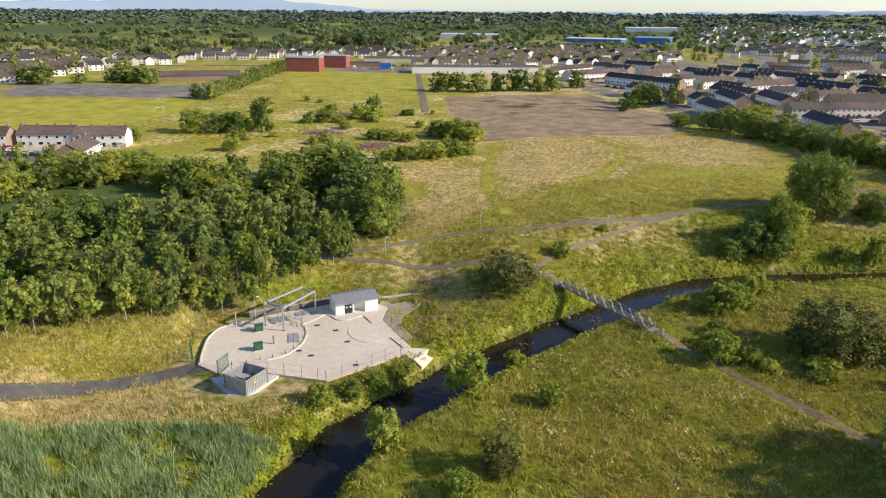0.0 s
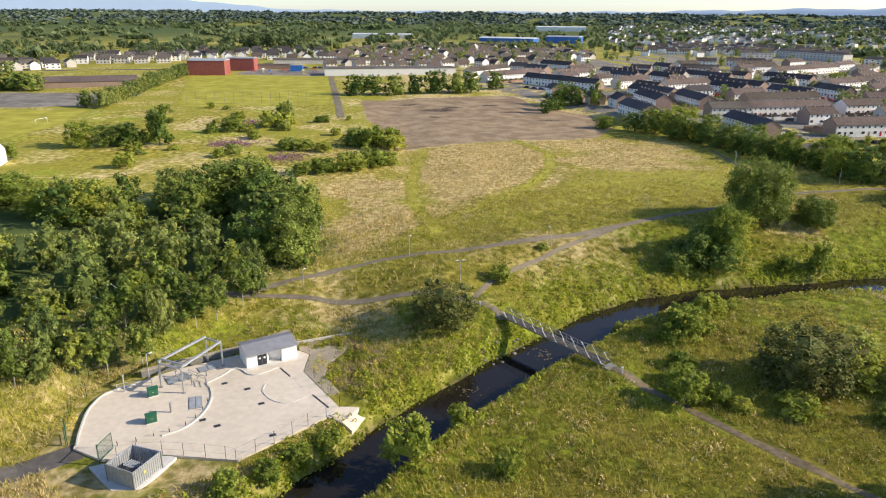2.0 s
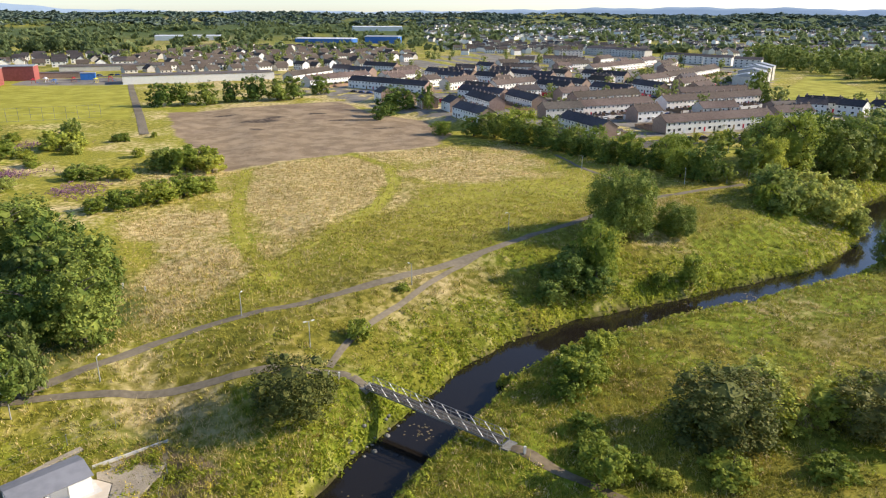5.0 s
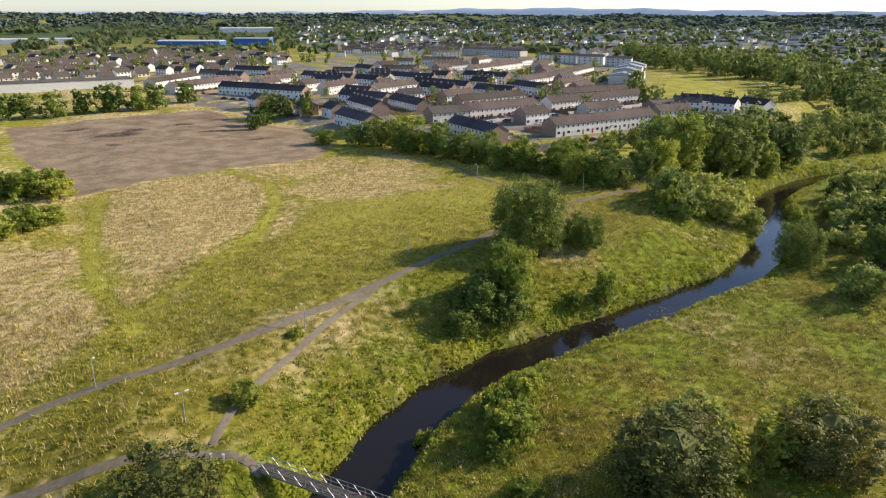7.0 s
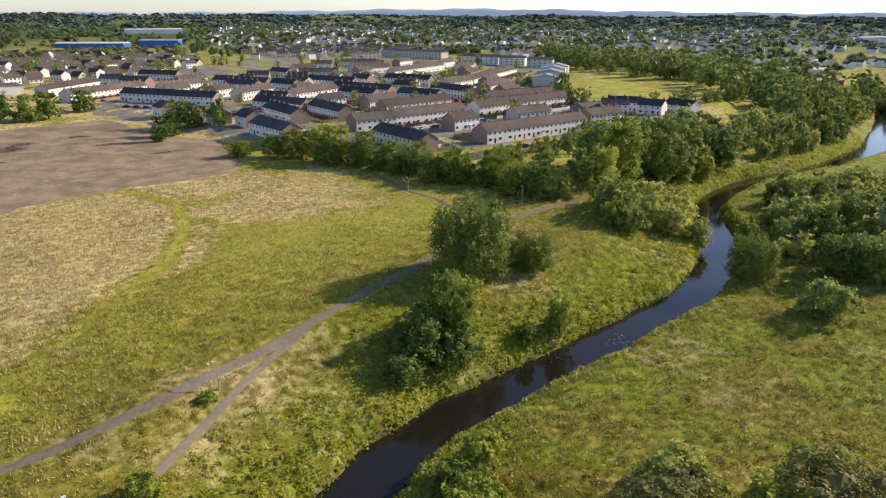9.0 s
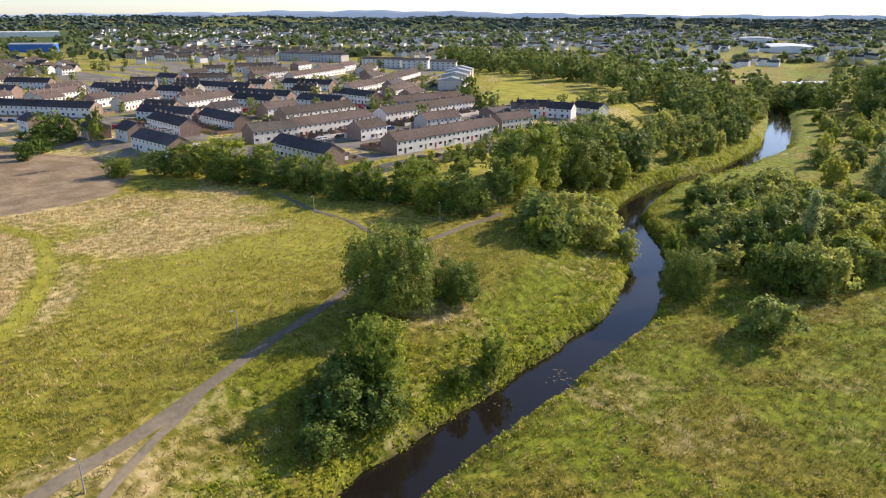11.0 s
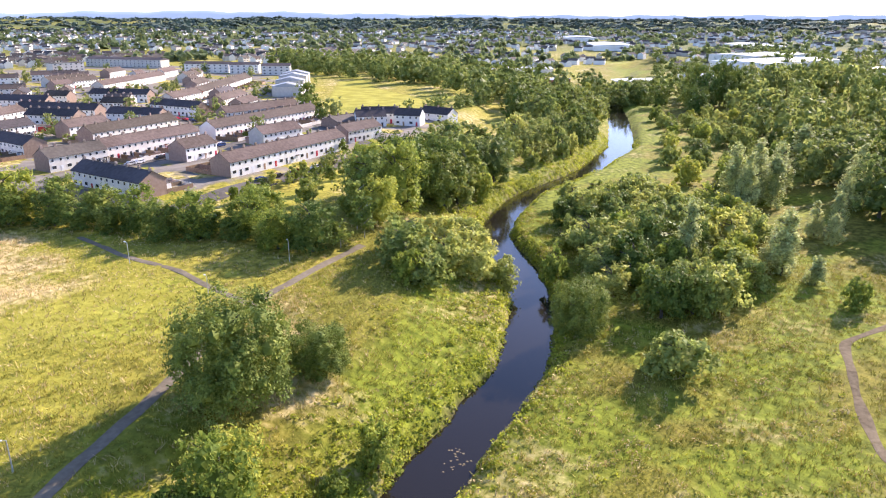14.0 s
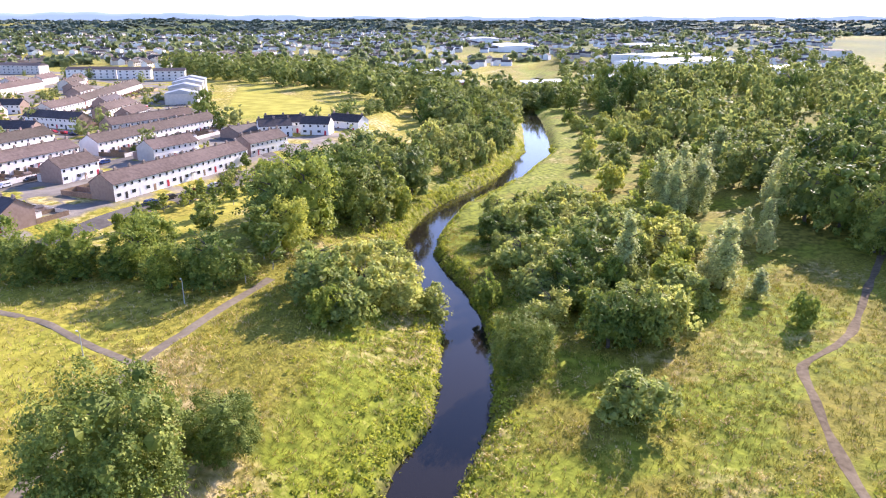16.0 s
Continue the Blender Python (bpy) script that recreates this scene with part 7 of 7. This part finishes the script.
def water_weed():
    rng = np.random.default_rng(81)
    v = []
    for cx, cy, n, s in ((26, 108.8, 34, 1.3), (95.5, 128.6, 16, 0.7), (98, 130, 10, 0.5), (13, 99.5, 26, 1.3), (84, 130.5, 10, 1.0)):
        for k in range(n):
            x, y = cx + rng.normal(0, s), cy + rng.normal(0, s)
            r, a = rng.uniform(0.06, 0.2), rng.uniform(0, math.tau)
            v += [(x + r * math.cos(a + q * math.tau / 6) * rng.uniform(0.7, 1.2), y + r * math.sin(a + q * math.tau / 6), WATER_Z + 0.012) for q in range(6)]
    tagged(new("water_weed", quick_mesh("water_weed", np.array(v), 6, HERB_PALE)), "pale floating water weed on the river", "water plants", kind="stuff")


HERB_PALE = material("water_weed", (0.09, 0.07, 0.03), (0.18, 0.14, 0.07), 1.0, 0.7, island=0.2)
water_weed()


# ---- town details ----
def car(x, y, turn, paint, van=False):
    h = 1.0 if van else 0.0
    root = thing("van" if van else "car", x, y, ground(x, y) + 0.02, turn, ("white parked van" if van else CAR_LABEL[paint.name]) + " on a road of the estate", "van" if van else "car", "parked cars", real=True)
    l, w = (2.6, 1.0) if van else (2.1, 0.88)
    prof = [(-l, 0.35), (-l, 0.95 + h), (-l * 0.85, 1.45 + h), (l * 0.35, 1.45 + h), (l * 0.62, 0.95 + h * 0.4), (l, 0.82), (l, 0.35)] if not van else [(-l, 0.35), (-l, 2.3), (l * 0.45, 2.3), (l * 0.72, 1.3), (l, 1.1), (l, 0.35)]
    b = Build()
    n = len(prof)
    v = [(px, s * w * (0.86 if pz > 1.2 else 1), pz) for s in (-1, 1) for px, pz in prof]
    b.add(v, [tuple(range(n)), tuple(reversed(range(n, 2 * n)))] + [(k, n + k, n + (k + 1) % n, (k + 1) % n) for k in range(n)])
    b.object("body", paint, root)
    for s in (-1, 1):
        Build().box(-l * (0.75 if not van else -0.1), s * w * 0.94 - 0.02, 0.98 + h * 0.5, l * 0.4, s * w * 0.94 + 0.02, 1.36 + h * 0.6).object("side_window", PANE, root)
        for fx in (-0.62, 0.64):
            Build().rod((l * fx, s * (w - 0.18), 0.33), (l * fx, s * (w + 0.02), 0.33), 0.33, 0.33, 12).object("wheel", RUBBER, root)


CAR_PAINTS = [material(n, c, tuple(min(1, q * 1.15) for q in c), 1, 0.25, vary=0.05) for n, c in (("car_white", (0.7, 0.7, 0.7)), ("car_black", (0.02, 0.02, 0.022)), ("car_blue", (0.03, 0.06, 0.16)), ("car_red", (0.3, 0.02, 0.02)), ("car_silver", (0.4, 0.41, 0.42)))]
CAR_LABEL = {"car_white": "small white parked car", "car_black": "small black parked car", "car_blue": "small dark blue parked car", "car_red": "small red parked car", "car_silver": "small silver parked car"}
car(167, 263, 20, CAR_PAINTS[0], True)
car(177, 267, 20, CAR_PAINTS[0], True)
rng_car = random.Random(91)
for x, y, turn in ((-128, 206, 20), (-122, 203, 30), (-125, 201, 30), (-119, 200, 30), (-131, 209, 10), (-141, 211, 15), (-145, 207, 70), (-112, 199, 30)):
    car(x, y, turn, rng_car.choice(CAR_PAINTS))
for x0, y0, x1, y1, n in ((122, 345, 133, 318, 7), (120, 300, 121, 276, 6), (88, 400, 112, 365, 7), (145, 268, 190, 271, 9), (160, 297, 220, 300, 10), (150, 420, 158, 395, 6), (185, 430, 190, 405, 5), (222, 340, 222, 320, 5), (240, 330, 290, 345, 8), (160, 228, 205, 229, 6), (-70, 540, -25, 540, 9)):
    for k in range(n):
        t = (k + rng_car.uniform(0.2, 0.8)) / n
        car(x0 + (x1 - x0) * t, y0 + (y1 - y0) * t, math.degrees(math.atan2(y1 - y0, x1 - x0)) + rng_car.choice((0, 180)), rng_car.choice(CAR_PAINTS))


def garages(x0, y0, x1, y1, n, label):
    length = math.hypot(x1 - x0, y1 - y0) * SITE
    root = thing("garage_row", x0, y0, ground(x0, y0), math.degrees(math.atan2(y1 - y0, x1 - x0)), label, "garages", real=True)
    Build().box(0, 0, -0.5, length, 5.5, 2.5).object("wall", RENDER_WHITE, root)
    Build().box(-0.15, -0.15, 2.5, length + 0.15, 5.65, 2.7).object("roof", ROOF_GREY, root)
    for k in range(n):
        Build().box(k * length / n + 0.2, -0.06, 0, (k + 1) * length / n - 0.2, 0.0, 2.2).object("garage_door", RED_PAINT, root)


garages(172, 352, 186, 344, 6, "row of flat-roofed garages with red doors")
garages(145, 425, 156, 429, 5, "row of flat-roofed garages with red doors")
garages(256, 352, 290, 359, 12, "long row of flat-roofed garages with red doors")
garages(116, 341, 124, 338, 3, "short row of flat-roofed garages with red doors")


def garden(x0, y0, x1, y1, out, seed):
    """The yards behind a row: a long wall, dividing fences and sheds."""
    rng = random.Random(seed)
    length = math.hypot(x1 - x0, y1 - y0)
    ux, uy = (x1 - x0) / length, (y1 - y0) / length
    sx, sy = -uy * (1 if out > 0 else -1), ux * (1 if out > 0 else -1)
    far = abs(out)
    turn = math.degrees(math.atan2(uy, ux))
    z = min(ground(x0, y0), ground(x1, y1))
    root = thing("garden_fence", x0, y0, z, turn, rng.choice(("brown timber garden fence behind the houses", "weathered timber fence round back yards")), "fence", "garden fences of the estate", real=True)
    s = 1 if out > 0 else -1
    wide, deep = length * SITE, far * SITE
    Build().box(0, s * deep - 0.06, -0.5, wide, s * deep + 0.06, 1.6).object("back_wall", RENDER_GREY if rng.random() < 0.5 else WOOD_FENCE, root)
    n = max(1, round(wide / 6))
    for k in range(n + 1):
        y_a, y_b = sorted((s * 4.4, s * (deep - 0.06)))
        Build().box(k * wide / n - 0.04, y_a, -0.5, k * wide / n + 0.04, y_b, 1.6).object("panel", WOOD_FENCE, root)
    for k in range(n):
        if rng.random() < 0.55:
            px, py = (k + rng.uniform(0.3, 0.7)) * length / n, far - 1.8
            x, y = x0 + ux * px + sx * py, y0 + uy * px + sy * py
            shed = thing("garden_shed", x, y, z, turn + rng.choice((0, 90)), "small garden shed in a back yard", "shed", "sheds of the estate", real=True)
            Build().box(-1.3, -1.0, -0.3, 1.3, 1.0, 1.9).object("wall", rng.choice((WOOD_FENCE, RENDER_WHITE, BRICK_BROWN)), shed)
            b = Build()
            v = [(a, c, d) for a in (-1.45, 1.45) for c, d in ((-1.15, 1.9), (0, 2.45), (1.15, 1.9))]
            b.add(v, [(0, 1, 2), (5, 4, 3), (0, 3, 4, 1), (1, 4, 5, 2), (2, 5, 3, 0)])
            b.object("roof", rng.choice((ROOF_GREY, ROOF_SLATE, ROOF_BROWN)), shed)
        elif rng.random() < 0.5:
            px, py = (k + 0.5) * length / n, far - 2.5
            plant("bush_lo", x0 + ux * px + sx * py, y0 + uy * px + sy * py, rng.uniform(1.5, 3), rng.uniform(0.9, 1.6))


for k, (a, out) in enumerate((((154, 283, 189, 285.5), -13), ((157, 236, 206, 238), 13), ((196, 286, 255, 292), -13), ((167, 310, 204, 315), 11), ((226, 313, 264, 310), -10), ((135, 358, 145, 332), -11), ((148, 331, 147, 303), -10), ((195, 398, 207, 362), 12),
                              ((158, 374, 188, 387), -11), ((97, 424, 125, 379), 11), ((135, 260, 134.5, 233), 11), ((109, 298, 110, 274), 10), ((233, 361, 234, 333), 10), ((276, 387, 356, 436), -12), ((197, 455, 215, 411), 11), ((158, 470, 174, 434), 11), ((72, 429, 113, 456), -11),
                              ((249, 375, 275, 386), -11), ((-131, 217, -99, 219.5), -9), ((119, 443, 146, 457), -10), ((245, 425, 257, 397), 10))):
    garden(*a, out, 300 + k)
for x0, y0, x1, y1, w in ESTATE_ROADS:
    ribbon("road_estate", [(x0, y0), ((x0 + x1) / 2, (y0 + y1) / 2), (x1, y1)], w, ASPHALT, 0.08, 4, label="grey tarmac road through the housing estate", category="road")
ribbon("road_school", [(-8, 300), (-10, 340), (-16, 440), (-20, 530)], 3.2, TARMAC, 0.1, 5, label="grey tarmac lane beside the pitch", category="road")
ribbon("road_main", [(-240, 520), (-120, 535), (-20, 535), (60, 515), (120, 500)], 7, ASPHALT, 0.1, 6, label="grey tarmac road past the school", category="road")


def goal(x, y, turn):
    root = thing("goal", x, y, ground(x, y), turn, "white football goal on the mown field", "goal", real=True)
    for s in (-3.6, 3.6):
        Build().rod((s, 0, 0), (s, 0, 2.4), 0.07, 0.07, 8).object("upright", WHITE_PAINT, root)
        Build().rod((s, 0, 2.4), (s, 1.6, 0), 0.04, 0.04, 6).object("stay", WHITE_PAINT, root)
    Build().rod((-3.6, 0, 2.4), (3.6, 0, 2.4), 0.07, 0.07, 8).object("crossbar", WHITE_PAINT, root)


goal(-116, 288, 70)


def climbing_frame(x, y, turn, paint, label):
    """Four posts with rungs, a deck, a slide and a small roof."""
    root = thing("climbing_frame", x, y, ground(x, y), turn, label, "play equipment", "playground of the school", real=True)
    for px in (-1.3, 1.3):
        for py in (-1.3, 1.3):
            Build().rod((px, py, -0.1), (px, py, 3.0), 0.08, 0.08, 8).object("post", paint, root)
    Build().box(-1.3, -1.3, 1.35, 1.3, 1.3, 1.47).object("deck", WOOD_FENCE, root)
    b = Build()
    v = [(px * 1.6, py * 1.6, 3.0) for px, py in ((-1, -1), (1, -1), (1, 1), (-1, 1))] + [(0, 0, 4.1)]
    b.add(v, [(3, 2, 1, 0), (0, 1, 4), (1, 2, 4), (2, 3, 4), (3, 0, 4)])
    b.object("roof", paint, root)
    for k in range(4):
        Build().rod((-1.3, -1.3, 0.3 + 0.27 * k), (-1.3, 1.3, 0.3 + 0.27 * k), 0.04, 0.04, 6).object("rung", YELLOW_PAINT, root)
    Build().bar((1.3, 0, 1.42), (4.0, 0, 0.2), 0.7, 0.1).object("slide", BLUE_CLAD, root)


for x, y, turn, paint, label in ((-68, 494, 10, RED_PAINT, "red climbing frame with a blue slide"), (-57, 489, 70, BLUE_CLAD, "blue climbing frame with a pointed roof"), (-48, 497, 30, RED_PAINT, "red climbing frame with a blue slide"),
                                 (-36, 490, 120, YELLOW_PAINT, "yellow climbing frame in the playground"), (-29, 498, 0, RED_PAINT, "red climbing frame with a blue slide"), (-63, 503, 40, WHITE_PAINT, "white climbing frame in the playground")):
    climbing_frame(x, y, turn, paint, label)
root = thing("ball_fence", -76, 340, ground(-45, 338), 4, "tall thin ball-stop fence beside the pitch", "fence")
for k in range(14):
    Build().bar((k * 4, 0, 0), (k * 4, 0, 5), 0.1).object("post", STEEL_DULL, root)
for z in (0.2, 2.5, 5):
    Build().bar((0, 0, z), (52, 0, z), 0.05).object("wire", STEEL_DULL, root)


# the plan's units to true metres
for ob in list(bpy.data.objects):
    if ob.parent is None and ob.type in {"MESH", "EMPTY"}:
        ob.matrix_basis = Matrix.Scale(SITE, 4) @ ob.matrix_basis
